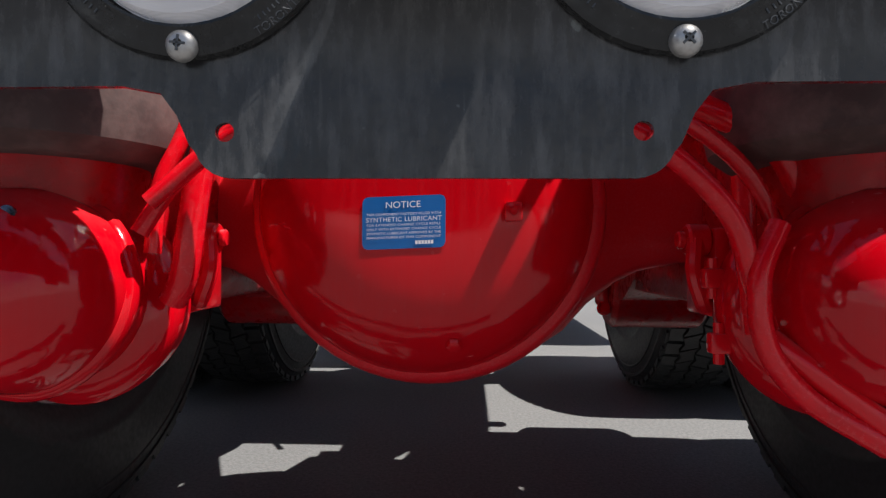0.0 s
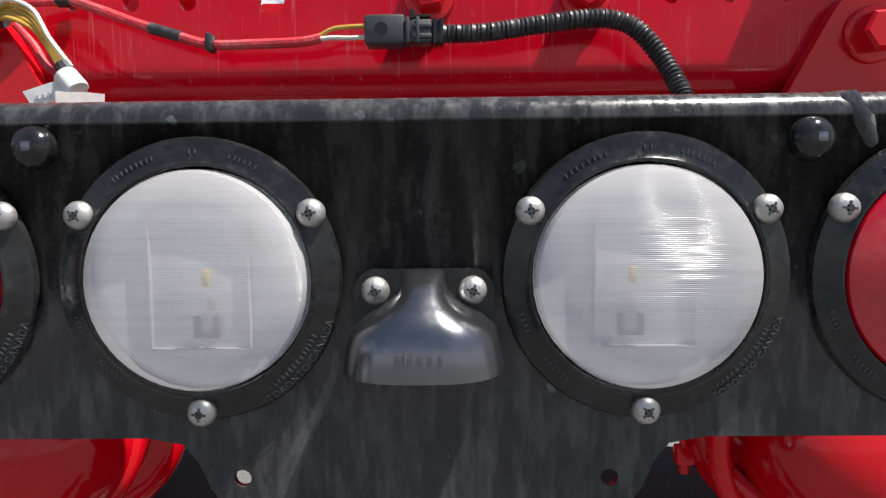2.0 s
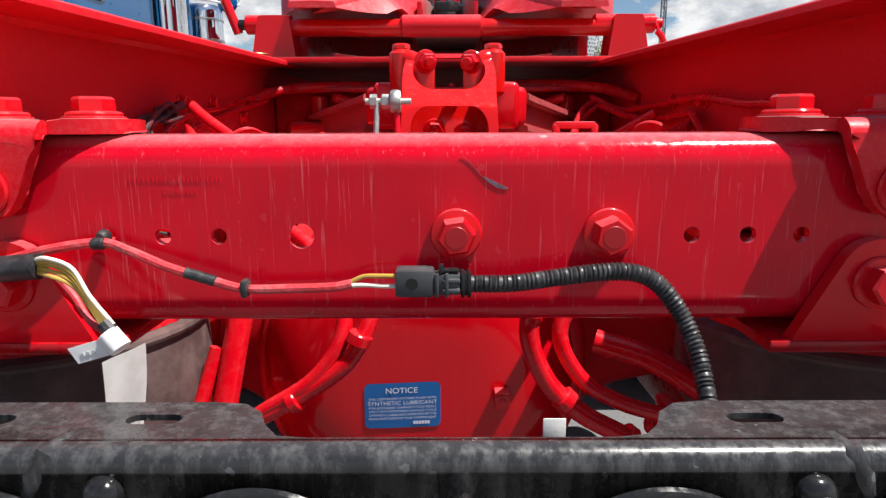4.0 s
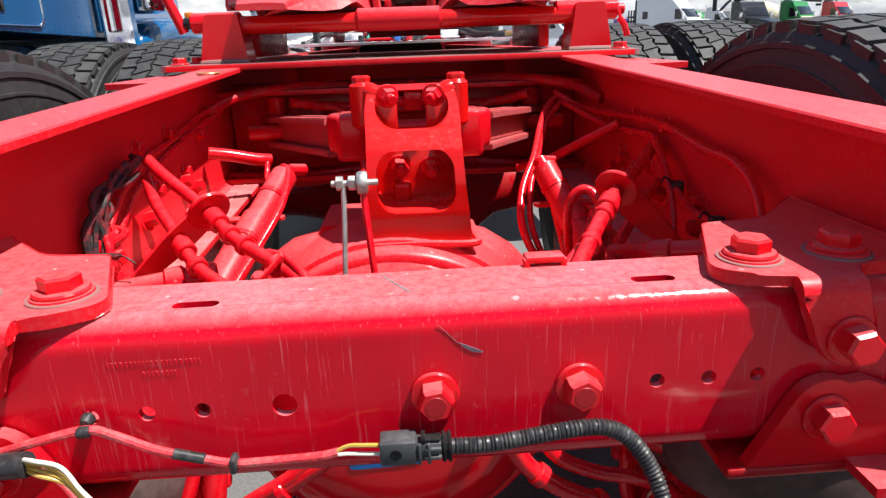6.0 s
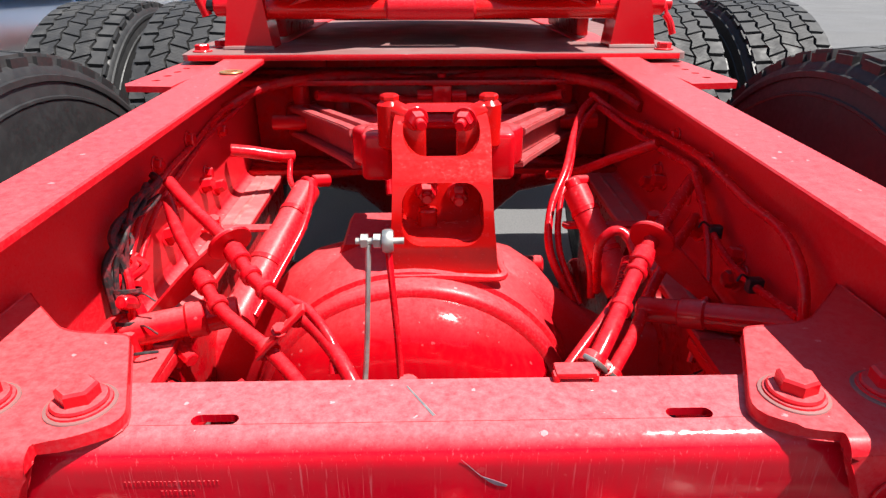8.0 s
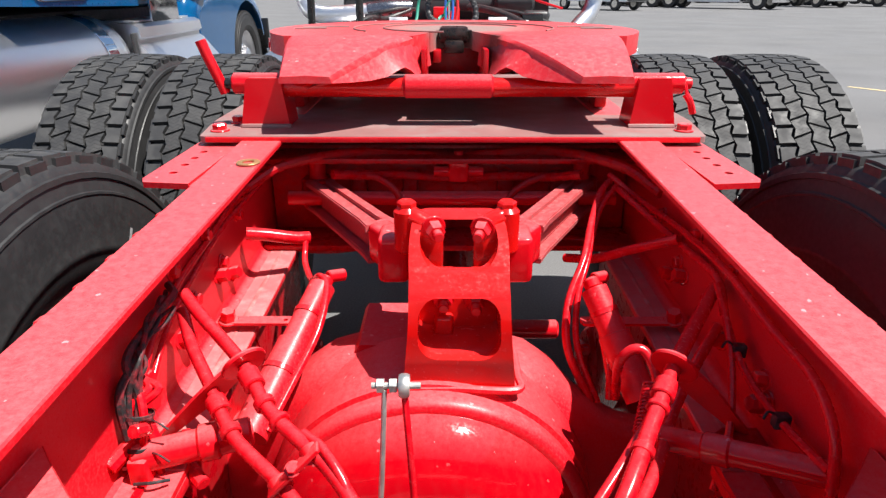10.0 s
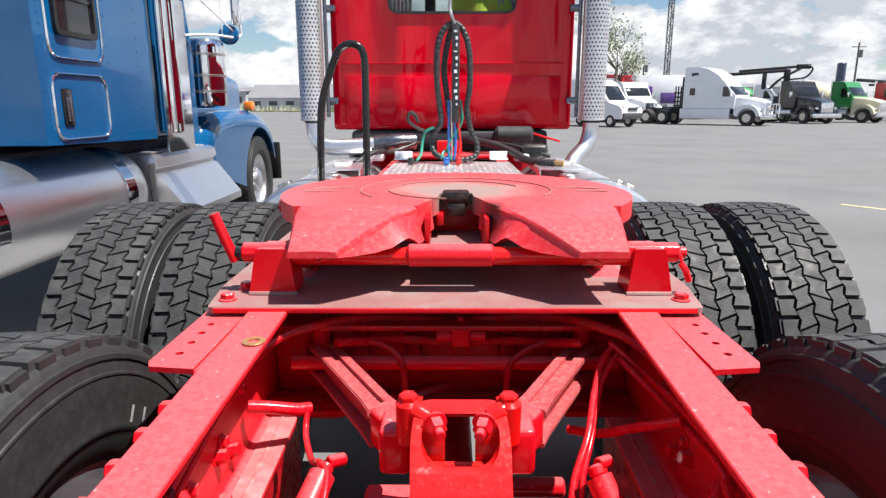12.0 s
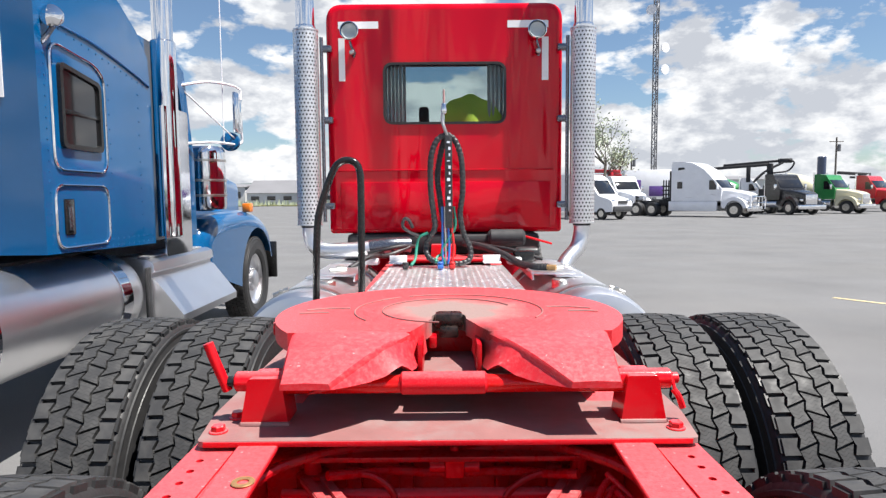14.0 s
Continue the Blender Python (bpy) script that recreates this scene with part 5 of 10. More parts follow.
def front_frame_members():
    """Cross beam, air lines and fittings under the fifth wheel plate, most in shade-darkened red."""
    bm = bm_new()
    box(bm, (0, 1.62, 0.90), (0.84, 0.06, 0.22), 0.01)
    beam = part("cross_beam", bm, SHADE_RED, truck, "red cross beam with air lines under the plate")
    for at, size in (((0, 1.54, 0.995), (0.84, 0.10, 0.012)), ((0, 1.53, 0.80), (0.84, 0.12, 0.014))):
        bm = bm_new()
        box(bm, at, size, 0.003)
        part("beam_flange", bm, SHADE_RED, beam)
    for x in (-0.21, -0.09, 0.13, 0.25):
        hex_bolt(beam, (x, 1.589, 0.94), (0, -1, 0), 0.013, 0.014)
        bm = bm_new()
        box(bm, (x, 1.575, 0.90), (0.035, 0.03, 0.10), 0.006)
        part("beam_pad", bm, SHADE_RED, beam)
    # air lines share the darkened red that paints in the plate's shade
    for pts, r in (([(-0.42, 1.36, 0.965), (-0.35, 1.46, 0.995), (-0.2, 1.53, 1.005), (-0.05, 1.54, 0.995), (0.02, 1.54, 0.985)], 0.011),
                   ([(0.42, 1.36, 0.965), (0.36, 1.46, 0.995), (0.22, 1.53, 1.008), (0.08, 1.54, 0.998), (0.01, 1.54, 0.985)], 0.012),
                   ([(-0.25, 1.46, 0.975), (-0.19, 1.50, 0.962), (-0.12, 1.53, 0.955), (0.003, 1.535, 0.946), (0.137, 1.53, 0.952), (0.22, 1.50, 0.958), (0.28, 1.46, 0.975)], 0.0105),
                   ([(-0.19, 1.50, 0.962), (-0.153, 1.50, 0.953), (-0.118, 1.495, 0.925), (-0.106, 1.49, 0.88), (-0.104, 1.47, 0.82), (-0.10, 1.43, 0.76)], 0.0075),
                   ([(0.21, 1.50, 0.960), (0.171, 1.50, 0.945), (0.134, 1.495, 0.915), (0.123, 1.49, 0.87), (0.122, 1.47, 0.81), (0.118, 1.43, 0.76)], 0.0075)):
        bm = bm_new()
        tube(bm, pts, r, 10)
        part("air_line", bm, SHADE_RED, beam)
    bm = bm_new()
    box(bm, (0.02, 1.535, 0.965), (0.045, 0.045, 0.05), 0.008)
    cyl(bm, (-0.035, 1.53, 0.962), (0.075, 1.53, 0.962), 0.012, 12)
    cyl(bm, (0.02, 1.53, 0.98), (0.02, 1.53, 1.01), 0.010, 12)
    part("tee_fitting", bm, RED, beam)
    bm = bm_new()
    cyl(bm, (-0.36, 1.51, 0.906), (0.37, 1.51, 0.906), 0.0165, 18)
    part("cross_tube", bm, RED, beam)
    # brake rods between the axles
    for pts, r in (([(-0.42, 1.52, 0.80), (-0.28, 1.50, 0.792), (-0.12, 1.54, 0.80), (0.0, 1.60, 0.81)], 0.017),
                   ([(0.40, 1.50, 0.79), (0.26, 1.52, 0.80), (0.13, 1.56, 0.81)], 0.016)):
        bm = bm_new()
        tube(bm, pts, r, 10)
        part("brake_rod", bm, SHADE_RED, truck)
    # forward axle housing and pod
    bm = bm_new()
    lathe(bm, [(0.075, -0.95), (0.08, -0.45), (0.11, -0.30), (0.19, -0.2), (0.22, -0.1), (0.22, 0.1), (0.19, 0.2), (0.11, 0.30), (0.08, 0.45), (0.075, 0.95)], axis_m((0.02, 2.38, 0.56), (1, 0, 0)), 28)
    part("front_axle_housing", bm, SHADE_RED, truck)
    # lower torque box and valve seen low behind the bowl
    bm = bm_new()
    cyl(bm, (0.05, 1.74, 0.436), (0.314, 1.74, 0.436), 0.028, 20, bevel=0.006)
    part("axle_pod", bm, RED, truck, "lit red brake can on the forward axle")


front_frame_members()


# ---- suspension, brakes and hoses round the axle ----
def rail_foot(s):
    """Lower flange of the rail where dust and rubbing have greyed it, with the brackets bolted to it."""
    z = lambda y: rail_top(y) - 0.263
    ys = [0.80 + 0.05 * k for k in range(15)]
    # rolled inner corner between web and flange
    bm = bm_new()
    ring_faces(bm, [[(s * 0.4215, y, z(y) + 0.020)] + [(s * (0.4025 + 0.019 * math.sin(a)), y, z(y) + 0.0195 - 0.019 * math.cos(a)) for a in (1.3, 1.0, 0.7, 0.4, 0.1)] + [(s * 0.4215, y, z(y) - 0.002)] for y in ys])
    foot = part("inner_corner", bm, RED_DUSTY, truck, "dusty red inner corner of the rail", 60)
    # dust lying on the flange, thinning towards the corner
    bm = bm_new()
    ring_faces(bm, [[(s * 0.4030, y, z(y)), (s * 0.4020, y, z(y) + 0.0022), (s * 0.3475, y, z(y) + 0.0026), (s * 0.3460, y, z(y) + 0.0014), (s * 0.3460, y, z(y))] for y in ys])
    part("dust_layer", bm, FLANGE_DUST, foot, "pale dust lying on the lower flange", 30)
    # rubbed line along the flange
    rng = random.Random(5 if s < 0 else 6)
    bm = bm_new()
    ring_faces(bm, [[(s * (0.3800 + w), y, z(y) + 0.0024), (s * (0.379 + w * 0.4), y, z(y) + 0.0036), (s * (0.3755 - w * 0.3), y, z(y) + 0.0036), (s * (0.3742 - w), y, z(y) + 0.0024)] for y, w in ((y, rng.uniform(-0.0004, 0.0022)) for y in ys)])
    part("rub_line", bm, LIP_WORN, foot, "rubbed grey line")
    paint = RED_DUSTY if s < 0 else RED
    # shelf at the rear end
    bm = bm_new()
    sheet(bm, [(s * x, y) for x, y in ((0.418, 0.790), (0.352, 0.815), (0.345, 0.850), (0.372, 0.870), (0.418, 0.870))], [], 0.006, in_xy(0.7775))
    # right strip takes the red darkened for shade, left the rubbed grey
    part("shelf_strip", bm, LIP_WORN if s < 0 else SHADE_RED, foot)
    # upright cheek under the casting
    bm = bm_new()
    sheet(bm, rounded([(0.70, 0.772), (1.40, 0.772), (1.24, 0.62), (1.05, 0.50), (0.92, 0.46), (0.80, 0.52), (0.73, 0.66)], 0.03, 4), [circle(0.86, 0.62, 0.028, 16), circle(1.06, 0.70, 0.022, 16)], 0.010, in_yz(s * 0.392))
    part("cheek", bm, SHADE_RED, foot)
    # drilled strip bridging to the shock
    bm = bm_new()
    sheet(bm, [(s * x, y) for x, y in ((0.412, 1.126), (0.232, 1.126), (0.228, 1.140), (0.232, 1.152), (0.412, 1.152))], [circle(s * q, 1.139, 0.0042, 10) for q in (0.245, 0.268, 0.291)], 0.005, in_xy(0.7965))
    part("drilled_strip", bm, paint, foot)
    for at, way, r in (((0.392, 1.137, 0.801), (-0.15, -0.2, 1.0), 0.013), ((0.4215, 1.192, 0.862), (-1, -0.1, 0.2), 0.0125), ((0.4215, 1.252, 0.838), (-1, -0.1, 0.3), 0.0125), ((0.4215, 1.012, 0.838), (-1, -0.1, 0.3), 0.0135),
                      ((0.4215, 0.880, 0.855), (-1, -0.1, 0.2), 0.0105), ((0.4215, 0.872, 0.820), (-1, -0.1, 0.2), 0.0125)):
        hex_bolt(foot, (s * at[0], at[1], at[2]), (s * way[0], way[1], way[2]), r, r * 1.5)


FLANGE_DUST = material("dust_on_red_flange", (0.50, 0.115, 0.12), 0.55, vary=0.14, scale=18, dirt=(0.45, 0.27, 0.265), dirt_amount=0.75, dirt_scale=26, bump=0.2, bump_scale=130)
LIP_WORN = material("rubbed_grey_red_lip", (0.45, 0.10, 0.10), 0.55, vary=0.15, scale=30, dirt=(0.40, 0.33, 0.31), dirt_amount=0.9, dirt_scale=24, bump=0.25, bump_scale=140)


def air_springs():
    for s in (-1, 1):
        bm = bm_new()
        lathe(bm, [(0.09, 0.572), (0.140, 0.576), (0.158, 0.590), (0.164, 0.615), (0.163, 0.650), (0.160, 0.692), (0.150, 0.700), (0.10, 0.702)], pose(s * 0.445, 0.685, 0), 44)
        bag = part("air_spring", bm, BELLOWS, truck, "dusty rubber air spring bellows under the rail")
        bm = bm_new()
        lathe(bm, [(0.158, 0.688), (0.165, 0.690), (0.1665, 0.694), (0.165, 0.698), (0.150, 0.7005)], pose(s * 0.445, 0.685, 0), 44, cap=(False, False))
        part("moulding_rib", bm, BELLOWS, bag)
        bm = bm_new()
        lathe(bm, [(0.152, 0.7008), (0.150, 0.712), (0.135, 0.728), (0.10, 0.735), (0.05, 0.737)], pose(s * 0.445, 0.685, 0), 40)
        box(bm, (s * 0.445, 0.70, 0.748), (0.20, 0.26, 0.018), 0.003)
        part("bead_plate", bm, RED_DUSTY, bag)
        bm = bm_new()
        cyl(bm, (s * 0.445, 0.685, 0.47), (s * 0.445, 0.685, 0.575), 0.095, 28, 0.11)
        part("piston", bm, SHADE_RED, bag)
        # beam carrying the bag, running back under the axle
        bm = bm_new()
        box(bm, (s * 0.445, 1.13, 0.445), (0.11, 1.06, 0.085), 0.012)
        part("suspension_beam", bm, SHADE_RED, truck)
        # cast hanger for the beam's front end, unseen, sized to shade the ground
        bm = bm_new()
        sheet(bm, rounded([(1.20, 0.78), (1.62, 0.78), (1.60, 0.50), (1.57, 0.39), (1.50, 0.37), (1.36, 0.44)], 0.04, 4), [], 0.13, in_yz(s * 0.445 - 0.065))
        part("beam_hanger", bm, SHADE_RED, truck, "red cast spring hanger under the rail, unseen, added for its shade")
        rail_foot(s)
        # rubber-bushed rod along the rail
        bm = bm_new()
        p, q = (Vector((-0.405, 0.795, 0.792)), Vector((-0.265, 0.840, 0.800))) if s < 0 else (Vector((0.420, 0.715, 0.842)), Vector((0.270, 0.828, 0.802)))
        cyl(bm, p, q, 0.0205 if s < 0 else 0.0165, 18, bevel=0.003)
        cyl(bm, p.lerp(q, 0.54), p.lerp(q, 0.72), 0.0245 if s < 0 else 0.0195, 18, bevel=0.003)
        part("cross_tube", bm, RED, truck)
        # shock absorber
        bm = bm_new()
        a, b = (Vector((-0.216, 1.110, 0.880)), Vector((-0.286, 0.880, 0.760))) if s < 0 else (Vector((0.242, 1.12, 0.872)), Vector((0.305, 1.00, 0.735)))
        sweep(bm, [a, a.lerp(b, 0.42), a.lerp(b, 0.425), b], 0.03, 20, [0.0225, 0.0225, 0.0265, 0.0265])
        shock = part("shock_absorber", bm, RED_DUSTY, truck, "red tubular shock absorber with hose strapped to it")
        bm = bm_new()
        cyl(bm, a, a + (a - b).normalized() * 0.02, 0.014, 14, bevel=0.004)
        cyl(bm, a + Vector((0.005, 0.030, 0.005)), a + Vector((0.03, 0.05, 0.0)), 0.011, 12, bevel=0.002)
        part("shock_eye", bm, RED, shock)
        for t in (0.2, 0.6):
            bm = bm_new()
            q = a.lerp(b, t)
            cyl(bm, q, q + (b - a).normalized() * 0.008, 0.0245 if t < 0.4 else 0.0285, 18)
            part("strap", bm, RED_HOSE, shock)


air_springs()


def brake_chambers():
    for s in (-1, 1):
        c0 = Vector((s * 0.414, 0.535, 0.460))
        d = Vector((-s * 0.06, 1.0, -0.22)).normalized()
        m = axis_m(c0, d) @ Matrix.Diagonal((1.0, 1.0, 1.0, 1))
        bm = bm_new()
        lathe(bm, [(0.002, -0.012), (0.03, -0.010), (0.06, -0.002), (0.083, 0.016), (0.097, 0.045), (0.101, 0.075), (0.101, 0.085), (0.106, 0.088), (0.108, 0.096), (0.105, 0.104), (0.098, 0.106)], m, 48, cap=(True, False))
        ch = part("brake_chamber", bm, RED_CAN, truck, "glossy red spring brake chamber, domed end to the rear", 50)
        bm = bm_new()
        lathe(bm, [(0.098, 0.106), (0.090, 0.112), (0.088, 0.145), (0.098, 0.150), (0.104, 0.158), (0.110, 0.166), (0.112, 0.178), (0.109, 0.190), (0.100, 0.194), (0.096, 0.200), (0.090, 0.235), (0.06, 0.25), (0.03, 0.252)], m, 48, cap=(False, True))
        part("service_half", bm, RED_CAN, ch, angle=50)
        # clamp band bolts
        for k in (-1, 1):
            q = m @ Vector((0.112, 0.035 * k, 0.178))
            bm = bm_new()
            cyl(bm, q - Vector((0, 0, 0.022)), q + Vector((0, 0, 0.022)), 0.006, 10)
            box(bm, q, (0.022, 0.016, 0.022), 0.003)
            part("clamp_lug", bm, RED, ch)
        # release bolt pocket
        bm = bm_new()
        q = m @ Vector((0.03 * s, 0.055, 0.01))
        lathe(bm, [(0.010, 0), (0.010, 0.006), (0.007, 0.007)], axis_m(q, -d), 14)
        part("dust_plug", bm, DARK_METAL, ch)
        # push rod bracket and slack adjuster towards the middle
        bm = bm_new()
        box(bm, (s * 0.33, 0.83, 0.46), (0.02, 0.10, 0.11), 0.006)
        cyl(bm, (s * 0.32, 0.80, 0.50), (s * 0.292, 0.80, 0.50), 0.020, 16, bevel=0.003)
        cyl(bm, (s * 0.292, 0.80, 0.50), (s * 0.282, 0.80, 0.50), 0.011, 14, bevel=0.002)
        part("slack_adjuster", bm, RED, truck, "red slack adjuster arm")
        bm = bm_new()
        tube(bm, [(s * 0.302, 0.79, 0.50), (s * 0.298, 0.782, 0.46), (s * 0.305, 0.778, 0.43), (s * 0.312, 0.785, 0.42)], 0.011, 10)
        part("slack_link", bm, RED, ch)
        bm = bm_new()
        cyl(bm, (s * 0.36, 0.72, 0.552), (s * 0.36, 0.72, 0.60), 0.007, 10)
        part("threaded_rod", bm, RED_HOSE, ch)
        # rod along the lower side of the chamber
        if s > 0:
            bm = bm_new()
            tube(bm, [(0.300, 0.60, 0.405), (0.335, 0.585, 0.375), (0.40, 0.575, 0.325)], 0.012, 12)
            part("side_rod", bm, RED, ch)


brake_chambers()


def forward_bags():
    """Lower parts of the forward suspension seen under the bowl."""
    for s in (-1, 1):
        bm = bm_new()
        cyl(bm, (s * 0.37, 1.62, 0.40), (s * 0.60, 1.62, 0.40), 0.10, 28, bevel=0.012)
        can = part("lower_can", bm, SHADE_RED, truck, "red brake can low on the forward axle")
        bm = bm_new()
        box(bm, (s * 0.355, 1.61, 0.44), (0.035, 0.05, 0.06), 0.01)
        box(bm, (s * 0.355, 1.60, 0.38), (0.03, 0.04, 0.05), 0.01)
        part("can_port", bm, RED, can)
        for dz in (0.47, 0.41, 0.35):
            hex_bolt(can, (s * 0.355, 1.575, dz), (0, -1, 0.2), 0.013, 0.012)


forward_bags()


LOOM = material("oversprayed_black_loom", (0.018, 0.016, 0.017), 0.6, vary=0.3, scale=40, dirt=(0.42, 0.015, 0.03), dirt_amount=0.8, dirt_scale=60, bump=0.5, bump_scale=200)


def hoses():
    kinds = (
        # left pair: down through the guide, over the bowl, to the chamber
        ([(-0.382, 0.965, 0.942), (-0.350, 0.935, 0.922), (-0.278, 0.873, 0.884), (-0.225, 0.800, 0.862), (-0.140, 0.730, 0.832), (-0.092, 0.670, 0.795), (-0.072, 0.628, 0.738), (-0.095, 0.610, 0.675), (-0.15, 0.615, 0.63), (-0.225, 0.62, 0.585), (-0.285, 0.61, 0.53)], 0.0090, "air_hose"),
        ([(-0.388, 0.965, 0.914), (-0.360, 0.915, 0.885), (-0.322, 0.865, 0.854), (-0.275, 0.800, 0.824), (-0.195, 0.735, 0.796), (-0.130, 0.662, 0.762), (-0.105, 0.625, 0.705), (-0.135, 0.615, 0.65), (-0.20, 0.62, 0.605), (-0.27, 0.63, 0.55), (-0.30, 0.62, 0.50)], 0.0090, "air_hose"),
        # right pair
        ([(0.408, 1.04, 0.915), (0.368, 0.985, 0.900), (0.325, 0.92, 0.893), (0.287, 0.860, 0.888), (0.235, 0.775, 0.862), (0.185, 0.69, 0.835), (0.125, 0.62, 0.775), (0.088, 0.60, 0.715), (0.105, 0.60, 0.655), (0.145, 0.60, 0.615), (0.205, 0.60, 0.58), (0.265, 0.60, 0.52), (0.29, 0.60, 0.45)], 0.0105, "air_hose"),
        ([(0.408, 1.01, 0.862), (0.355, 0.945, 0.838), (0.300, 0.870, 0.810), (0.25, 0.775, 0.800), (0.20, 0.70, 0.785), (0.150, 0.635, 0.745), (0.122, 0.615, 0.700), (0.145, 0.61, 0.650), (0.190, 0.61, 0.622), (0.245, 0.62, 0.60), (0.30, 0.64, 0.56), (0.335, 0.65, 0.50)], 0.0085, "air_hose"),
        # thin lines following the thick ones
        ([(-0.18, 0.775, 0.850), (-0.150, 0.745, 0.850), (-0.120, 0.71, 0.825), (-0.118, 0.69, 0.800)], 0.006, "air_line"),
        ([(0.265, 0.83, 0.862), (0.195, 0.74, 0.835), (0.135, 0.675, 0.800), (0.098, 0.64, 0.760), (0.085, 0.62, 0.72)], 0.0065, "air_line"),
        # pipe end poking out on the left
        ([(-0.405, 1.325, 0.892), (-0.365, 1.338, 0.884), (-0.318, 1.355, 0.871), (-0.291, 1.370, 0.866)], 0.0130, "pipe"),
        ([(-0.296, 1.362, 0.866), (-0.294, 1.33, 0.836), (-0.276, 1.27, 0.834), (-0.252, 1.20, 0.850), (-0.221, 1.125, 0.893), (-0.204, 1.09, 0.888), (-0.208, 1.02, 0.850), (-0.234, 0.95, 0.806), (-0.260, 0.88, 0.768)], 0.0060, "air_line"),
        # tall S-shaped hoses right of the tower
        ([(0.345, 1.46, 0.965), (0.315, 1.42, 0.948), (0.282, 1.34, 0.915), (0.252, 1.25, 0.872), (0.214, 1.18, 0.814), (0.207, 1.12, 0.752), (0.246, 1.08, 0.672)], 0.0075, "air_hose"),
        ([(0.350, 1.44, 0.955), (0.302, 1.37, 0.922), (0.258, 1.25, 0.865), (0.232, 1.19, 0.815), (0.226, 1.13, 0.75), (0.258, 1.08, 0.67)], 0.0060, "air_hose"),
        ([(0.256, 1.155, 0.872), (0.262, 1.13, 0.835), (0.258, 1.10, 0.80), (0.266, 1.06, 0.745), (0.268, 1.05, 0.70)], 0.0068, "air_hose"),
        ([(0.262, 1.0, 0.74), (0.246, 0.957, 0.80), (0.239, 0.932, 0.850), (0.252, 0.926, 0.873), (0.269, 0.922, 0.873), (0.280, 0.905, 0.855), (0.284, 0.88, 0.825)], 0.0072, "air_hose"),
        # lines along the right web
        ([(0.34, 1.46, 0.975), (0.385, 1.38, 0.945), (0.405, 1.22, 0.948), (0.407, 1.02, 0.955), (0.407, 0.86, 0.940), (0.407, 0.77, 0.935), (0.404, 0.71, 0.905), (0.402, 0.685, 0.845), (0.400, 0.68, 0.79)], 0.0062, "air_line"),
        ([(0.35, 1.42, 0.955), (0.395, 1.30, 0.925), (0.408, 1.16, 0.925), (0.408, 1.04, 0.93), (0.400, 0.98, 0.90)], 0.0065, "air_line"),
        ([(0.24, 1.36, 0.825), (0.287, 1.30, 0.850), (0.34, 1.25, 0.890), (0.400, 1.19, 0.935)], 0.0095, "air_line"),
        # lines along the left web
        ([(-0.385, 1.45, 0.985), (-0.415, 1.32, 0.965), (-0.416, 1.18, 0.945), (-0.416, 1.04, 0.930), (-0.414, 0.93, 0.90), (-0.412, 0.84, 0.84)], 0.0050, "air_line"),
        ([(-0.395, 1.42, 0.965), (-0.416, 1.25, 0.940), (-0.417, 1.10, 0.915), (-0.416, 0.97, 0.885), (-0.412, 0.86, 0.82)], 0.0045, "air_line"),
        # small hose from the cross tube on the left
        ([(-0.235, 0.735, 0.755), (-0.265, 0.71, 0.745), (-0.288, 0.685, 0.73), (-0.305, 0.655, 0.70), (-0.315, 0.64, 0.66)], 0.0095, "air_hose"),
        # thick hoses rising from the chambers, seen from behind
        ([(-0.235, 0.69, 0.70), (-0.245, 0.675, 0.64), (-0.258, 0.66, 0.56), (-0.270, 0.655, 0.46), (-0.285, 0.66, 0.43)], 0.0145, "air_hose"),
        ([(-0.262, 0.68, 0.66), (-0.280, 0.665, 0.60), (-0.297, 0.655, 0.55), (-0.302, 0.65, 0.48)], 0.009, "air_hose"),
        ([(0.18, 0.70, 0.66), (0.24, 0.68, 0.645), (0.287, 0.66, 0.62), (0.324, 0.655, 0.60), (0.352, 0.655, 0.56), (0.374, 0.665, 0.50)], 0.0145, "air_hose"),
        ([(0.31, 0.60, 0.51), (0.288, 0.59, 0.46), (0.292, 0.585, 0.40), (0.325, 0.58, 0.355), (0.39, 0.575, 0.315)], 0.0105, "air_hose"),
        ([(0.300, 0.655, 0.56), (0.300, 0.645, 0.48), (0.306, 0.635, 0.405)], 0.011, "air_hose"),
    )
    for pts, r, name in kinds:
        bm = bm_new()
        tube(bm, pts, r, 12, 7)
        part(name, bm, RED_HOSE, truck, "red oversprayed rubber air hose" if name == "air_hose" else "red painted air line")
    # collars, guide rings and clamps on the hoses
    def collar(a, b, r, name="hose_collar", mat=RED_HOSE):
        bm = bm_new()
        cyl(bm, a, b, r, 16, bevel=0.0015)
        part(name, bm, mat, truck)
    # wide guide flanges
    for at, way, rr in (((-0.276, 0.873, 0.884), (-0.6, 0.62, 0.5), 0.030), ((0.287, 0.860, 0.890), (0.55, 0.7, 0.45), 0.030)):
        bm = bm_new()
        lathe(bm, [(0.012, -0.003), (rr, -0.003), (rr + 0.001, 0), (rr, 0.003), (0.012, 0.004)], axis_m(at, way), 28)
        part("guide_flange", bm, RED, truck)
    # flat blades from the shelf up to the guide flanges, the hoses passing through them
    for lowp, highp, way in (((-0.392, 0.838, 0.782), (-0.270, 0.878, 0.886), (-0.6, 0.62, 0.5)), ((0.395, 0.858, 0.782), (0.288, 0.874, 0.886), (0.55, 0.7, 0.45))):
        lo, hi, n = Vector(lowp), Vector(highp), Vector(way).normalized()
        d = (hi - lo).normalized()
        n = (n - d * n.dot(d)).normalized()
        m = Matrix((( *d, 0), (*n.cross(d), 0), (*n, 0), (0, 0, 0, 1))).transposed()
        m.translation = lo
        L = (hi - lo).length
        bm = bm_new()
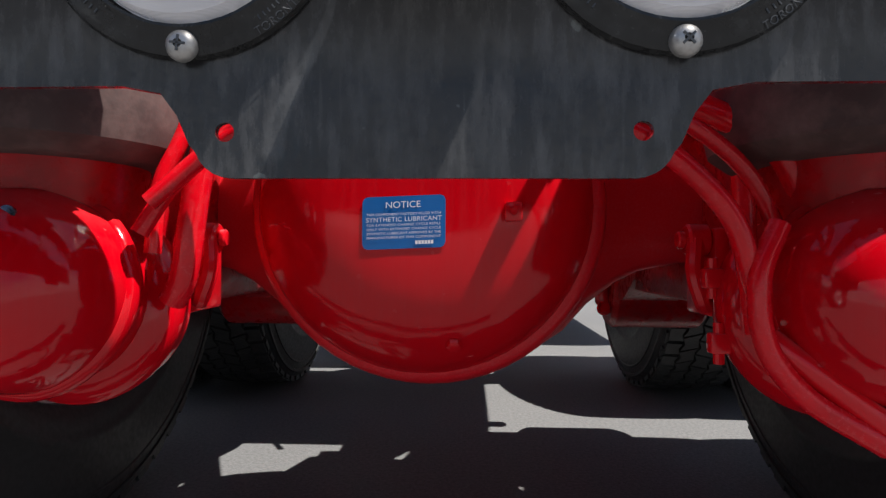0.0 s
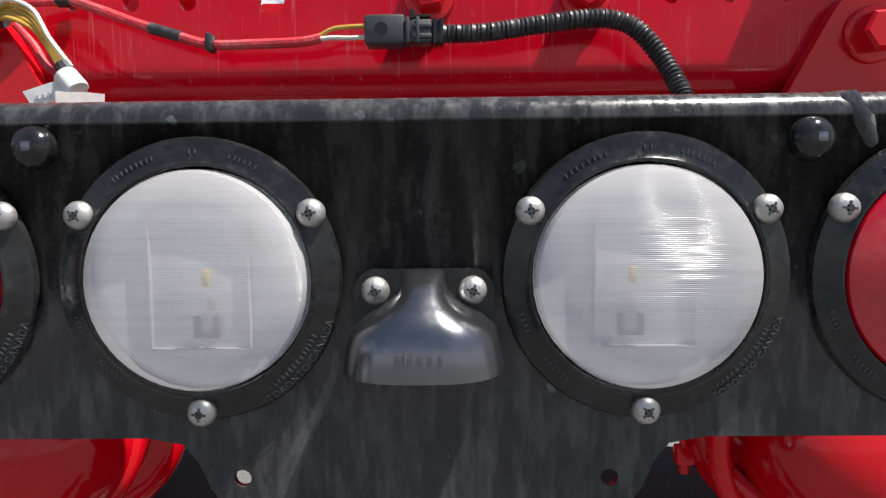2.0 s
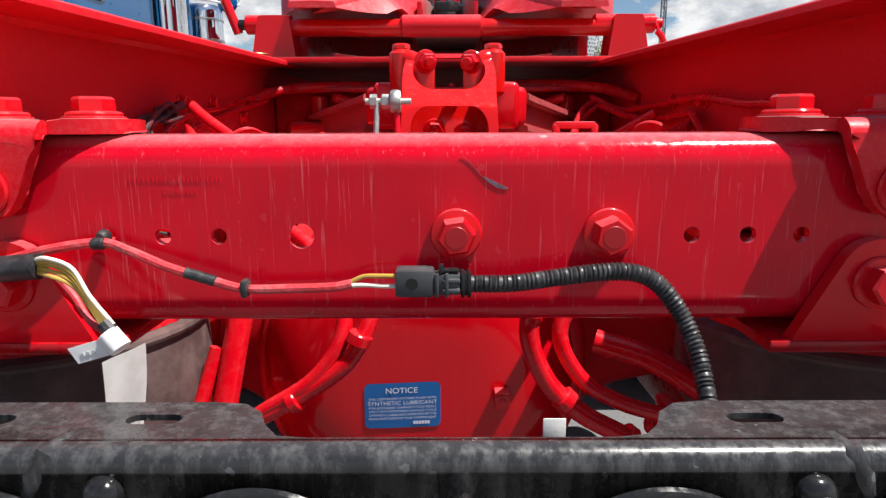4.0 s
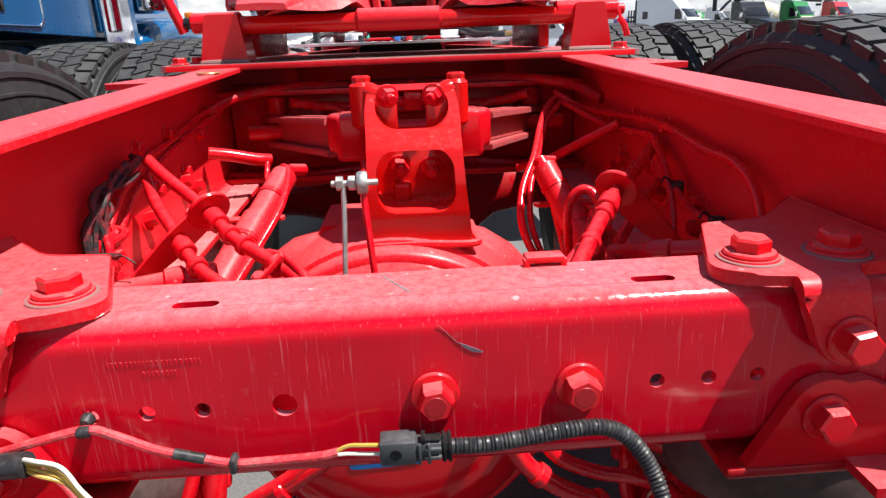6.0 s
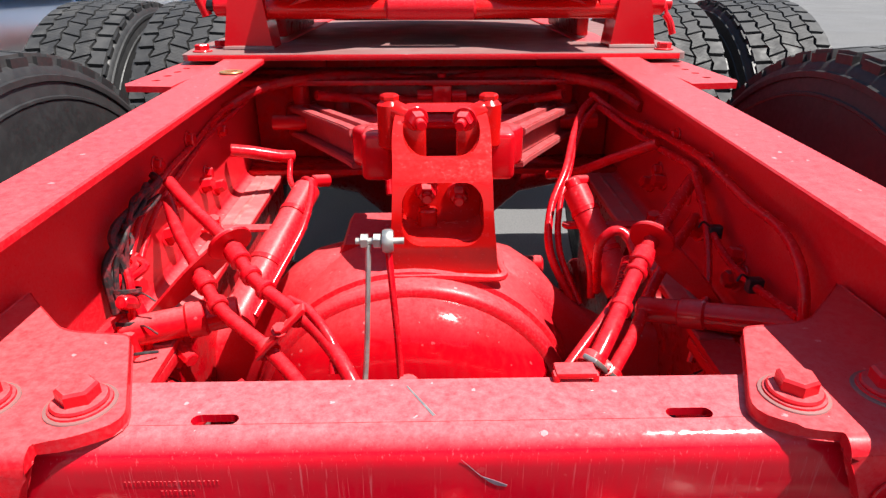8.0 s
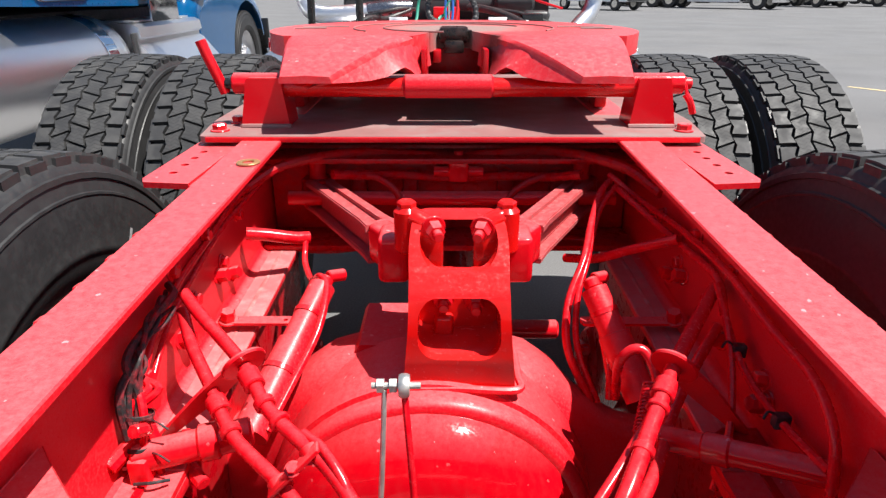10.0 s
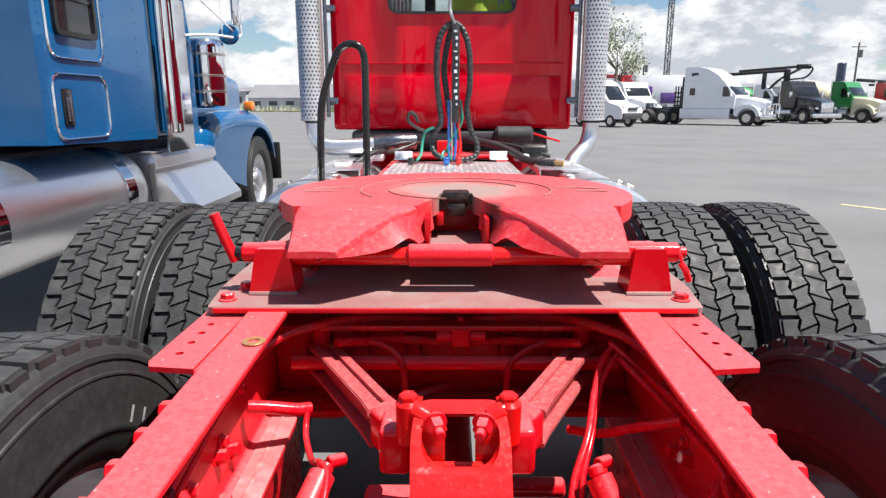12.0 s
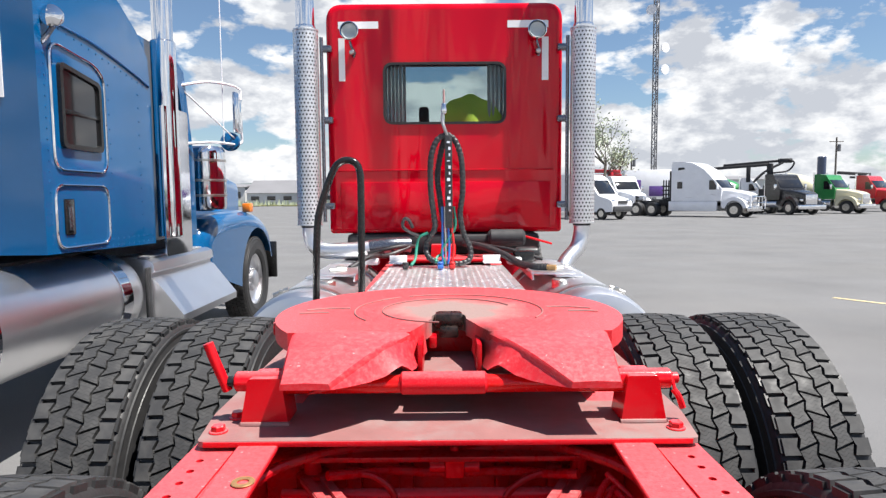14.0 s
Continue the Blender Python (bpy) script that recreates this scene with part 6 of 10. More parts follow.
        sheet(bm, rounded([(0, -0.010), (L * 0.6, -0.026), (L + 0.01, -0.022), (L + 0.01, 0.022), (L * 0.6, 0.026), (0, 0.010)], [0.003, 0.02, 0.015, 0.015, 0.02, 0.003], 4), [], 0.004, m)
        part("guide_blade", bm, RED_DUSTY, truck, "red flat hose guide blade")
    for a, b, r in (((-0.268, 0.858, 0.880), (-0.252, 0.836, 0.873), 0.0165), ((-0.238, 0.816, 0.867), (-0.231, 0.807, 0.864), 0.0155), ((-0.214, 0.790, 0.859), (-0.208, 0.784, 0.857), 0.0155), ((-0.312, 0.848, 0.846), (-0.298, 0.830, 0.838), 0.0160),
                    ((-0.284, 0.811, 0.829), (-0.277, 0.802, 0.825), 0.0155), ((0.272, 0.837, 0.880), (0.258, 0.814, 0.8735), 0.0175), ((0.252, 0.803, 0.870), (0.247, 0.795, 0.868), 0.0165), ((0.220, 0.748, 0.853), (0.214, 0.738, 0.850), 0.0160),
                    ((0.09, 0.600, 0.735), (0.0885, 0.600, 0.722), 0.0165), ((0.122, 0.600, 0.635), (0.132, 0.600, 0.625), 0.0160), ((0.190, 0.600, 0.592), (0.200, 0.600, 0.584), 0.0165),
                    ((-0.085, 0.612, 0.700), (-0.090, 0.611, 0.688), 0.0155), ((-0.155, 0.616, 0.626), (-0.165, 0.616, 0.62), 0.0160)):
        collar(a, b, r * 0.86)
    # twin hose clamps with bare bolt heads
    for a, b in (((-0.165, 0.751, 0.841), (-0.205, 0.744, 0.800)), ((0.168, 0.675, 0.822), (0.198, 0.700, 0.785))):
        a, b = Vector(a), Vector(b)
        d = (b - a).normalized()
        bm = bm_new()
        m = Matrix.Translation((a + b) / 2 + Vector((0, -0.012, 0.008))) @ d.to_track_quat("X", "Z").to_matrix().to_4x4()
        box(bm, (0, 0, 0), ((b - a).length * 1.5, 0.018, 0.006), 0.002, m=m)
        clamp = part("hose_clamp", bm, RED if a.x < 0 else GALV, truck, "twin hose clamp with bare steel bolt" if a.x > 0 else "")
        hex_bolt(clamp, (a + b) / 2 + Vector((0, -0.014, 0.012)), (0, -0.5, 0.8), 0.0075, 0.006)
        for q in (a, b):
            bm = bm_new()
            w = Vector((0.58, 0.68, 0.45)) if a.x > 0 else Vector((-0.5, 0.65, 0.4))
            cyl(bm, q - w * 0.009, q + w * 0.009, 0.0145, 16, bevel=0.002)
            part("clamp_ring", bm, RED, clamp)
    # spring guard on the right hose
    bm = bm_new()
    helix = []
    a, b = Vector((0.262, 0.868, 0.858)), Vector((0.228, 0.79, 0.835))
    dd = (b - a).normalized()
    u = dd.cross(Vector((0, 0, 1))).normalized()
    w = dd.cross(u)
    for k in range(14 * 9):
        t = k / (14 * 9)
        ang = 2 * math.pi * k / 9
        helix.append(a.lerp(b, t) + (u * math.cos(ang) + w * math.sin(ang)) * 0.0075)
    sweep(bm, helix, 0.0016, 5)
    part("spring_guard", bm, RED_HOSE, truck)
    # black taped loom and clutter at the left web
    rng = random.Random(23)
    for k in range(6):
        pts = [(-0.412, 0.985 - 0.01 * k, 0.945 - 0.006 * k)]
        pts += [(-0.404 + rng.uniform(-0.008, 0.012), y + rng.uniform(-0.012, 0.012), z + rng.uniform(-0.016, 0.014)) for y, z in ((0.945, 0.932), (0.910, 0.930), (0.872, 0.925), (0.840, 0.905), (0.818, 0.872))]
        pts += [(-0.398 + 0.004 * k - 0.010, 0.800, 0.820)]
        bm = bm_new()
        tube(bm, pts, (0.0058, 0.0036, 0.0026)[k % 3], 8)
        part("black_loom", bm, LOOM, truck, "black taped cable loom tied to the rail, red overspray")
    rng = random.Random(11)
    for k in range(11):
        x, y, z = -0.385 + rng.uniform(-0.02, 0.03), 0.79 + rng.uniform(-0.04, 0.06), 0.79 + rng.uniform(-0.07, 0.05)
        bm = bm_new()
        d = Vector((rng.uniform(-1, 1), rng.uniform(-1, 0.4), rng.uniform(-1, 1))).normalized()
        q = Vector((x, y, z))
        cyl(bm, q, q + d * rng.uniform(0.025, 0.05), rng.uniform(0.006, 0.012), 8, bevel=0.0015)
        part("valve_fitting", bm, RED_HOSE, truck)
    bm = bm_new()
    box(bm, (-0.392, 0.795, 0.778), (0.026, 0.040, 0.050), 0.006)
    box(bm, (-0.380, 0.788, 0.735), (0.022, 0.030, 0.045), 0.005)
    part("levelling_valve", bm, RED, truck, "red oversprayed valve block")
    bm = bm_new()
    tube(bm, [(-0.395, 0.77, 0.775), (-0.37, 0.765, 0.782), (-0.352, 0.775, 0.778)], 0.0022, 8)
    part("cable_tie", bm, WIRE_BLACK, truck)
    # upright bundle of thin lines tied to the rail
    for k, (dx, dy, lean) in enumerate(((0.0, 0.0, 0.006), (0.011, -0.004, -0.004), (0.004, 0.010, 0.010), (-0.008, 0.006, 0.0), (0.015, 0.007, 0.012))):
        bm = bm_new()
        tube(bm, [(-0.392 + dx + lean, 0.785 + dy, 0.742), (-0.400 + dx, 0.800 + dy, 0.800), (-0.403 + dx - lean, 0.815 + dy, 0.845), (-0.404 + dx + lean, 0.832 + dy, 0.868), (-0.412, 0.850 + dy, 0.872)], 0.0048 + 0.0006 * (k % 3), 8)
        part("air_line", bm, RED_HOSE, truck)
    for y, z in ((0.803, 0.805), (0.815, 0.845)):
        bm = bm_new()
        lathe(bm, [(0.0175, -0.003), (0.0185, -0.002), (0.0185, 0.002), (0.0175, 0.003)], axis_m((-0.396, y, z), (0, 0.35, 1)), 18, cap=(False, False))
        box(bm, (-0.380, y - 0.008, z), (0.008, 0.007, 0.006), 0.001)
        tube(bm, [(-0.380, y - 0.010, z), (-0.366, y - 0.018, z + 0.004), (-0.352, y - 0.020, z - 0.006)], 0.0014, 6)
        part("cable_tie", bm, LOOM, truck)
    # the same on the shaded rail opposite
    for pts in ([(0.40, 1.02, 0.93), (0.396, 0.96, 0.895), (0.388, 0.90, 0.84), (0.372, 0.85, 0.78), (0.35, 0.82, 0.72)], [(0.402, 1.00, 0.91), (0.400, 0.93, 0.87), (0.402, 0.86, 0.85), (0.404, 0.78, 0.85), (0.405, 0.70, 0.86)]):
        bm = bm_new()
        tube(bm, pts, 0.0055, 8)
        part("air_line", bm, RED_HOSE, truck)
    for y, z in ((0.93, 0.870), (0.80, 0.850)):
        bm = bm_new()
        box(bm, (0.404, y, z), (0.020, 0.014, 0.020), 0.003)
        tube(bm, [(0.394, y, z + 0.01), (0.382, y - 0.006, z + 0.018), (0.374, y - 0.012, z + 0.012)], 0.0016, 6)
        part("line_clip", bm, WIRE_BLACK, truck)


hoses()


def levelling_rod():
    a = Vector((-0.055, 0.744, 0.940))
    bm = bm_new()
    lathe(bm, [(0.0045, -0.006), (0.0120, -0.006), (0.0135, -0.003), (0.0135, 0.003), (0.0120, 0.006), (0.0045, 0.006)], axis_m(a, (1, 0, 0)), 24)
    rod = part("levelling_rod", bm, GALV, truck, "galvanised levelling linkage with rod ends")
    bm = bm_new()
    cyl(bm, a - Vector((0.036, 0, 0)), a + Vector((0.018, 0, 0)), 0.0038, 10)
    part("pivot_bolt", bm, GALV, rod)
    for dx in (-0.026, -0.012):
        bm = bm_new()
        cyl(bm, a + Vector((dx - 0.004, 0, 0)), a + Vector((dx + 0.004, 0, 0)), 0.0085, 6)
        part("nut", bm, GALV, rod)
    bm = bm_new()
    tube(bm, [a + Vector((0, 0, -0.010)), (-0.051, 0.730, 0.885), (-0.046, 0.715, 0.825), (-0.043, 0.705, 0.765)], 0.0040, 10)
    part("rod_shank", bm, RED_HOSE, rod)
    bm = bm_new()
    tube(bm, [a + Vector((-0.022, -0.002, -0.004)), (-0.079, 0.728, 0.88), (-0.083, 0.705, 0.80), (-0.088, 0.69, 0.765), (-0.097, 0.685, 0.755)], 0.0032, 10)
    part("rod_shank", bm, GALV, rod)
    # valve body it works, on top of the bowl
    bm = bm_new()
    cyl(bm, (-0.045, 0.700, 0.765), (-0.025, 0.702, 0.765), 0.016, 16, bevel=0.003)
    cyl(bm, (-0.035, 0.700, 0.740), (-0.035, 0.700, 0.785), 0.012, 12, bevel=0.002)
    box(bm, (-0.018, 0.702, 0.762), (0.024, 0.024, 0.022), 0.004)
    tube(bm, [(-0.012, 0.702, 0.762), (0.03, 0.695, 0.758), (0.07, 0.68, 0.75), (0.10, 0.66, 0.745)], 0.0075, 10)
    part("height_valve", bm, RED, truck, "red height control valve")


levelling_rod()


# ---- fifth wheel ----
def fifth_wheel():
    # base plate and outer angles
    bm = bm_new()
    out = rounded([(-0.512, 1.432), (0.522, 1.432), (0.548, 1.60), (0.545, 2.42), (-0.535, 2.42), (-0.535, 1.60)], [0.012, 0.012, 0.03, 0.02, 0.02, 0.03], 3)
    sheet(bm, out, [], 0.0125, in_xy(1.0500))
    plate = part("mounting_plate", bm, RED_PLATE, truck, "red steel mounting plate, scuffed dusty grey")
    bm = bm_new()
    box(bm, (0.005, 1.4308, 1.0562), (1.008, 0.0030, 0.0110), 0.0008)
    part("plate_edge", bm, RED_DUSTY, plate, "red painted front edge")
    for s in (-1, 1):
        for x, y in ((0.490, 1.486), (0.476, 1.573)):
            hex_bolt(plate, (s * x + 0.004, y, 1.0627), (0, 0, 1), 0.0150, 0.012, turn=20 + 50 * y)
        # drilled angle outside the rail
        bm = bm_new()
        a = [(0.437, 1.168), (0.517, 1.178), (0.527, 1.20), (0.527, 2.42), (0.437, 2.42)]
        sheet(bm, [(s * x, y) for x, y in a], [circle(s * 0.488, y, 0.0075, 14) for y in (1.235, 1.288, 1.338, 1.386)], 0.010, in_xy(1.0320))
        bmesh.ops.bevel(bm, geom=[e for e in bm.edges if len(e.link_faces) == 2 and e.calc_face_angle(0) > 1.0 and e.calc_length() > 0.03], offset=0.0025, segments=2, affect="EDGES")
        box(bm, (s * 0.438, 1.79, 0.985), (0.010, 1.24, 0.105), 0.003)
        part("mounting_angle", bm, RED_DUSTY, truck, "red drilled steel angle bolted along the rail")
        # bearing post with gusset
        bm = bm_new()
        xa, xb = (0.346, 0.452) if s < 0 else (0.388, 0.488)
        post = rounded([(s * xa, 1.062), (s * xb, 1.062), (s * (xb - 0.020), 1.166), (s * (xa + 0.014), 1.166)], 0.006, 3)
        sheet(bm, post, [], 0.085, in_xz(1.525))
        bmesh.ops.bevel(bm, geom=[e for e in bm.edges if len(e.link_faces) == 2 and e.calc_face_angle(0) > 1.0], offset=0.004, segments=2, affect="EDGES")
        pst = part("bearing_post", bm, RED, truck, "red welded bearing post of the fifth wheel")
        bm = bm_new()
        tube(bm, [(s * (xa - 0.002), 1.523, 1.064), (s * 0.42, 1.521, 1.065), (s * (xb - 0.003), 1.523, 1.064)], 0.006, 8)
        tube(bm, [(s * (xb - 0.003), 1.523, 1.064), (s * xb, 1.57, 1.064), (s * (xb - 0.003), 1.61, 1.064)], 0.006, 8)
        part("weld_bead", bm, RED_PLATE, pst)
        bm = bm_new()
        cyl(bm, (s * 0.360, 1.563, 1.150), (s * (xb + 0.018), 1.563, 1.150), 0.0225, 24, bevel=0.003)
        part("pivot_sleeve", bm, RED, truck)
        bm = bm_new()
        cyl(bm, (s * (xb + 0.018), 1.563, 1.150), (s * (xb + 0.036), 1.563, 1.150), 0.0125, 18, bevel=0.002)
        part("pin_end", bm, BLACK_PLASTIC if s < 0 else RED_DUSTY, truck)
        # side skirt bracket that carries the head
        bm = bm_new()
        box(bm, (s * 0.37, 1.92, 1.115), (0.03, 0.40, 0.09), 0.006)
        part("skirt_bracket", bm, SHADE_RED, truck)
        bm = bm_new()
        box(bm, (s * 0.445, 1.885, 1.205), (0.045, 0.05, 0.022), 0.006)
        cyl(bm, (s * 0.455, 1.87, 1.19), (s * 0.455, 1.87, 1.222), 0.012, 14)
        part("release_ear", bm, RED, truck)
    # pull handle on the left
    bm = bm_new()
    tube(bm, [(-0.490, 1.563, 1.130), (-0.498, 1.560, 1.155), (-0.514, 1.556, 1.20), (-0.527, 1.554, 1.240)], 0.0115, 12)
    part("pull_handle", bm, RED, truck, "red slanted release handle")
    # linch pin hanging on the right
    bm = bm_new()
    tube(bm, [(0.508, 1.560, 1.162), (0.512, 1.542, 1.125), (0.522, 1.537, 1.11)], 0.004, 8)
    tube(bm, [(0.508, 1.544, 1.130), (0.518, 1.538, 1.115), (0.527, 1.537, 1.09)], 0.0075, 8)
    part("linch_pin", bm, RED, truck)
    # cross tubes under the ramps
    bm = bm_new()
    cyl(bm, (-0.39, 1.560, 1.142), (0.40, 1.560, 1.142), 0.0205, 24)
    part("pivot_tube", bm, RED_CAST, truck)
    bm = bm_new()
    cyl(bm, (-0.100, 1.556, 1.145), (0.094, 1.556, 1.145), 0.0255, 28, bevel=0.005)
    part("centre_sleeve", bm, RED_DUSTY, truck)
    # head: top plate outline with throat, ramps going down to the rear
    CX, CY, Rr, Z = 0.012, 1.908, 0.468, 1.243
    head = new_head(CX, CY, Rr, Z)
    # lock jaw and throat parts
    bm = bm_new()
    box(bm, (0.012, 1.845, 1.232), (0.075, 0.05, 0.040), 0.010)
    box(bm, (0.012, 1.828, 1.205), (0.05, 0.05, 0.03), 0.006)
    part("lock_jaw", bm, GREASE, head, "greasy black kingpin jaw")
    bm = bm_new()
    box(bm, (0.012, 1.74, 1.13), (0.16, 0.30, 0.014), 0.003)
    part("throat_floor", bm, RED_PLATE, head)
    # wall added to close the throat, darkened red for the shade inside
    bm = bm_new()
    box(bm, (0.012, 1.885, 1.165), (0.20, 0.016, 0.11), 0.004)
    part("throat_back", bm, SHADE_RED, head)
    bm = bm_new()
    box(bm, (-0.058, 1.75, 1.17), (0.012, 0.24, 0.09), 0.003)
    box(bm, (0.082, 1.75, 1.17), (0.012, 0.24, 0.09), 0.003)
    box(bm, (-0.03, 1.80, 1.185), (0.02, 0.05, 0.03), 0.004)
    part("throat_body", bm, SHADE_RED, head)
    bm = bm_new()
    for (r, a0, a1) in ((0.185, 20, 262), (0.262, -30, 118), (0.262, 125, 215), (0.262, 330, 350)):
        n = 40
        pts = [(CX + r * math.cos(radians(a0 + (a1 - a0) * k / n)), CY + 0.02 + r * math.sin(radians(a0 + (a1 - a0) * k / n)), Z + 0.0016) for k in range(n + 1)]
        pts = [p for p in pts if p[1] > 1.70]
        sweep(bm, pts, 0.0022, 6)
    part("wear_ring", bm, RED_PLATE, head)
    for s in (-1, 1):
        for pts in ([(0.40, 1.93), (0.34, 1.955), (0.28, 1.955)], [(0.41, 1.88), (0.37, 1.89), (0.33, 1.89)]):
            bm = bm_new()
            tube(bm, [(CX + s * q, r, Z + 0.001) for q, r in pts], 0.003, 6)
            part("grease_groove", bm, RED_PLATE, head)


def head_material():
    """Red casting rubbed to grey where the trailer plate turns."""
    m = material("red_casting_worn", (0.60, 0.022, 0.032), 0.40, vary=0.10, scale=5, dirt=(0.54, 0.20, 0.20), dirt_amount=0.34, dirt_scale=85, dust_sheen=((0.6, 0.34, 0.34), 0.12), bump=0.2, bump_scale=120)
    nt = m.node_tree
    N, L = nt.nodes.new, nt.links.new
    p = nt.nodes["Principled BSDF"]
    src = p.inputs["Base Color"].links[0].from_socket
    tc = N("ShaderNodeTexCoord")
    sub = N("ShaderNodeVectorMath"); sub.operation = "SUBTRACT"
    sub.inputs[1].default_value = (0.028, 1.93, 1.243)
    L(tc.outputs["Object"], sub.inputs[0])
    ln = N("ShaderNodeVectorMath"); ln.operation = "LENGTH"
    L(sub.outputs[0], ln.inputs[0])
    nz = N("ShaderNodeTexNoise")
    nz.inputs["Scale"].default_value, nz.inputs["Detail"].default_value = 14, 8
    L(tc.outputs["Object"], nz.inputs["Vector"])
    ad = N("ShaderNodeMath"); ad.operation = "MULTIPLY_ADD"
    ad.inputs[1].default_value = 0.16
    L(nz.outputs["Fac"], ad.inputs[0]); L(ln.outputs["Value"], ad.inputs[2])
    mr = N("ShaderNodeMapRange")
    mr.inputs["From Min"].default_value, mr.inputs["From Max"].default_value = 0.19, 0.30
    mr.inputs["To Min"].default_value, mr.inputs["To Max"].default_value = 0.9, 0.0
    L(ad.outputs[0], mr.inputs["Value"])
    mx = N("ShaderNodeMix"); mx.data_type = "RGBA"
    L(mr.outputs[0], mx.inputs["Factor"]); L(src, mx.inputs["A"])
    mx.inputs["B"].default_value = (0.25, 0.215, 0.195, 1)
    # black grease run beside the throat
    sg = N("ShaderNodeVectorMath"); sg.operation = "SUBTRACT"
    sg.inputs[1].default_value = (0.098, 1.655, 1.20)
    L(tc.outputs["Object"], sg.inputs[0])
    sc = N("ShaderNodeVectorMath"); sc.operation = "MULTIPLY"
    sc.inputs[1].default_value = (1.9, 0.75, 0.55)
    L(sg.outputs[0], sc.inputs[0])
    lg = N("ShaderNodeVectorMath"); lg.operation = "LENGTH"
    L(sc.outputs[0], lg.inputs[0])
    ag = N("ShaderNodeMath"); ag.operation = "MULTIPLY_ADD"
    ag.inputs[1].default_value = 0.07
    L(nz.outputs["Fac"], ag.inputs[0]); L(lg.outputs["Value"], ag.inputs[2])
    rg = N("ShaderNodeMapRange")
    rg.inputs["From Min"].default_value, rg.inputs["From Max"].default_value = 0.055, 0.10
    rg.inputs["To Min"].default_value, rg.inputs["To Max"].default_value = 0.85, 0.0
    L(ag.outputs[0], rg.inputs["Value"])
    mg = N("ShaderNodeMix"); mg.data_type = "RGBA"
    L(rg.outputs[0], mg.inputs["Factor"]); L(mx.outputs["Result"], mg.inputs["A"])
    mg.inputs["B"].default_value = (0.035, 0.022, 0.018, 1)
    L(mg.outputs["Result"], p.inputs["Base Color"])
    return m


def new_head(CX, CY, Rr, Z):
    mat = head_material()
    bm = bm_new()
    YB = 1.640                          # where the ramps begin
    W = 0.062                           # half width of the throat
    # top plate: horseshoe
    a_start = math.degrees(math.asin((YB - CY) / Rr))
    out = arc(CX, CY, Rr, a_start, 180 - a_start, 40)
    slot_in = [(CX - W - 0.032, YB), (CX - W - 0.012, 1.70), (CX - W + 0.002, 1.75), (CX - 0.045, 1.80)] + arc(CX, 1.835, 0.045, 180, 0, 8) + [(CX + 0.045, 1.80), (CX + W - 0.002, 1.75), (CX + W + 0.012, 1.70), (CX + W + 0.032, YB)]
    outline = out + slot_in
    sheet(bm, outline, [], 0.045, in_xy(Z - 0.045))
    bmesh.ops.bevel(bm, geom=[e for e in bm.edges if len(e.link_faces) == 2 and e.calc_face_angle(0) > 1.0 and all(v.co.y > YB + 0.003 or abs(v.co.x - CX) > 0.3 for v in e.verts)], offset=0.007, segments=3, affect="EDGES")
    head = part("fifth_wheel_head", bm, mat, truck, "red fifth wheel coupling plate worn grey round the jaw", 40)
    # ramps: swept quads from the break line to the lip
    for s in (-1, 1):
        bm = bm_new()
        YL, ZL = 1.437, 1.180
        rows = []
        n = 8
        for k in range(n + 1):
            t = k / n
            bend = 0.010 * math.sin(math.pi * t)
            inner_x = CX + s * (W + 0.032 + (0.248 - W - 0.032) * (t + 0.12 * t * (t - 1)))
            outer_x = CX + s * (0.372 - 0.020 * t)
            y = YB + (YL - YB) * t
            z = Z + (ZL - Z) * t + bend
            th = 0.040 - 0.027 * t
            xs = [inner_x + (outer_x - inner_x) * q for q in (0, 0.03, 0.5, 0.97, 1)]
            zt = [z - 0.006, z, z + 0.002, z, z - 0.006]
            rows.append([(x, y, q) for x, q in zip(xs, zt)] + [(x, y, z - th) for x in reversed(xs)])
        ring_faces(bm, rows)
        ramp = part("ramp", bm, mat, head, "sloping red casting ramp", 40)
        # sloping wall of the funnel under the inner edge, notched at its foot
        bm = bm_new()
        foot = ((-0.54, W - 0.006, YB + 0.110, Z - 0.075), (-0.30, W + 0.004, YB + 0.060, Z - 0.075), (-0.14, W + 0.010, YB + 0.028, Z - 0.076), (0.0, W + 0.014, YB + 0.002, Z - 0.078), (0.13, W + 0.016, YB - 0.030, Z - 0.079), (0.24, W + 0.024, YB - 0.060, Z - 0.077), (0.30, W + 0.034, YB - 0.072, Z - 0.066), (0.37, W + 0.046, YB - 0.084, Z - 0.058), (0.43, W + 0.058, YB - 0.096, Z - 0.062), (0.52, W + 0.080, YB - 0.112, Z - 0.074), (0.66, W + 0.112, YB - 0.142, Z - 0.078), (0.83, W + 0.148, YB - 0.172, Z - 0.078), (1.0, 0.245, YL + 0.002, ZL - 0.013))
        wall = []
        for t, fx, fy, fz in foot:
            tt = max(t, 0.0)
            inward = 0.0 if t >= 0 else (0.020 if t > -0.32 else 0.032) * min(1, -t / 0.3)
            x = CX + s * (W + 0.033 - inward + (0.248 - W - 0.032) * (tt + 0.12 * tt * (tt - 1)))
            y = YB + (YL - YB) * t + 0.001
            z = Z + (ZL - Z) * tt + 0.010 * math.sin(math.pi * tt) - 0.005
            mx, my, mz = x + 0.42 * (CX + s * fx - x), y + 0.5 * (fy - y), z + 0.56 * (fz - z)
            wall.append([(x + s * 0.004, y, z), (mx, my, mz), (CX + s * fx, fy, fz), (CX + s * (fx + 0.03), fy + 0.012, fz + 0.004), (x + s * 0.05, y + 0.005, z - 0.02)])
        ring_faces(bm, wall)
        part("funnel_wall", bm, mat, head)
        # rim skirt round the plate's underside
        bm = bm_new()
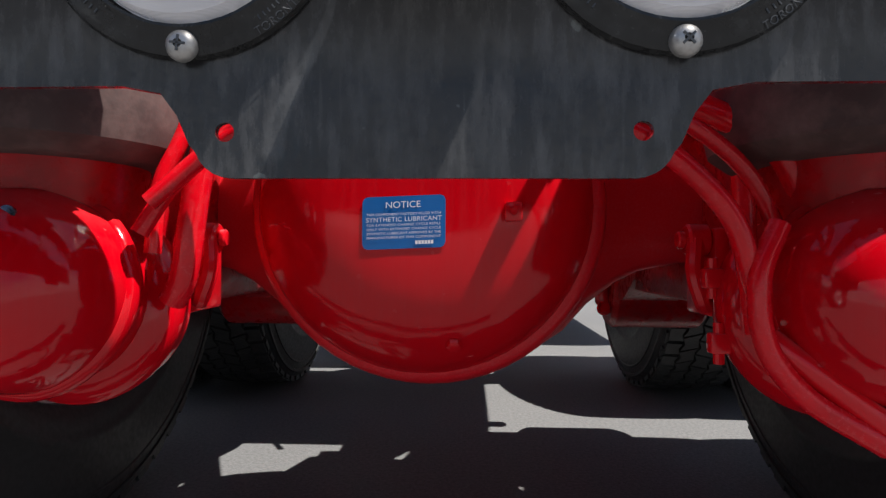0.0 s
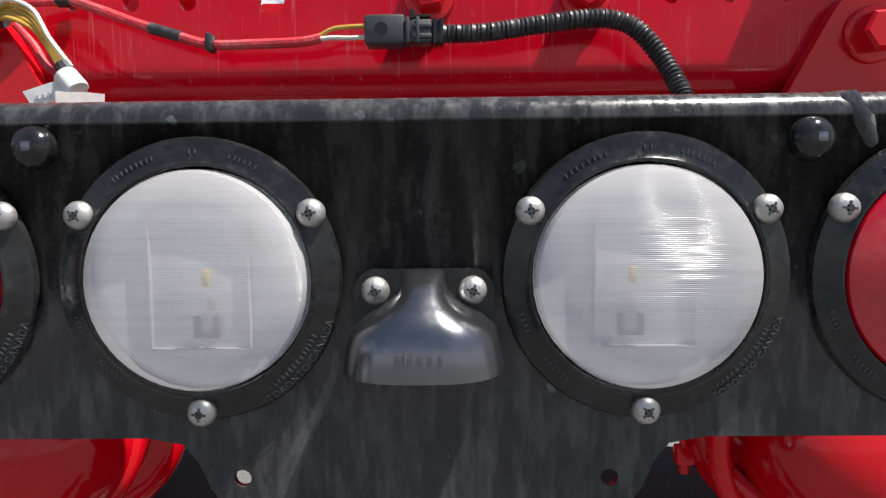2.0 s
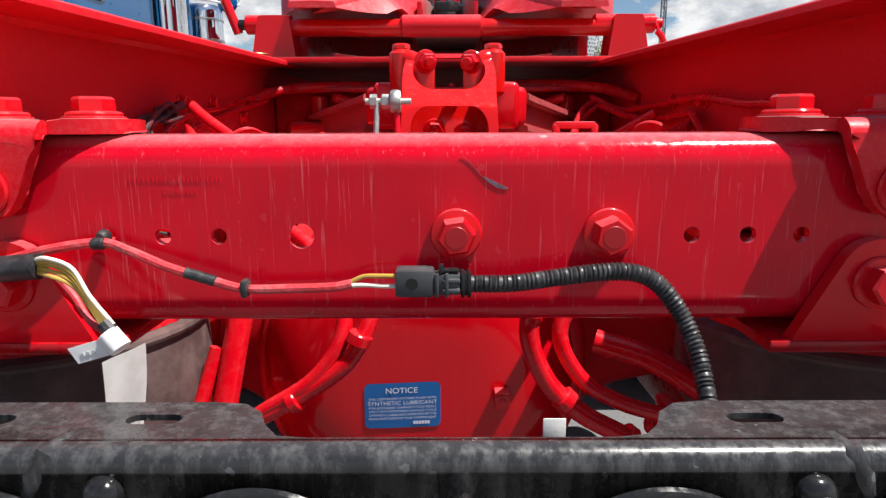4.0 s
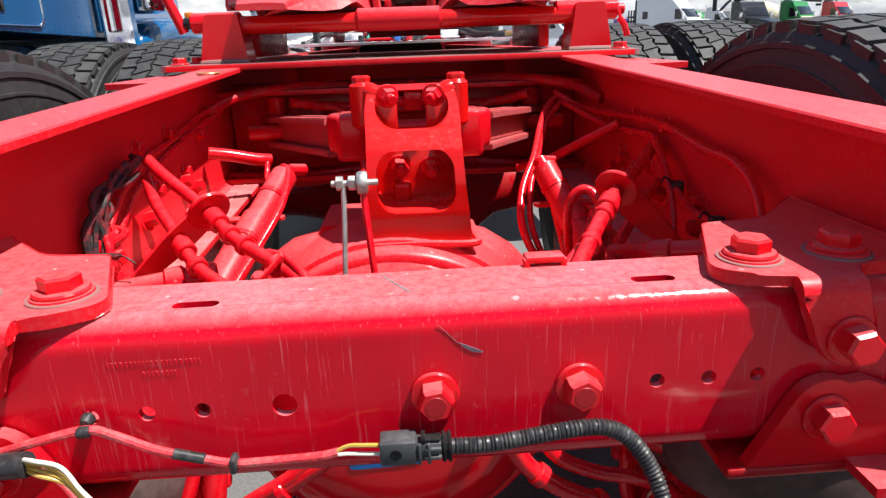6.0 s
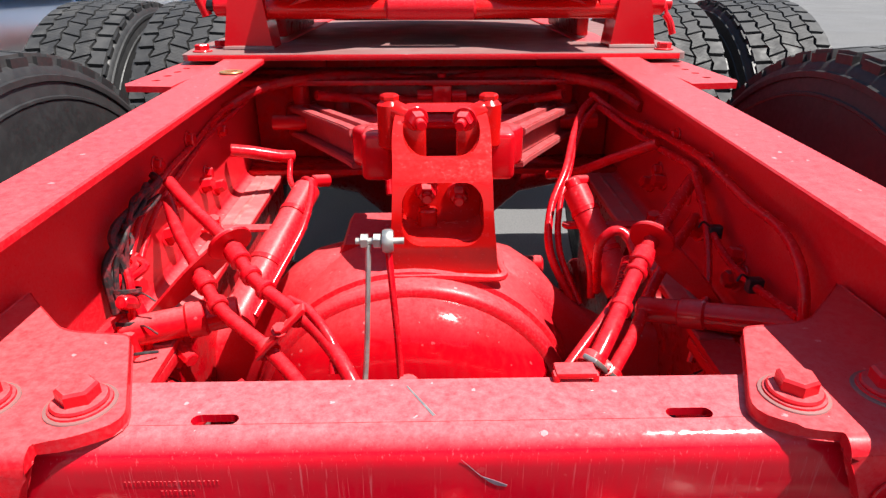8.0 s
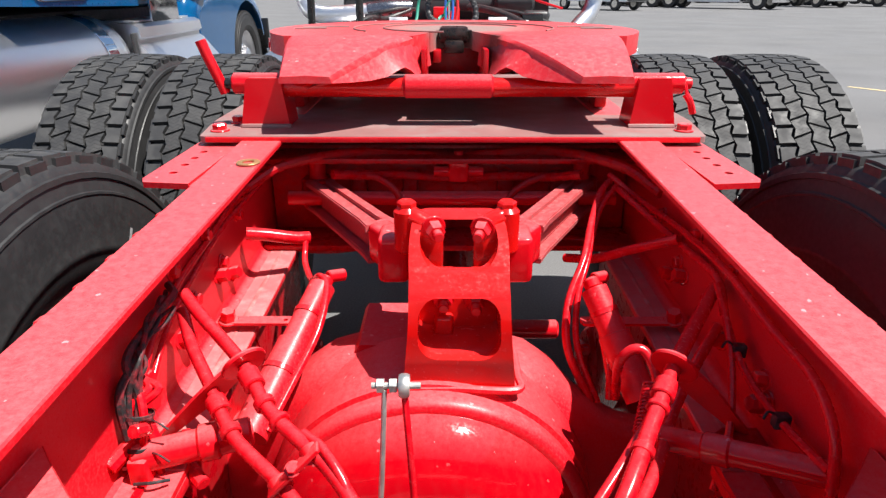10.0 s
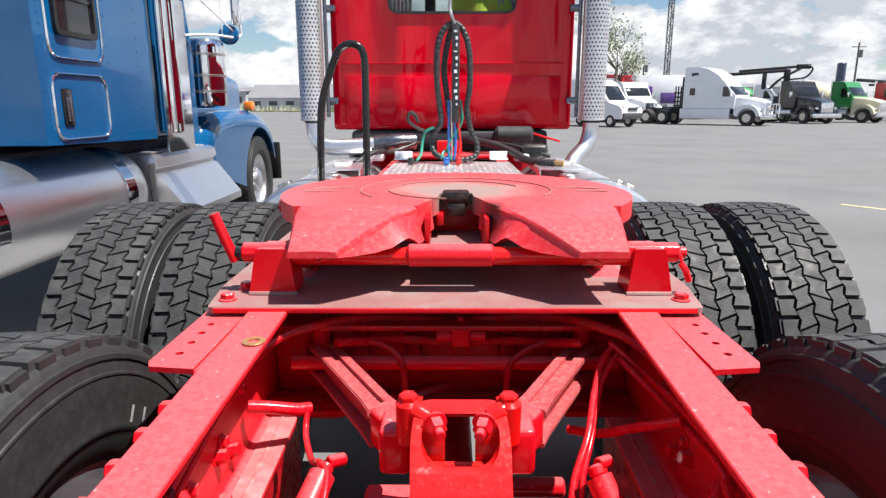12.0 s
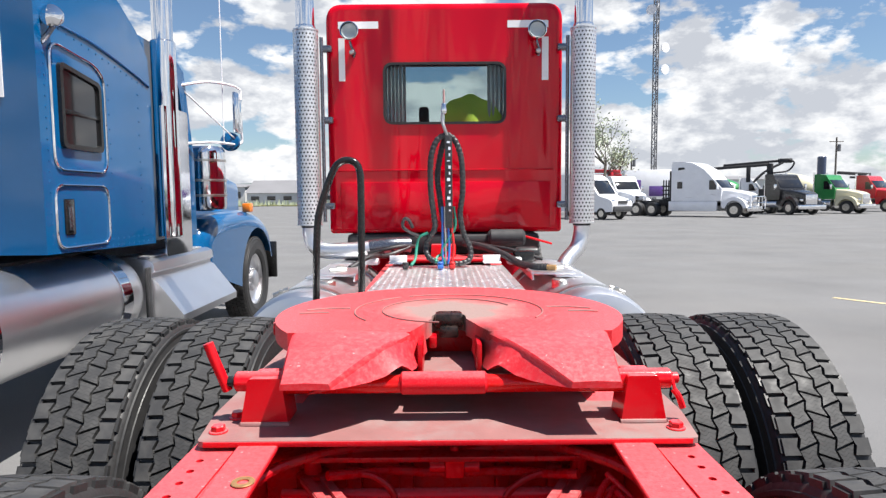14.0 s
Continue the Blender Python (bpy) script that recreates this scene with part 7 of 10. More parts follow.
        rr = arc(CX, CY, Rr - 0.035, 10, 170, 20) if s > 0 else []
        if rr:
            ring_faces(bm, [[(x, y, Z - 0.045), (CX + (x - CX) * 0.93, CY + (y - CY) * 0.93, Z - 0.045), (CX + (x - CX) * 0.93, CY + (y - CY) * 0.93, Z - 0.10), (CX + (x - CX) * 0.96, CY + (y - CY) * 0.96, Z - 0.10)] for x, y in rr])
            part("rim_skirt", bm, SHADE_RED, head)
        else:
            bm.free()
    return head


fifth_wheel()


# ---- wheels ----
TYRE_R = 0.547


def tread_mesh(R=TYRE_R, around=58):
    """Ribs of interlocking blocks, cut deep, joined in one mesh."""
    bm = bm_new()
    edges = [-0.121, -0.074, -0.026, 0.026, 0.074, 0.121]
    pitch = 2 * math.pi / around
    gap = 0.0032
    def wob(i, k):
        # zigzag of the groove between ribs, at half-pitch steps
        if i in (0, 5):
            return 0.0
        return 0.0045 * (1 if (k + i) % 2 else -1)
    rng = random.Random(3)
    for i in range(5):
        shoulder = i in (0, 4)
        off = 0.5 * (i % 2)
        for k in range(around):
            g = 0.011 if shoulder else 0.0052
            a0, a1 = (k + off) * pitch + g / R / 2, (k + off + 1) * pitch - g / R / 2
            am = (a0 + a1) / 2
            hk = 2 * k + (i % 2)
            lx = [edges[i] + gap + wob(i, hk + j) for j in range(3)]
            rx = [edges[i + 1] - gap + wob(i + 1, hk + j) for j in range(3)]
            skew = 0.010 / R * (1 if i % 2 else -1) * (0 if shoulder else 1)
            ring = [(lx[0], a0 - skew), (rx[0], a0 + skew), (rx[1], am + skew), (rx[2], a1 + skew), (lx[2], a1 - skew), (lx[1], am - skew)]
            def at(x, a, r):
                r = r - 0.10 * x * x * 4
                return (x, -r * math.cos(a), r * math.sin(a))
            lo = [bm.verts.new(at(x, a, R - 0.022)) for x, a in ring]
            cx = sum(x for x, a in ring) / 6
            hi = [bm.verts.new(at(x + (cx - x) * 0.03, a + (am - a) * 0.04, R + rng.uniform(-0.0006, 0.0006))) for x, a in ring]
            bm.faces.new(hi)
            for j in range(6):
                bm.faces.new((lo[j], lo[(j + 1) % 6], hi[(j + 1) % 6], hi[j]))
    return finish("tread", bm, TREAD_RUBBER, 30)


def tyre_mesh(R=TYRE_R):
    bm = bm_new()
    half = [(0.318, 0.098), (0.322, 0.118), (0.335, 0.126), (0.36, 0.137), (0.372, 0.1385), (0.376, 0.1420), (0.384, 0.1425), (0.39, 0.1405), (0.43, 0.1435), (0.470, 0.1395), (0.4725, 0.1415), (0.4765, 0.1410), (0.478, 0.1378), (0.4985, 0.1325), (0.500, 0.1362), (0.509, 0.1355), (0.5105, 0.1305), (R - 0.024, 0.124), (R - 0.019, 0.115), (R - 0.018, 0.06)]
    prof = [(r, -x) for r, x in half] + [(R - 0.0175, 0)] + [(r, x) for r, x in reversed(half)]
    lathe(bm, prof, axis_m((0, 0, 0), (1, 0, 0)), 72, cap=(False, False))
    # shoulder lugs down the sides
    n = 104
    for s in (-1, 1):
        for k in range(n):
            a = 2 * math.pi * (k + 0.5) / n
            c, sn = math.cos(a), math.sin(a)
            m = Matrix(((1, 0, 0, s * 0.1215), (0, c, -sn, -c * (R - 0.017) * 0), (0, sn, c, 0), (0, 0, 0, 1)))
            if k % 2:
                continue
            mm = Matrix.Rotation(a, 4, "X")
            box(bm, (s * 0.119, 0, R - 0.026), (0.010, 0.040, 0.030), m=mm)
    return finish("tyre", bm, RUBBER_WALL, 40)


def rim_mesh(mat, dish):
    bm = bm_new()
    d = dish
    lathe(bm, [(0.326, -0.10), (0.318, -0.095), (0.30, -0.07), (0.295, 0.0), (0.30, 0.07), (0.318, 0.095), (0.326, 0.10), (0.322, 0.106), (0.306, 0.10), (0.288, 0.075), (0.285, d + 0.02), (0.26, d), (0.17, d - 0.005), (0.15, d + 0.01), (0.12, d + 0.012), (0.115, d + 0.06), (0.09, d + 0.075), (0.002, d + 0.078)], axis_m((0, 0, 0), (1, 0, 0)), 48, cap=(False, True))
    for k in range(10):
        a = 2 * math.pi * k / 10
        lathe(bm, [(0.017, 0), (0.017, 0.016), (0.012, 0.018), (0.009, 0.034)], axis_m((d, 0.142 * math.cos(a), 0.142 * math.sin(a)), (1, 0, 0)), 6)
    return finish("rim", bm, mat, 30)




def tread_rubber():
    """Tread compound with fine sipes cut across the blocks."""
    m = RUBBER.copy()
    m.name = "siped_tread_rubber"
    nt = m.node_tree
    N, L = nt.nodes.new, nt.links.new
    p = nt.nodes["Principled BSDF"]
    tc = N("ShaderNodeTexCoord")
    sep = N("ShaderNodeSeparateXYZ")
    L(tc.outputs["Object"], sep.inputs[0])
    def op(kind, a, b):
        n = N("ShaderNodeMath"); n.operation = kind
        for i, q in enumerate((a, b)):
            if isinstance(q, (int, float)):
                n.inputs[i].default_value = q
            else:
                L(q, n.inputs[i])
        return n.outputs[0]
    around = op("MULTIPLY", op("ARCTAN2", sep.outputs[2], sep.outputs[1]), 58 * 5 / 6.28318)
    wave = op("MULTIPLY", op("SINE", op("MULTIPLY", sep.outputs[0], 260), 0), 0.30)
    line = op("LESS_THAN", op("FRACT", op("ADD", op("ADD", around, wave), op("MULTIPLY", sep.outputs[0], 14)), 0), 0.17)
    inner = op("LESS_THAN", op("ABSOLUTE", sep.outputs[0], 0), 0.074)
    cut = op("MULTIPLY", line, inner)
    b = N("ShaderNodeBump")
    b.inputs["Strength"].default_value, b.inputs["Distance"].default_value = 0.8, 0.002
    b.invert = True
    L(cut, b.inputs["Height"])
    if p.inputs["Normal"].links:
        L(p.inputs["Normal"].links[0].from_socket, b.inputs["Normal"])
    L(b.outputs[0], p.inputs["Normal"])
    mx = N("ShaderNodeMix"); mx.data_type = "RGBA"
    L(op("MULTIPLY", cut, 0.7), mx.inputs["Factor"]); L(p.inputs["Base Color"].links[0].from_socket, mx.inputs["A"])
    mx.inputs["B"].default_value = (0.012, 0.012, 0.012, 1)
    L(mx.outputs["Result"], p.inputs["Base Color"])
    return m


TREAD_RUBBER = tread_rubber()
TREAD, TYRE = tread_mesh(), tyre_mesh()
RIM_OUT, RIM_IN = rim_mesh(ALU, 0.02), rim_mesh(ALU, -0.09)


def wheel(parent, x, y, z, face, spin, rim=None, scale=1.0, name="wheel"):
    """A wheel as a part; face: +1 or -1, the side its hub shows."""
    w = new(name, TYRE)
    hang(w, parent)
    w.matrix_basis = pose(x, y, z, spin, 0, 0) @ Matrix.Diagonal((face * scale, scale, scale, 1)) if face > 0 else pose(x, y, z, spin, 0, 180) @ Matrix.Diagonal((scale, scale, scale, 1))
    t = new("tread", TREAD)
    t.parent = w
    r = new("rim", rim or RIM_OUT)
    r.parent = w
    return tagged(w, "black dual truck tyre with deep block tread")


for yc, zc, size in ((1.06, 0.556, 1.015), (2.38, 0.567, 1.035)):
    for s in (-1, 1):
        wheel(truck, s * 1.075, yc, zc, s, 7 * s + yc * 30, RIM_OUT, size)
        wheel(truck, s * 0.745, yc, zc, -s, 29 * s + yc * 50, RIM_IN, size)


# scuffed size figures on the inner sidewall
me = text_mesh("11", 0.047, spacing=1.0)
me.materials.append(SCUFF)
figures = hang(new("sidewall_figures", me), truck)
out = Vector((0, 0.215, 0.342)).normalized()
m = Matrix((( *out.cross(Vector((1, 0, 0))), 0), (*out, 0), (1, 0, 0, 0), (0, 0, 0, 1))).transposed()
m.translation = (-0.5995, 1.278, 0.898)
figures.matrix_basis = m @ Matrix.Diagonal((2.0, 1.0, 1.0, 1.0))


# ---- red tractor: cab and deck ----
def ring_xz(cx, hw, z0, z1, rt, rb, inset=0.0):
    """Rounded cab section, as (x, z) outline."""
    o = rounded([(cx - hw + inset, z0 + inset), (cx + hw - inset, z0 + inset), (cx + hw - inset, z1 - inset), (cx - hw + inset, z1 - inset)], [rb, rb, max(rt - inset, 0.02), max(rt - inset, 0.02)], 6)
    return o


def red_cab():
    cx, hw, z0, z1 = 0.020, 0.905, 1.285, 3.035
    yb = 5.05
    bm = bm_new()
    rows = [(yb, 0.055), (yb + 0.004, 0.03), (yb + 0.018, 0.010), (yb + 0.05, 0.0), (6.55, 0.0)]
    rings = [[(x, y, z) for x, z in ring_xz(cx, hw, z0, z1, 0.13, 0.03, i)] for y, i in rows]
    ring_faces(bm, rings, cap=(False, False))
    # door windows in both sides
    bmesh.ops.delete(bm, geom=[f for f in bm.faces if abs(f.calc_center_median().x - cx) > hw - 0.004 and f.calc_center_median().y > yb + 0.1], context="FACES_ONLY")
    for s in (-1, 1):
        side = rounded([(5.52, 2.10), (6.40, 2.10), (6.34, 2.70), (5.52, 2.70)], 0.06, 5)
        sheet(bm, [(yb + 0.05, z0 + 0.03), (6.55, z0 + 0.03), (6.55, z1 - 0.13), (yb + 0.05, z1 - 0.13)], [side], 0.03, in_yz(cx + s * hw - (0.03 if s > 0 else 0)))
    win = rounded([(cx - 0.455, 2.135), (cx + 0.455, 2.135), (cx + 0.455, 2.572), (cx - 0.455, 2.572)], 0.07, 6)
    sheet(bm, ring_xz(cx, hw, z0, z1, 0.13, 0.03, 0.055), [win], 0.03, in_xz(yb))
    cab = part("cab", bm, RED_GLOSS, truck, "glossy red day cab, plain back wall", 40)
    bm = bm_new()
    shield = rounded([(cx - 0.78, 2.05), (cx + 0.78, 2.05), (cx + 0.72, 2.86), (cx - 0.72, 2.86)], 0.08, 5)
    sheet(bm, ring_xz(cx, hw, z0, z1, 0.13, 0.03, 0.0), [shield], 0.04, in_xz(6.52))
    part("cab_front", bm, DARK_TRIM, cab)
    bm = bm_new()
    box(bm, (cx, 5.8, 1.33), (1.70, 1.4, 0.05), 0.01)
    part("cab_floor", bm, DARK_TRIM, cab)
    # pressed seam low on the back wall
    bm = bm_new()
    box(bm, (cx, yb - 0.004, 1.772), (1.66, 0.010, 0.012), 0.004)
    part("seam_rib", bm, RED_GLOSS, cab)
    bm = bm_new()
    box(bm, (cx, yb - 0.003, 1.50), (1.62, 0.012, 0.36), 0.005)
    part("lower_panel", bm, RED_GLOSS, cab)
    # window: rubber gasket and glass
    bm = bm_new()
    o = rounded([(cx - 0.470, 2.120), (cx + 0.470, 2.120), (cx + 0.470, 2.587), (cx - 0.470, 2.587)], 0.080, 6)
    sheet(bm, o, [rounded([(cx - 0.452, 2.138), (cx + 0.452, 2.138), (cx + 0.452, 2.569), (cx - 0.452, 2.569)], 0.067, 6)], 0.03, in_xz(yb - 0.012))
    bmesh.ops.bevel(bm, geom=[e for e in bm.edges if len(e.link_faces) == 2 and e.calc_face_angle(0) > 1.0], offset=0.004, segments=2, affect="EDGES")
    part("window_gasket", bm, RUBBER_WALL, cab)
    bm = bm_new()
    box(bm, (cx, yb + 0.008, 2.353), (0.90, 0.005, 0.43))
    pane = part("window_pane", bm, GLASS, cab)
    pane.visible_shadow = False
    bm = bm_new()
    box(bm, (cx, 6.535, 2.455), (1.54, 0.006, 0.80))
    pane = part("windshield", bm, GLASS, cab)
    pane.visible_shadow = False
    # what shows through the window: seats, pillars, a lime cloth over the seat
    for x, w in ((-0.40, 0.20), (0.44, 0.22)):
        bm = bm_new()
        for k in range(7):
            box(bm, (cx + x - w / 2 + (k + 0.5) * w / 7, 5.14, 2.35), (w / 7 * 0.86, 0.03, 0.62), 0.008)
        part("side_trim", bm, CAB_TRIM, cab)
    bm = bm_new()
    box(bm, (cx - 0.18, 5.75, 2.15), (0.09, 0.12, 0.40), 0.03)
    box(bm, (cx + 0.56, 5.75, 2.1), (0.42, 0.16, 0.40), 0.05)
    part("seat_back", bm, DARK_TRIM, cab)
    bm = bm_new()
    rows = []
    for k in range(15):
        u = k / 14
        x = cx + 0.0 + 0.44 * u
        zt = 2.16 + 0.19 * math.sin(math.pi * min(1, 0.12 + u * 0.86)) ** 0.6 + 0.008 * math.sin(17 * u)
        rows.append([(x, 5.09 + 0.02 * math.sin(9 * u), 2.0), (x, 5.12 + 0.02 * math.sin(9 * u + 1), zt), (x, 5.26, zt + 0.02), (x, 5.36, 2.0)])
    ring_faces(bm, rows, close=True)
    part("hi_vis_cloth", bm, HIVIS, cab, "lime green cloth draped over the seat")
    # reflective tape
    for x0, x1, za, zb in ((-0.785, -0.480, 2.840, 2.893), (-0.785, -0.738, 2.450, 2.770), (0.500, 0.810, 2.840, 2.893), (0.762, 0.812, 2.448, 2.770)):
        bm = bm_new()
        sheet(bm, [(x0, za), (x1, za), (x1, zb), (x0, zb)], [], 0.002, in_xz(yb - 0.0025))
        part("reflective_tape", bm, REFLECTIVE, cab)
    # round work lamps
    for x in (-0.690, 0.715):
        bm = bm_new()
        lathe(bm, [(0.02, 0.0), (0.055, 0.015), (0.068, 0.05), (0.070, 0.075), (0.064, 0.078)], axis_m((x, yb - 0.02, 2.80), (0, -1, 0.05)), 28, cap=(True, False))
        lamp = part("cab_lamp", bm, CHROME, truck, "chrome round work lamp on the cab wall")
        bm = bm_new()
        lathe(bm, [(0.064, 0.074), (0.045, 0.086), (0.001, 0.090)], axis_m((x, yb - 0.02, 2.80), (0, -1, 0.05)), 28, cap=(False, True))
        part("lens", bm, GLASS, lamp)
        bm = bm_new()
        lathe(bm, [(0.058, 0.070), (0.045, 0.052), (0.02, 0.040), (0.001, 0.038)], axis_m((x, yb - 0.02, 2.80), (0, -1, 0.05)), 24, cap=(False, True))
        part("bowl", bm, REFLECTOR, lamp)
        bm = bm_new()
        tube(bm, [(x, yb - 0.05, 2.735), (x + 0.012, yb - 0.045, 2.69), (x + 0.03, yb - 0.02, 2.66), (x + 0.02, yb, 2.63)], 0.010, 8)
        cyl(bm, (x + 0.01, yb, 2.655), (x + 0.01, yb - 0.05, 2.655), 0.017, 12)
        part("bracket", bm, DARK_METAL, lamp)
        bm = bm_new()
        lathe(bm, [(0.020, 0), (0.016, 0.012), (0.004, 0.016)], axis_m((x + 0.012, yb - 0.05, 2.655), (0, -1, 0)), 14)
        part("mount_cap", bm, STEEL, lamp)
    # dark frame parts under the cab
    bm = bm_new()
    box(bm, (0.0, 5.20, 1.20), (1.5, 0.30, 0.16), 0.03)
    box(bm, (0.25, 4.98, 1.23), (0.50, 0.10, 0.09), 0.03)
    part("cab_mount", bm, DARK_TRIM, truck)
    bm = bm_new()
    box(bm, (0, 0, 0), (0.25, 0.16, 0.016), 0.004, m=pose(0.70, 4.97, 1.238, 0, 16, 0))
    box(bm, (-0.02, 4.72, 1.115), (0.66, 0.34, 0.03), 0.01)
    box(bm, (0.0, 4.75, 1.17), (0.18, 0.10, 0.10), 0.01)
    part("cab_bracket", bm, RED, truck)
    # hood, grille and fenders in front of the cab
    bm = bm_new()
    rings = []
    for y, hw2, zt in ((6.50, 0.80, 2.02), (7.2, 0.72, 1.98), (8.3, 0.62, 1.90), (8.75, 0.60, 1.86), (8.80, 0.57, 1.82)):
        rings.append([(x, y, z) for x, z in ring_xz(cx, hw2, 0.75, zt, 0.16, 0.03)])
    ring_faces(bm, rings)
    part("hood", bm, RED_GLOSS, truck)
    bm = bm_new()
    box(bm, (cx, 8.83, 1.28), (0.95, 0.05, 0.95), 0.02)
    part("grille", bm, CHROME, truck)
    bm = bm_new()
    box(bm, (cx, 9.05, 0.62), (2.3, 0.12, 0.40), 0.04)
    part("bumper", bm, CHROME, truck)
    for s in (-1, 1):
        bm = bm_new()
        prof = arc(7.95, 0.55, 0.78, 5, 175, 14)
        inner = arc(7.95, 0.55, 0.66, 175, 5, 14)
        sheet(bm, prof + inner, [], 0.34, in_yz(s * 0.70 - 0.17))
        part("front_fender", bm, RED_GLOSS, truck)




def cab_paint():
    """Glossy paint on thin sheet that buckles in upright waves."""
    m = material("red_gloss_cab_paint", (0.52, 0.0005, 0.012), 0.05, vary=0.03, scale=2, spec=0.42, rough_vary=0.02)
    nt = m.node_tree
    tc = nt.nodes.new("ShaderNodeTexCoord")
    mp = nt.nodes.new("ShaderNodeMapping")
    mp.inputs["Scale"].default_value = (1, 1, 0.10)
    n = nt.nodes.new("ShaderNodeTexNoise")
    n.inputs["Scale"].default_value, n.inputs["Detail"].default_value = 4.2, 0
    b = nt.nodes.new("ShaderNodeBump")
    b.inputs["Strength"].default_value, b.inputs["Distance"].default_value = 1.0, 0.13
    nt.links.new(tc.outputs["Object"], mp.inputs["Vector"])
    nt.links.new(mp.outputs[0], n.inputs["Vector"])
    nt.links.new(n.outputs["Fac"], b.inputs["Height"])
    nt.links.new(b.outputs[0], nt.nodes["Principled BSDF"].inputs["Normal"])
    return m


RED_GLOSS = cab_paint()
red_cab()
for s in (-1, 1):
    wheel(truck, s * 1.03, 7.95, 0.548, s, 11 * s, RIM_OUT)


def perforated(bm, x, y, z0, z1, r, cols=22, pitch=0.0275):
    """Sheet tube with staggered round-cornered holes cut through it."""
    rows = int((z1 - z0) / pitch)
    dz = (z1 - z0) / rows
    for j in range(rows):
        off = 0.5 * (j % 2)
        for i in range(cols):
            a0, a1 = 2 * math.pi * (i + off) / cols, 2 * math.pi * (i + off + 1) / cols
            zc, am, ha = z0 + (j + 0.5) * dz, (a0 + a1) / 2, (a1 - a0) / 2
            def at(u, v):
                return (x + r * math.cos(am + u * ha), y + r * math.sin(am + u * ha), zc + v * dz / 2)
            outer = [bm.verts.new(at(u, v)) for u, v in ((-1, -1), (0, -1), (1, -1), (1, 0), (1, 1), (0, 1), (-1, 1), (-1, 0))]
            inner = [bm.verts.new(at(u * q, v * q)) for (u, v), q in zip(((-1, -1), (0, -1), (1, -1), (1, 0), (1, 1), (0, 1), (-1, 1), (-1, 0)), (0.38, 0.54) * 4)]
            for k in range(8):
                bm.faces.new((outer[k], outer[(k + 1) % 8], inner[(k + 1) % 8], inner[k]))


def exhausts():
    for s, x in ((-1, -1.008), (1, 1.050)):
        y = 4.93
        bm = bm_new()
        perforated(bm, x, y, 1.36, 2.80, 0.092)
        bmesh.ops.remove_doubles(bm, verts=bm.verts[:], dist=1e-4)
        st = part("exhaust_shield", bm, SHIELD_ALU, truck, "perforated bright exhaust heat shield", 60)
        for z in (1.365, 2.795):
            bm = bm_new()
            lathe(bm, [(0.090, z - 0.008), (0.095, z - 0.006), (0.095, z + 0.006), (0.090, z + 0.008)], pose(x, y, 0), 32, cap=(False, False))
            part("shield_band", bm, SHIELD_ALU, st)
        bm = bm_new()
        cyl(bm, (x, y, 1.34), (x, y, 2.80), 0.066, 24)
        part("muffler_core", bm, DARK_TRIM, st)
        bm = bm_new()
        cyl(bm, (x, y, 2.78), (x, y, 3.75), 0.068, 32)
        lathe(bm, [(0.072, 2.80), (0.075, 2.815), (0.072, 2.83)], pose(x, y, 0), 32, cap=(False, False))
        part("stack_pipe", bm, CHROME, st, "polished chrome stack pipe")
        bm = bm_new()
        xi = x - s * 0.105
        cyl(bm, (xi, y + 0.05, 1.38), (xi, y + 0.05, 2.76), 0.014, 10)
        for z in (1.5, 2.15, 2.68):
            box(bm, (xi - s * 0.03, y + 0.07, z), (0.09, 0.05, 0.05), 0.01)
        part("stack_bracket", bm, DARK_METAL, st)
        # grab rail beside the stack
        bm = bm_new()
        xr = x - s * 0.085
        tube(bm, [(xr, y - 0.02, 1.40), (xr, y - 0.04, 2.0), (xr, y - 0.02, 2.7)], 0.009, 8)
        part("grab_rail", bm, STEEL, st)
    bm = bm_new()
    tube(bm, [(-1.008, 4.93, 1.37), (-1.003, 4.93, 1.27), (-0.96, 4.91, 1.19), (-0.86, 4.88, 1.165), (-0.70, 4.86, 1.17), (-0.52, 4.86, 1.185)], 0.060, 20, 8)
    part("exhaust_elbow", bm, ALU, truck, "bent aluminised exhaust pipe")
    bm = bm_new()
    tube(bm, [(-0.55, 4.86, 1.183), (-0.40, 4.87, 1.20), (-0.26, 4.92, 1.20)], 0.065, 18, 6)
    part("flex_pipe", bm, DARK_METAL, truck)
    bm = bm_new()
    tube(bm, [(1.050, 4.93, 1.37), (1.045, 4.93, 1.27), (1.01, 4.90, 1.17), (0.93, 4.85, 1.09), (0.88, 4.80, 1.02), (0.86, 4.8, 0.92)], 0.058, 20, 8)
    part("exhaust_elbow", bm, ALU, truck, "bent aluminised exhaust pipe")
    bm = bm_new()
    cyl(bm, (0.34, 4.93, 1.25), (0.62, 4.93, 1.25), 0.065, 20, bevel=0.02)
    part("air_filter_pipe", bm, DARK_TRIM, truck)


exhausts()


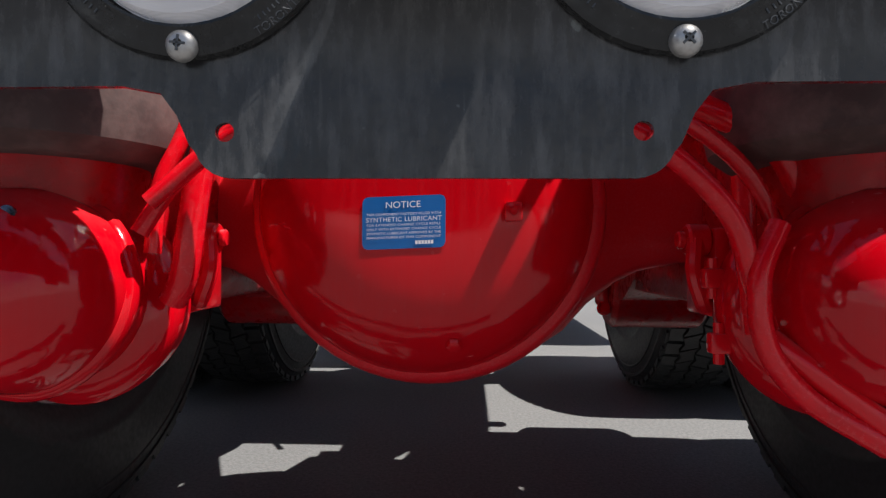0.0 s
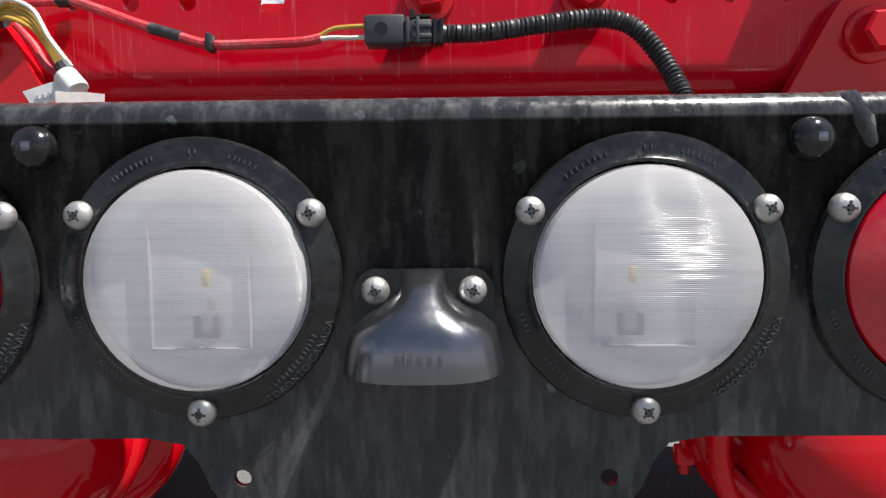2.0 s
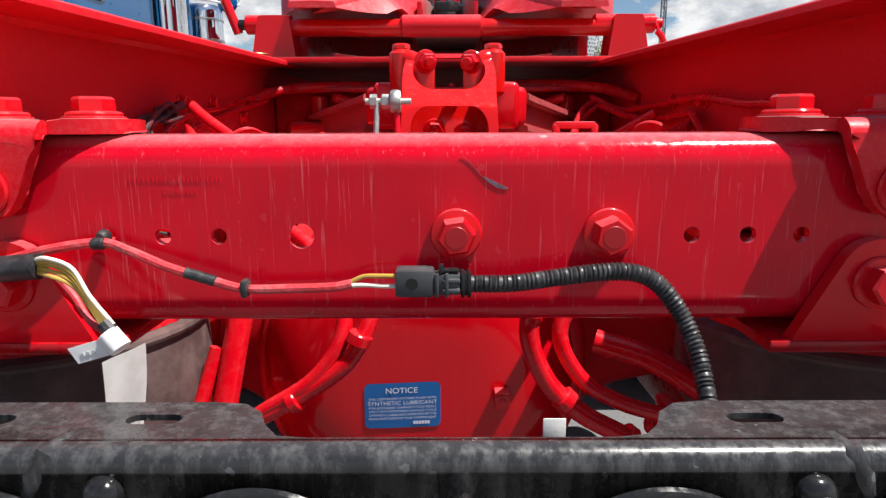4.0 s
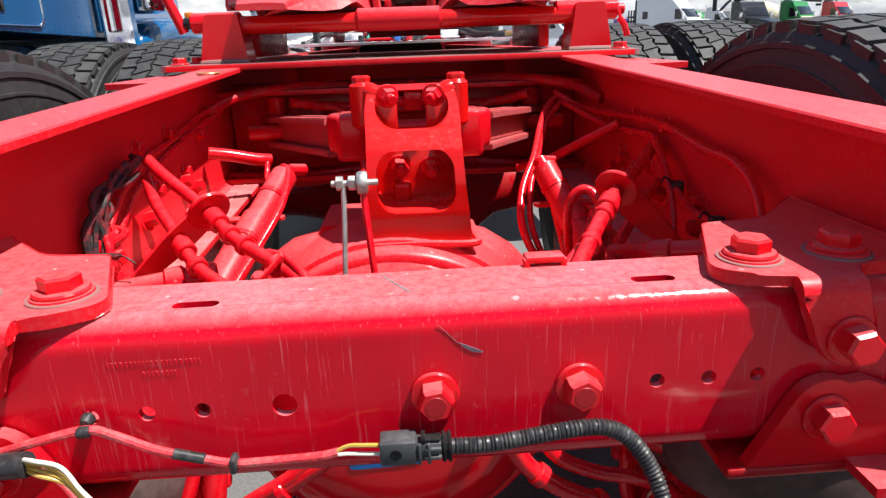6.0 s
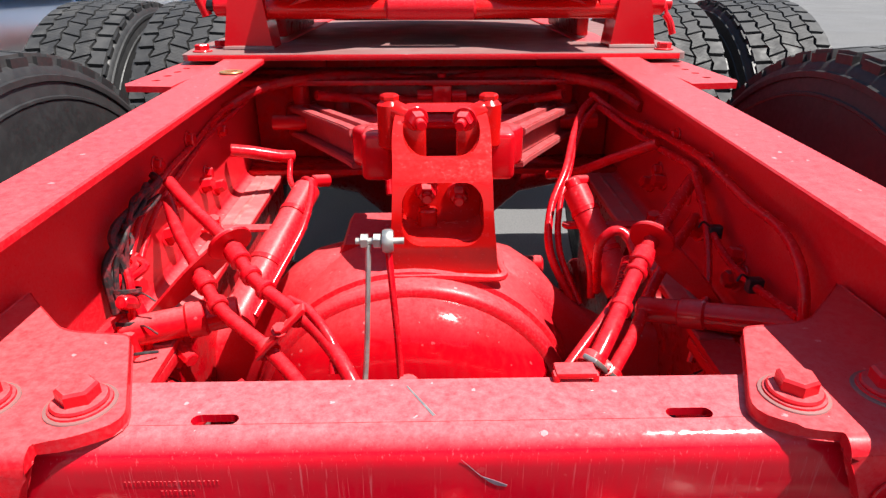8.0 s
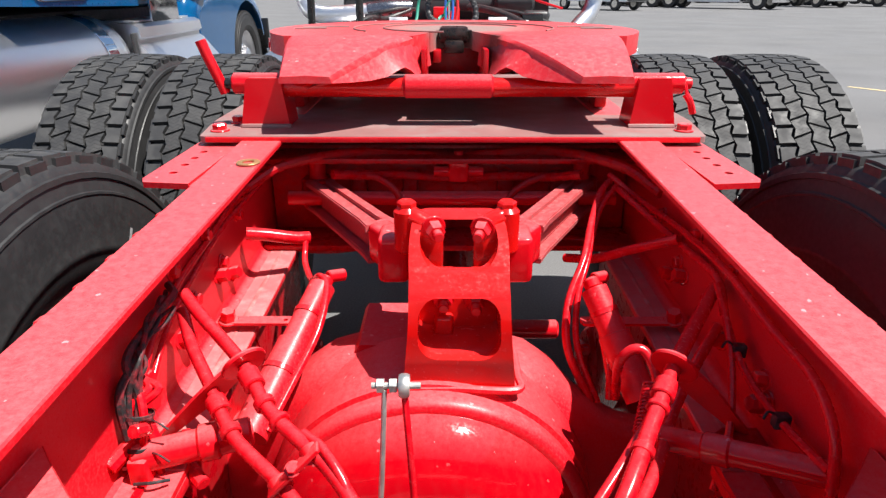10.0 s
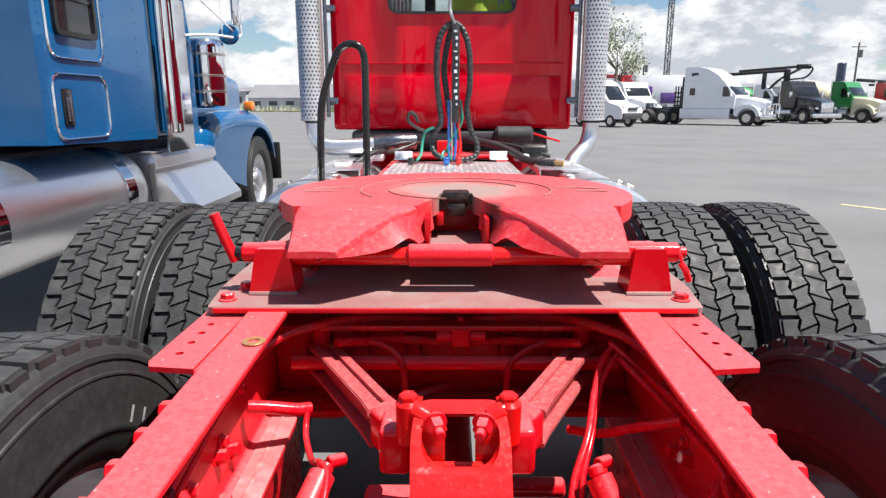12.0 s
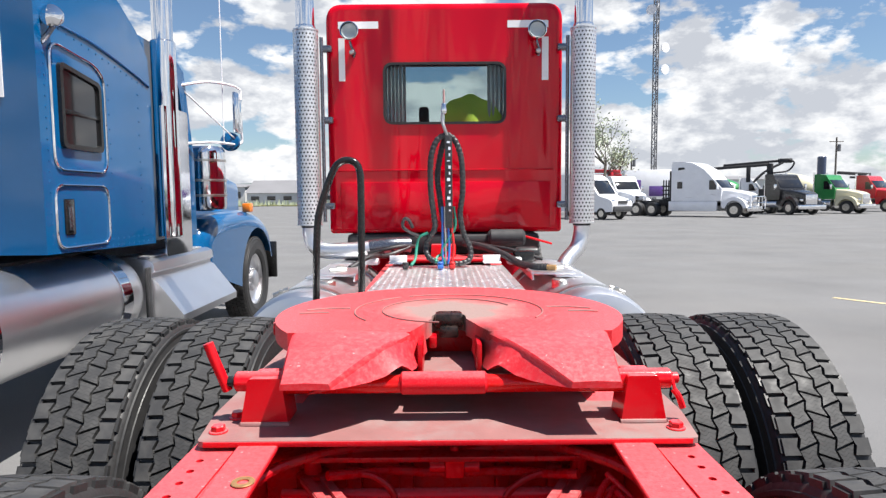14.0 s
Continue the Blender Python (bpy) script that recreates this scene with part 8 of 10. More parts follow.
def deck():
    # chequer plate with raised lozenges
    bm = bm_new()
    z = 1.098
    # runs on unseen behind the fifth wheel to shade the ground there
    out = rounded([(-0.40, 2.48), (0.41, 2.48), (0.40, 4.42), (-0.36, 4.42)], 0.01, 2)
    sheet(bm, out, [], 0.008, in_xy(z - 0.008))
    plate = part("deck_plate", bm, TREAD_ALU, truck, "bright aluminium chequer plate catwalk")
    bm = bm_new()
    nx, ny = 21, 51
    for j in range(ny):
        for i in range(nx):
            x, y = -0.375 + 0.75 * (i + 0.5) / nx, 2.5 + 1.89 * (j + 0.5) / ny
            a = radians(45 if (i + j) % 2 else -45)
            c, sn = math.cos(a), math.sin(a)
            base = [bm.verts.new((x + c * u - sn * v, y + sn * u + c * v, z)) for u, v in ((-0.016, 0), (0, -0.0055), (0.016, 0), (0, 0.0055))]
            tip = bm.verts.new((x, y, z + 0.003))
            for k in range(4):
                bm.faces.new((base[k], base[(k + 1) % 4], tip))
    studs = part("chequer_pattern", bm, TREAD_ALU, plate)
    tagged(studs, kind="stuff")
    # side steps, brackets and clutter between deck and tanks
    for s in (-1, 1):
        bm = bm_new()
        box(bm, (s * 0.66, 4.22, 1.098), (0.27, 0.62, 0.012), 0.003)
        box(bm, (s * 0.535, 4.22, 1.085), (0.012, 0.62, 0.05), 0.003)
        box(bm, (s * 0.74, 3.90, 1.091), (0.16, 0.12, 0.010), 0.003)
        part("step_plate", bm, ALU, truck, "bent aluminium side step")
        bm = bm_new()
        tx = -0.73 if s < 0 else 0.785
        lathe(bm, [(0.06, -0.85), (0.24, -0.84), (0.308, -0.82), (0.326, -0.78), (0.329, -0.70), (0.329, 0.80), (0.308, 0.84), (0.06, 0.85)], axis_m((tx, 4.15, 0.755), (0, 1, 0)), 52)
        tank = part("fuel_tank", bm, ALU, truck, "polished aluminium fuel tank")
        for y in (3.52, 4.6):
            bm = bm_new()
            lathe(bm, [(0.330, -0.03), (0.336, -0.028), (0.336, 0.028), (0.330, 0.03)], axis_m((tx, y, 0.755), (0, 1, 0)), 52, cap=(False, False))
            part("tank_strap", bm, STEEL, tank)
        bm = bm_new()
        bx = tx + s * 0.135
        cyl(bm, (bx - s * 0.035, 3.50, 1.077), (bx + s * 0.045, 3.49, 1.045), 0.012, 10)
        box(bm, (bx, 3.495, 1.062), (0.03, 0.03, 0.03), 0.005)
        part("strap_bolt", bm, STEEL, tank)
        bm = bm_new()
        cyl(bm, (s * 0.66, 3.72, 1.04), (s * 0.66, 3.72, 1.092), 0.045, 18, bevel=0.004)
        part("tank_cap", bm, STEEL, tank)
    for at, size in (((-0.50, 4.55, 1.12), (0.10, 0.12, 0.05)), ((0.49, 4.50, 1.12), (0.10, 0.10, 0.05)), ((0.56, 4.55, 1.15), (0.14, 0.12, 0.07))):
        bm = bm_new()
        box(bm, at, size, 0.012)
        part("junction_box", bm, BLACK_PLASTIC if size[0] > 0.12 else WHITE_PAINT, truck)
    for pts, r in (([(-0.62, 4.30, 1.10), (-0.50, 4.45, 1.16), (-0.40, 4.62, 1.15), (-0.25, 4.75, 1.20)], 0.018),
                   ([(0.16, 4.85, 1.215), (0.27, 4.70, 1.205), (0.40, 4.50, 1.170), (0.495, 4.27, 1.125), (0.57, 4.10, 1.118), (0.645, 4.04, 1.122)], 0.026),
                   ([(0.20, 4.85, 1.22), (0.36, 4.72, 1.20), (0.50, 4.62, 1.18), (0.70, 4.58, 1.12)], 0.014),
                   ([(-0.55, 4.72, 1.16), (-0.42, 4.66, 1.19), (-0.30, 4.70, 1.21), (-0.20, 4.82, 1.2)], 0.013)):
        bm = bm_new()
        ribbed(bm, pts, r, 0.02, 0.12, 10)
        part("cable_loom", bm, WIRE_BLACK, truck, "black looms lying behind the cab")
    for x in (-0.31, 0.33):
        bm = bm_new()
        box(bm, (x, 4.42, 1.118), (0.12, 0.10, 0.008), 0.002)
        box(bm, (x, 4.46, 1.140), (0.12, 0.010, 0.05), 0.002)
        part("white_bracket", bm, WHITE_PAINT, truck, "white painted angle bracket behind the catwalk")
    bm = bm_new()
    cyl(bm, (0.640, 4.045, 1.122), (0.695, 4.02, 1.122), 0.017, 12, bevel=0.004)
    part("brass_fitting", bm, BRASS, truck)
    bm = bm_new()
    box(bm, (0.60, 4.66, 1.165), (0.18, 0.14, 0.07), 0.034, seg=4)
    part("filter_canister", bm, WIRE_BLACK, truck, "black rounded canister behind the cab")
    for x in (-0.66, 0.70):
        bm = bm_new()
        cyl(bm, (x - 0.05, 4.05, 1.114), (x + 0.05, 4.10, 1.116), 0.011, 10, bevel=0.002)
        box(bm, (x, 4.16, 1.116), (0.05, 0.05, 0.028), 0.006)
        part("tank_valve", bm, GALV, truck)
    # black grab bar
    bm = bm_new()
    y = 3.03
    tube(bm, [(-0.588, y, 1.03), (-0.586, y, 1.12), (-0.578, y, 1.36), (-0.566, y, 1.485), (-0.530, y, 1.60), (-0.492, y, 1.690), (-0.462, y, 1.722), (-0.425, y, 1.730), (-0.392, y, 1.715), (-0.375, y, 1.675), (-0.372, y, 1.60), (-0.375, y, 1.30), (-0.378, y, 1.07)], 0.0165, 14, 8)
    part("grab_bar", bm, BLACK_PLASTIC, truck, "black bent tube grab bar on the deck")
    bm = bm_new()
    box(bm, (-0.48, y, 1.045), (0.28, 0.06, 0.02), 0.004)
    part("bar_foot", bm, BLACK_PLASTIC, truck)


deck()


# chassis parts out of sight, added to keep sun off the ground below
def driveline():
    bm = bm_new()
    rings = [[(x, y, z) for x, z in ring_xz(0, w, z0, z1, 0.08, 0.08)] for y, w, z0, z1 in ((4.55, 0.14, 0.55, 0.85), (4.75, 0.24, 0.48, 0.95), (5.6, 0.27, 0.45, 1.0), (5.7, 0.36, 0.40, 1.1), (7.6, 0.38, 0.40, 1.2))]
    ring_faces(bm, rings)
    part("gearbox", bm, DARK_TRIM, truck, "dark gearbox and engine between the rails, unseen, added for shade")
    bm = bm_new()
    cyl(bm, (0.01, 2.75, 0.66), (0.01, 4.58, 0.70), 0.05, 18)
    part("drive_shaft", bm, SHADE_RED, truck)
    for y in (2.75, 3.6, 4.4):
        bm = bm_new()
        box(bm, (0, y, 0.93), (0.85, 0.10, 0.20), 0.01)
        part("cross_member", bm, SHADE_RED, truck)
    for s, y in ((-1, 3.05), (1, 3.05)):
        bm = bm_new()
        cyl(bm, (s * 0.16, y - 0.2, 0.72), (s * 0.16, y + 0.55, 0.72), 0.12, 24, bevel=0.03)
        part("air_tank", bm, SHADE_RED, truck)


driveline()


def air_line_kit():
    """Hanging trailer hoses behind the cab."""
    y = 4.30
    bm = bm_new()
    tube(bm, [(0.012, y + 0.30, 2.30), (0.012, y + 0.10, 2.18), (0.010, y, 2.13)], 0.008, 8)
    tube(bm, [(0.010, y, 2.13), (0.0, y - 0.01, 2.06), (0.012, y - 0.02, 2.01), (0.030, y - 0.015, 1.96)], 0.011, 8)
    kit = part("hose_hanger", bm, STEEL, truck, "black coiled trailer hoses on a spring hanger")
    bm = bm_new()
    lathe(bm, [(0.016, 0), (0.020, 0.02), (0.016, 0.06), (0.008, 0.07)], axis_m((0.010, y, 2.10), (0, 0, 1)), 14)
    part("hanger_hook", bm, CHROME, kit)
    paths = (
        [(0.03, y, 1.97), (-0.035, y - 0.01, 1.93), (-0.075, y - 0.02, 1.82), (-0.080, y - 0.02, 1.62), (-0.062, y, 1.45), (-0.055, y, 1.36), (-0.09, y + 0.02, 1.30), (-0.115, y + 0.03, 1.24), (-0.10, y, 1.17), (-0.04, y - 0.02, 1.135), (0.03, y - 0.02, 1.125)],
        [(0.03, y, 1.97), (0.085, y - 0.01, 1.92), (0.122, y - 0.02, 1.80), (0.128, y - 0.02, 1.60), (0.112, y, 1.45), (0.135, y + 0.02, 1.32), (0.178, y + 0.02, 1.22), (0.170, y, 1.15), (0.11, y - 0.02, 1.125), (0.06, y - 0.02, 1.125)],
        [(0.02, y + 0.02, 1.96), (-0.01, y + 0.03, 1.86), (-0.035, y + 0.03, 1.70), (-0.02, y + 0.03, 1.55), (0.0, y + 0.03, 1.40)],
    )
    for pts in paths:
        bm = bm_new()
        ribbed(bm, pts, 0.0205, 0.030, 0.16, 12)
        part("wrapped_hose", bm, WIRE_BLACK, kit, "spiral wrapped black hose")
    bm = bm_new()
    box(bm, (0.038, y - 0.03, 1.66), (0.048, 0.012, 0.60), 0.004)
    strap = part("hose_strap", bm, WIRE_BLACK, kit)
    bm = bm_new()
    for k, h in enumerate((0.016, 0.026, 0.024, 0.010, 0.026, 0.022, 0.026, 0.012, 0.026, 0.024, 0.026, 0.014)):
        box(bm, (0.040 + (0.004 if k % 3 else -0.003), y - 0.0372, 1.915 - k * 0.040), (0.020 - 0.005 * (k % 3), 0.002, h * 0.8))
    tagged(part("strap_bars", bm, STICKER_TEXT, kit), kind="stuff")
    for x, mat, r in ((-0.005, LINE_BLUE, 0.008), (0.012, STEEL, 0.007), (0.030, LINE_BLUE, 0.008), (0.052, LINE_RED, 0.009), (0.07, LINE_GREEN, 0.008)):
        bm = bm_new()
        tube(bm, [(x, y - 0.01, 1.50), (x * 1.1, y - 0.015, 1.36), (x * 1.3 - 0.02 * (x > 0.06) * 5, y - 0.02, 1.22), (x - 0.06 * (x > 0.06), y - 0.04, 1.125)], r, 8)
        part("air_coil", bm, mat, kit)
    bm = bm_new()
    tube(bm, [(-0.10, y, 1.33), (-0.155, y, 1.30), (-0.175, y, 1.24), (-0.185, y - 0.05, 1.16), (-0.21, y - 0.1, 1.125)], 0.0095, 8)
    tube(bm, [(0.075, y, 1.42), (0.055, y, 1.30), (0.02, y, 1.21), (-0.04, y - 0.02, 1.17), (-0.05, y - 0.06, 1.14)], 0.0095, 8)
    part("green_cable", bm, LINE_GREEN, kit)
    bm = bm_new()
    tube(bm, [(-0.16, y, 1.305), (-0.215, y, 1.33), (-0.265, y, 1.37), (-0.255, y, 1.42), (-0.225, y, 1.41), (-0.20, y, 1.36)], 0.0115, 8)
    part("spare_cable", bm, WIRE_BLACK, kit)
    for x, mat in ((-0.245, WIRE_BLACK), (-0.02, LINE_BLUE), (0.055, LINE_RED)):
        bm = bm_new()
        cyl(bm, (x, y - 0.10, 1.105), (x, y - 0.10, 1.145), 0.020, 14, bevel=0.004)
        box(bm, (x, y - 0.13, 1.115), (0.035, 0.045, 0.022), 0.006)
        part("gladhand", bm, mat, kit)


LINE_BLUE = material("blue_air_line", (0.03, 0.12, 0.4), 0.4, vary=0.1)
LINE_RED = material("red_air_line", (0.5, 0.02, 0.02), 0.4, vary=0.1)
LINE_GREEN = material("green_cable", (0.02, 0.2, 0.14), 0.4, vary=0.1)
air_line_kit()


# ---- blue sleeper tractor alongside ----
blue = thing("tractor_truck", (-3.4, 5.0, 0), "metallic blue sleeper tractor with chrome stack and tanks", "truck")


def blue_truck():
    XS, XI = -2.30, -4.50
    bm = bm_new()
    side = [(3.80, 1.245), (5.18, 1.215), (5.20, 2.35), (5.17, 2.66), (5.00, 2.83), (4.60, 3.06), (4.20, 3.20), (3.80, 3.26)]
    sheet(bm, side, [], XS - XI, in_yz(XI))
    bmesh.ops.bevel(bm, geom=[e for e in bm.edges if len(e.link_faces) == 2 and e.calc_face_angle(0) > 0.9], offset=0.085, segments=5, affect="EDGES")
    sl = part("sleeper", bm, BLUE, blue, "blue riveted sleeper box", 40)
    # seam of the roof fairing
    bm = bm_new()
    pts = [(XS + 0.004, 3.88, 2.62), (XS + 0.004, 4.4, 2.585), (XS + 0.004, 4.9, 2.50), (XS + 0.004, 5.16, 2.44)]
    tube(bm, pts, 0.010, 8)
    part("roof_seam", bm, BLUE, sl)
    # window with frame and trim tube
    bm = bm_new()
    wo = rounded([(3.985, 1.875), (4.435, 1.875), (4.435, 2.33), (3.985, 2.395)], 0.05, 5)
    wi = rounded([(4.015, 1.905), (4.405, 1.905), (4.405, 2.305), (4.015, 2.362)], 0.035, 5)
    sheet(bm, wo, [wi], 0.03, in_yz(XS - 0.005))
    box(bm, (XS + 0.008, 4.21, 2.10), (0.02, 0.40, 0.03), 0.004)
    wf = part("sleeper_window", bm, BLACK_PLASTIC, sl)
    bm = bm_new()
    sheet(bm, wi, [], 0.006, in_yz(XS + 0.003))
    part("tinted_pane", bm, DARK_GLOSS, sl)
    for loop, rad in (([(3.915, 1.745), (4.50, 1.745), (4.50, 2.385), (4.38, 2.45), (3.915, 2.50)], 0.10), ([(3.90, 1.272), (4.49, 1.272), (4.49, 1.655), (3.90, 1.655)], 0.09)):
        bm = bm_new()
        ring = [(XS + 0.006, y, z) for y, z in rounded(loop, rad, 6)]
        sweep(bm, ring + ring[:2], 0.0085, 8)
        part("door_trim", bm, CHROME, sl)
    bm = bm_new()
    box(bm, (XS + 0.004, 4.035, 1.46), (0.012, 0.10, 0.22), 0.01)
    part("handle_cup", bm, BLACK_PLASTIC, sl)
    bm = bm_new()
    box(bm, (XS + 0.015, 4.03, 1.45), (0.012, 0.045, 0.15), 0.008)
    part("door_handle", bm, DARK_METAL, sl)
    # rivet lines
    bm = bm_new()
    spots = [(3.865, 1.30 + 0.062 * k) for k in range(20)] + [(3.93 + 0.075 * k, 1.245) for k in range(17)] + [(3.93 + 0.075 * k, 1.29) for k in range(17)] + [(3.95 + 0.08 * k, 2.60 - 0.012 * k) for k in range(15)]
    spots += [(4.56, 1.35 + 0.10 * k) for k in range(11)] + [(4.98, 1.35 + 0.10 * k) for k in range(11)]
    for y, z in spots:
        lathe(bm, [(0.0075, 0), (0.006, 0.003), (0.002, 0.004)], axis_m((XS, y, z), (1, 0, 0)), 6)
    rv = part("rivets", bm, BLUE, sl)
    tagged(rv, kind="stuff")
    # white marker on the rear wall, lamp on the corner
    bm = bm_new()
    box(bm, (-2.54, 3.795, 2.33), (0.10, 0.006, 0.36))
    part("reflective_tape", bm, REFLECTIVE, sl)
    bm = bm_new()
    lathe(bm, [(0.02, 0), (0.06, 0.02), (0.075, 0.06), (0.073, 0.08), (0.03, 0.095), (0.002, 0.098)], axis_m((XS + 0.055, 3.93, 2.62), (0.12, -1, 0.0)) @ Matrix.Diagonal((0.85, 0.85, 0.85, 1)), 24)
    lamp = part("corner_lamp", bm, CHROME, blue, "chrome lamp on the sleeper corner")
    bm = bm_new()
    tube(bm, [(XS + 0.05, 3.90, 2.57), (XS + 0.03, 3.88, 2.52), (XS + 0.0, 3.87, 2.48), (XS - 0.02, 3.87, 2.46)], 0.015, 8)
    part("lamp_bracket", bm, DARK_METAL, lamp)
    # cab, hood, screen
    bm = bm_new()
    cab = [(5.20, 1.22), (6.35, 1.22), (6.35, 1.95), (6.18, 2.75), (5.95, 2.86), (5.20, 2.88)]
    sheet(bm, cab, [rounded([(5.50, 1.98), (6.18, 1.98), (6.05, 2.62), (5.50, 2.66)], 0.06, 4)], 1.95, in_yz(-4.38))
    cb = part("cab", bm, BLUE, blue, "blue cab behind the exhaust stack")
    bm = bm_new()
    sheet(bm, [(5.50, 1.98), (6.18, 1.98), (6.05, 2.62), (5.50, 2.66)], [], 0.006, in_yz(-2.46))
    part("door_glass", bm, DARK_GLOSS, cb)
    bm = bm_new()
    rings = []
    for y, hw2, zt in ((6.30, 0.72, 1.98), (7.2, 0.64, 1.93), (8.6, 0.56, 1.86), (8.95, 0.54, 1.82)):
        rings.append([(x, y, z) for x, z in ring_xz(-3.40, hw2, 0.8, zt, 0.15, 0.03)])
    ring_faces(bm, rings)
    part("hood", bm, BLUE, blue)
    bm = bm_new()
    box(bm, (-3.4, 9.0, 1.25), (0.85, 0.05, 0.95), 0.02)
    part("grille", bm, CHROME, blue)
    bm = bm_new()
    box(bm, (-3.4, 9.25, 0.62), (1.8, 0.10, 0.42), 0.04)
    part("bumper", bm, CHROME, blue)
    # chrome stack with heat shield
    bm = bm_new()
    cyl(bm, (-2.295, 5.45, 1.25), (-2.295, 5.45, 2.86), 0.098, 32, bevel=0.01)
    st = part("exhaust_pipe", bm, CHROME, blue, "mirror chrome exhaust stack and shield")
    bm = bm_new()
    cyl(bm, (-2.295, 5.45, 2.84), (-2.295, 5.45, 4.2), 0.082, 32)
    part("stack_pipe", bm, CHROME, st)
    # air cleaner with polished bands
    bm = bm_new()
    lathe(bm, [(0.06, 2.10), (0.17, 2.09), (0.195, 2.06), (0.20, 2.02), (0.20, 1.50), (0.19, 1.46), (0.10, 1.44)], pose(-2.42, 6.60, 0), 40)
    ac = part("air_cleaner", bm, CHROME, blue, "chrome air cleaner canister")
    for z in (1.60, 1.75, 1.95):
        bm = bm_new()
        lathe(bm, [(0.201, z - 0.012), (0.207, z - 0.01), (0.207, z + 0.01), (0.201, z + 0.012)], pose(-2.42, 6.60, 0), 40, cap=(False, False))
        part("cleaner_band", bm, STEEL, ac)
    # mirror on its arms, aerial
    bm = bm_new()
    box(bm, (-2.15, 6.85, 2.46), (0.05, 0.20, 0.42), 0.02, m=pose(0, 0, 0, 0, 0, 0))
    mi = part("side_mirror", bm, CHROME, blue, "tall chrome door mirror on tube arms")
    bm = bm_new()
    tube(bm, [(-2.45, 6.1, 2.62), (-2.3, 6.5, 2.72), (-2.14, 6.85, 2.72), (-2.12, 6.87, 2.60)], 0.013, 8)
    tube(bm, [(-2.45, 6.1, 2.08), (-2.3, 6.5, 2.13), (-2.14, 6.85, 2.14), (-2.12, 6.87, 2.26)], 0.013, 8)
    tube(bm, [(-2.45, 6.15, 2.60), (-2.14, 6.85, 2.15)], 0.008, 8)
    part("mirror_arm", bm, WHITE_PAINT, mi)
    bm = bm_new()
    lathe(bm, [(0.02, -0.06), (0.08, -0.04), (0.10, 0.0), (0.085, 0.03), (0.03, 0.045)], axis_m((-2.22, 6.80, 2.16), (0.3, -1, 0.1)), 20)
    part("spot_mirror", bm, BLUE, mi)
    bm = bm_new()
    cyl(bm, (-2.25, 6.7, 2.15), (-2.25, 6.7, 4.4), 0.006, 6)
    part("aerial", bm, WHITE_PAINT, mi)
    # front fender, wheel, amber lamp
    bm = bm_new()
    crown = smooth_path([(0, 6.46, 0.58), (0, 6.36, 0.80), (0, 6.33, 1.02), (0, 6.40, 1.22), (0, 6.58, 1.35), (0, 6.92, 1.415), (0, 7.5, 1.435), (0, 8.0, 1.42), (0, 8.45, 1.33), (0, 8.76, 1.13), (0, 8.9, 0.85)], 4)
    def inset(d):
        out = []
        for k, q in enumerate(crown):
            t = (crown[min(k + 1, len(crown) - 1)] - crown[max(k - 1, 0)]).normalized()
            out.append((q.y + t.z * d, q.z - t.y * d))
        return out
    ring_faces(bm, [[(x, y, z) for x, (y, z) in zip([x] * len(crown), inset(d))] for x, d in ((-2.95, 0.0), (-2.62, 0.0), (-2.52, 0.004), (-2.46, 0.018), (-2.41, 0.048), (-2.375, 0.095), (-2.360, 0.15), (-2.358, 0.20))], close=False)
    edge = inset(0.19)
    sheet(bm, edge[2:-1] + [(8.12 + 0.66 * math.cos(radians(25)), 0.85)] + arc(8.12, 0.54, 0.66, 25, 180, 16)[1:], [], 0.02, in_yz(-2.379))
    sheet(bm, [(6.48, 0.60), (7.46, 0.60), (7.50, 0.78), (7.2, 1.2), (6.6, 1.25), (6.40, 1.0)], [], 0.30, in_yz(-2.80))
    part("front_fender", bm, BLUE, blue, "rounded blue front fender", 50)
    bm = bm_new()
    box(bm, (-2.42, 7.95, 1.455), (0.10, 0.14, 0.11), 0.015)
    part("marker_lamp", bm, AMBER, blue, "amber marker lamp on the fender")
    bm = bm_new()
    box(bm, (-2.50, 8.93, 0.72), (0.32, 0.05, 0.50), 0.01)
    part("mud_flap", bm, BLACK_PLASTIC, blue)
    # bright step fairing between tank and fender: box top, tread edge, sloping face
    bm = bm_new()
    prof = [(-2.80, 1.10), (-2.36, 1.085), (-2.315, 1.06), (-2.305, 0.99), (-2.335, 0.97), (-2.335, 0.94), (-2.30, 0.92), (-2.085, 0.64), (-2.085, 0.58), (-2.16, 0.56), (-2.80, 0.56)]
    ring_faces(bm, [[(x, y, z) for x, z in prof] for y in (5.14, 6.42)])
    bmesh.ops.bevel(bm, geom=[e for e in bm.edges if len(e.link_faces) == 2 and 0.3 < e.calc_face_angle(0) < 1.4], offset=0.008, segments=2, affect="EDGES")
    fair = part("step_fairing", bm, POLISHED, blue, "polished aluminium step fairing", 30)
    bm = bm_new()
    box(bm, (-2.52, 5.74, 1.098), (0.30, 1.10, 0.012), 0.004)
    part("tread_plate", bm, TREAD_ALU, fair)
    # flat mirror-bright guard beside the stack
    bm = bm_new()
    sheet(bm, rounded([(5.26, 1.10), (5.78, 1.10), (5.78, 2.32), (5.26, 2.32)], 0.03, 3), [], 0.012, in_yz(-2.262))
    part("stack_guard", bm, CHROME, blue, "flat mirror-bright guard panel")
    # fuel tank with straps
    bm = bm_new()
    lathe(bm, [(0.05, -1.86), (0.25, -1.85), (0.325, -1.82), (0.335, -1.76), (0.335, 1.72), (0.325, 1.80), (0.30, 1.84), (0.05, 1.85)], axis_m((-2.66, 3.20, 0.83), (0, 1, 0)), 48)
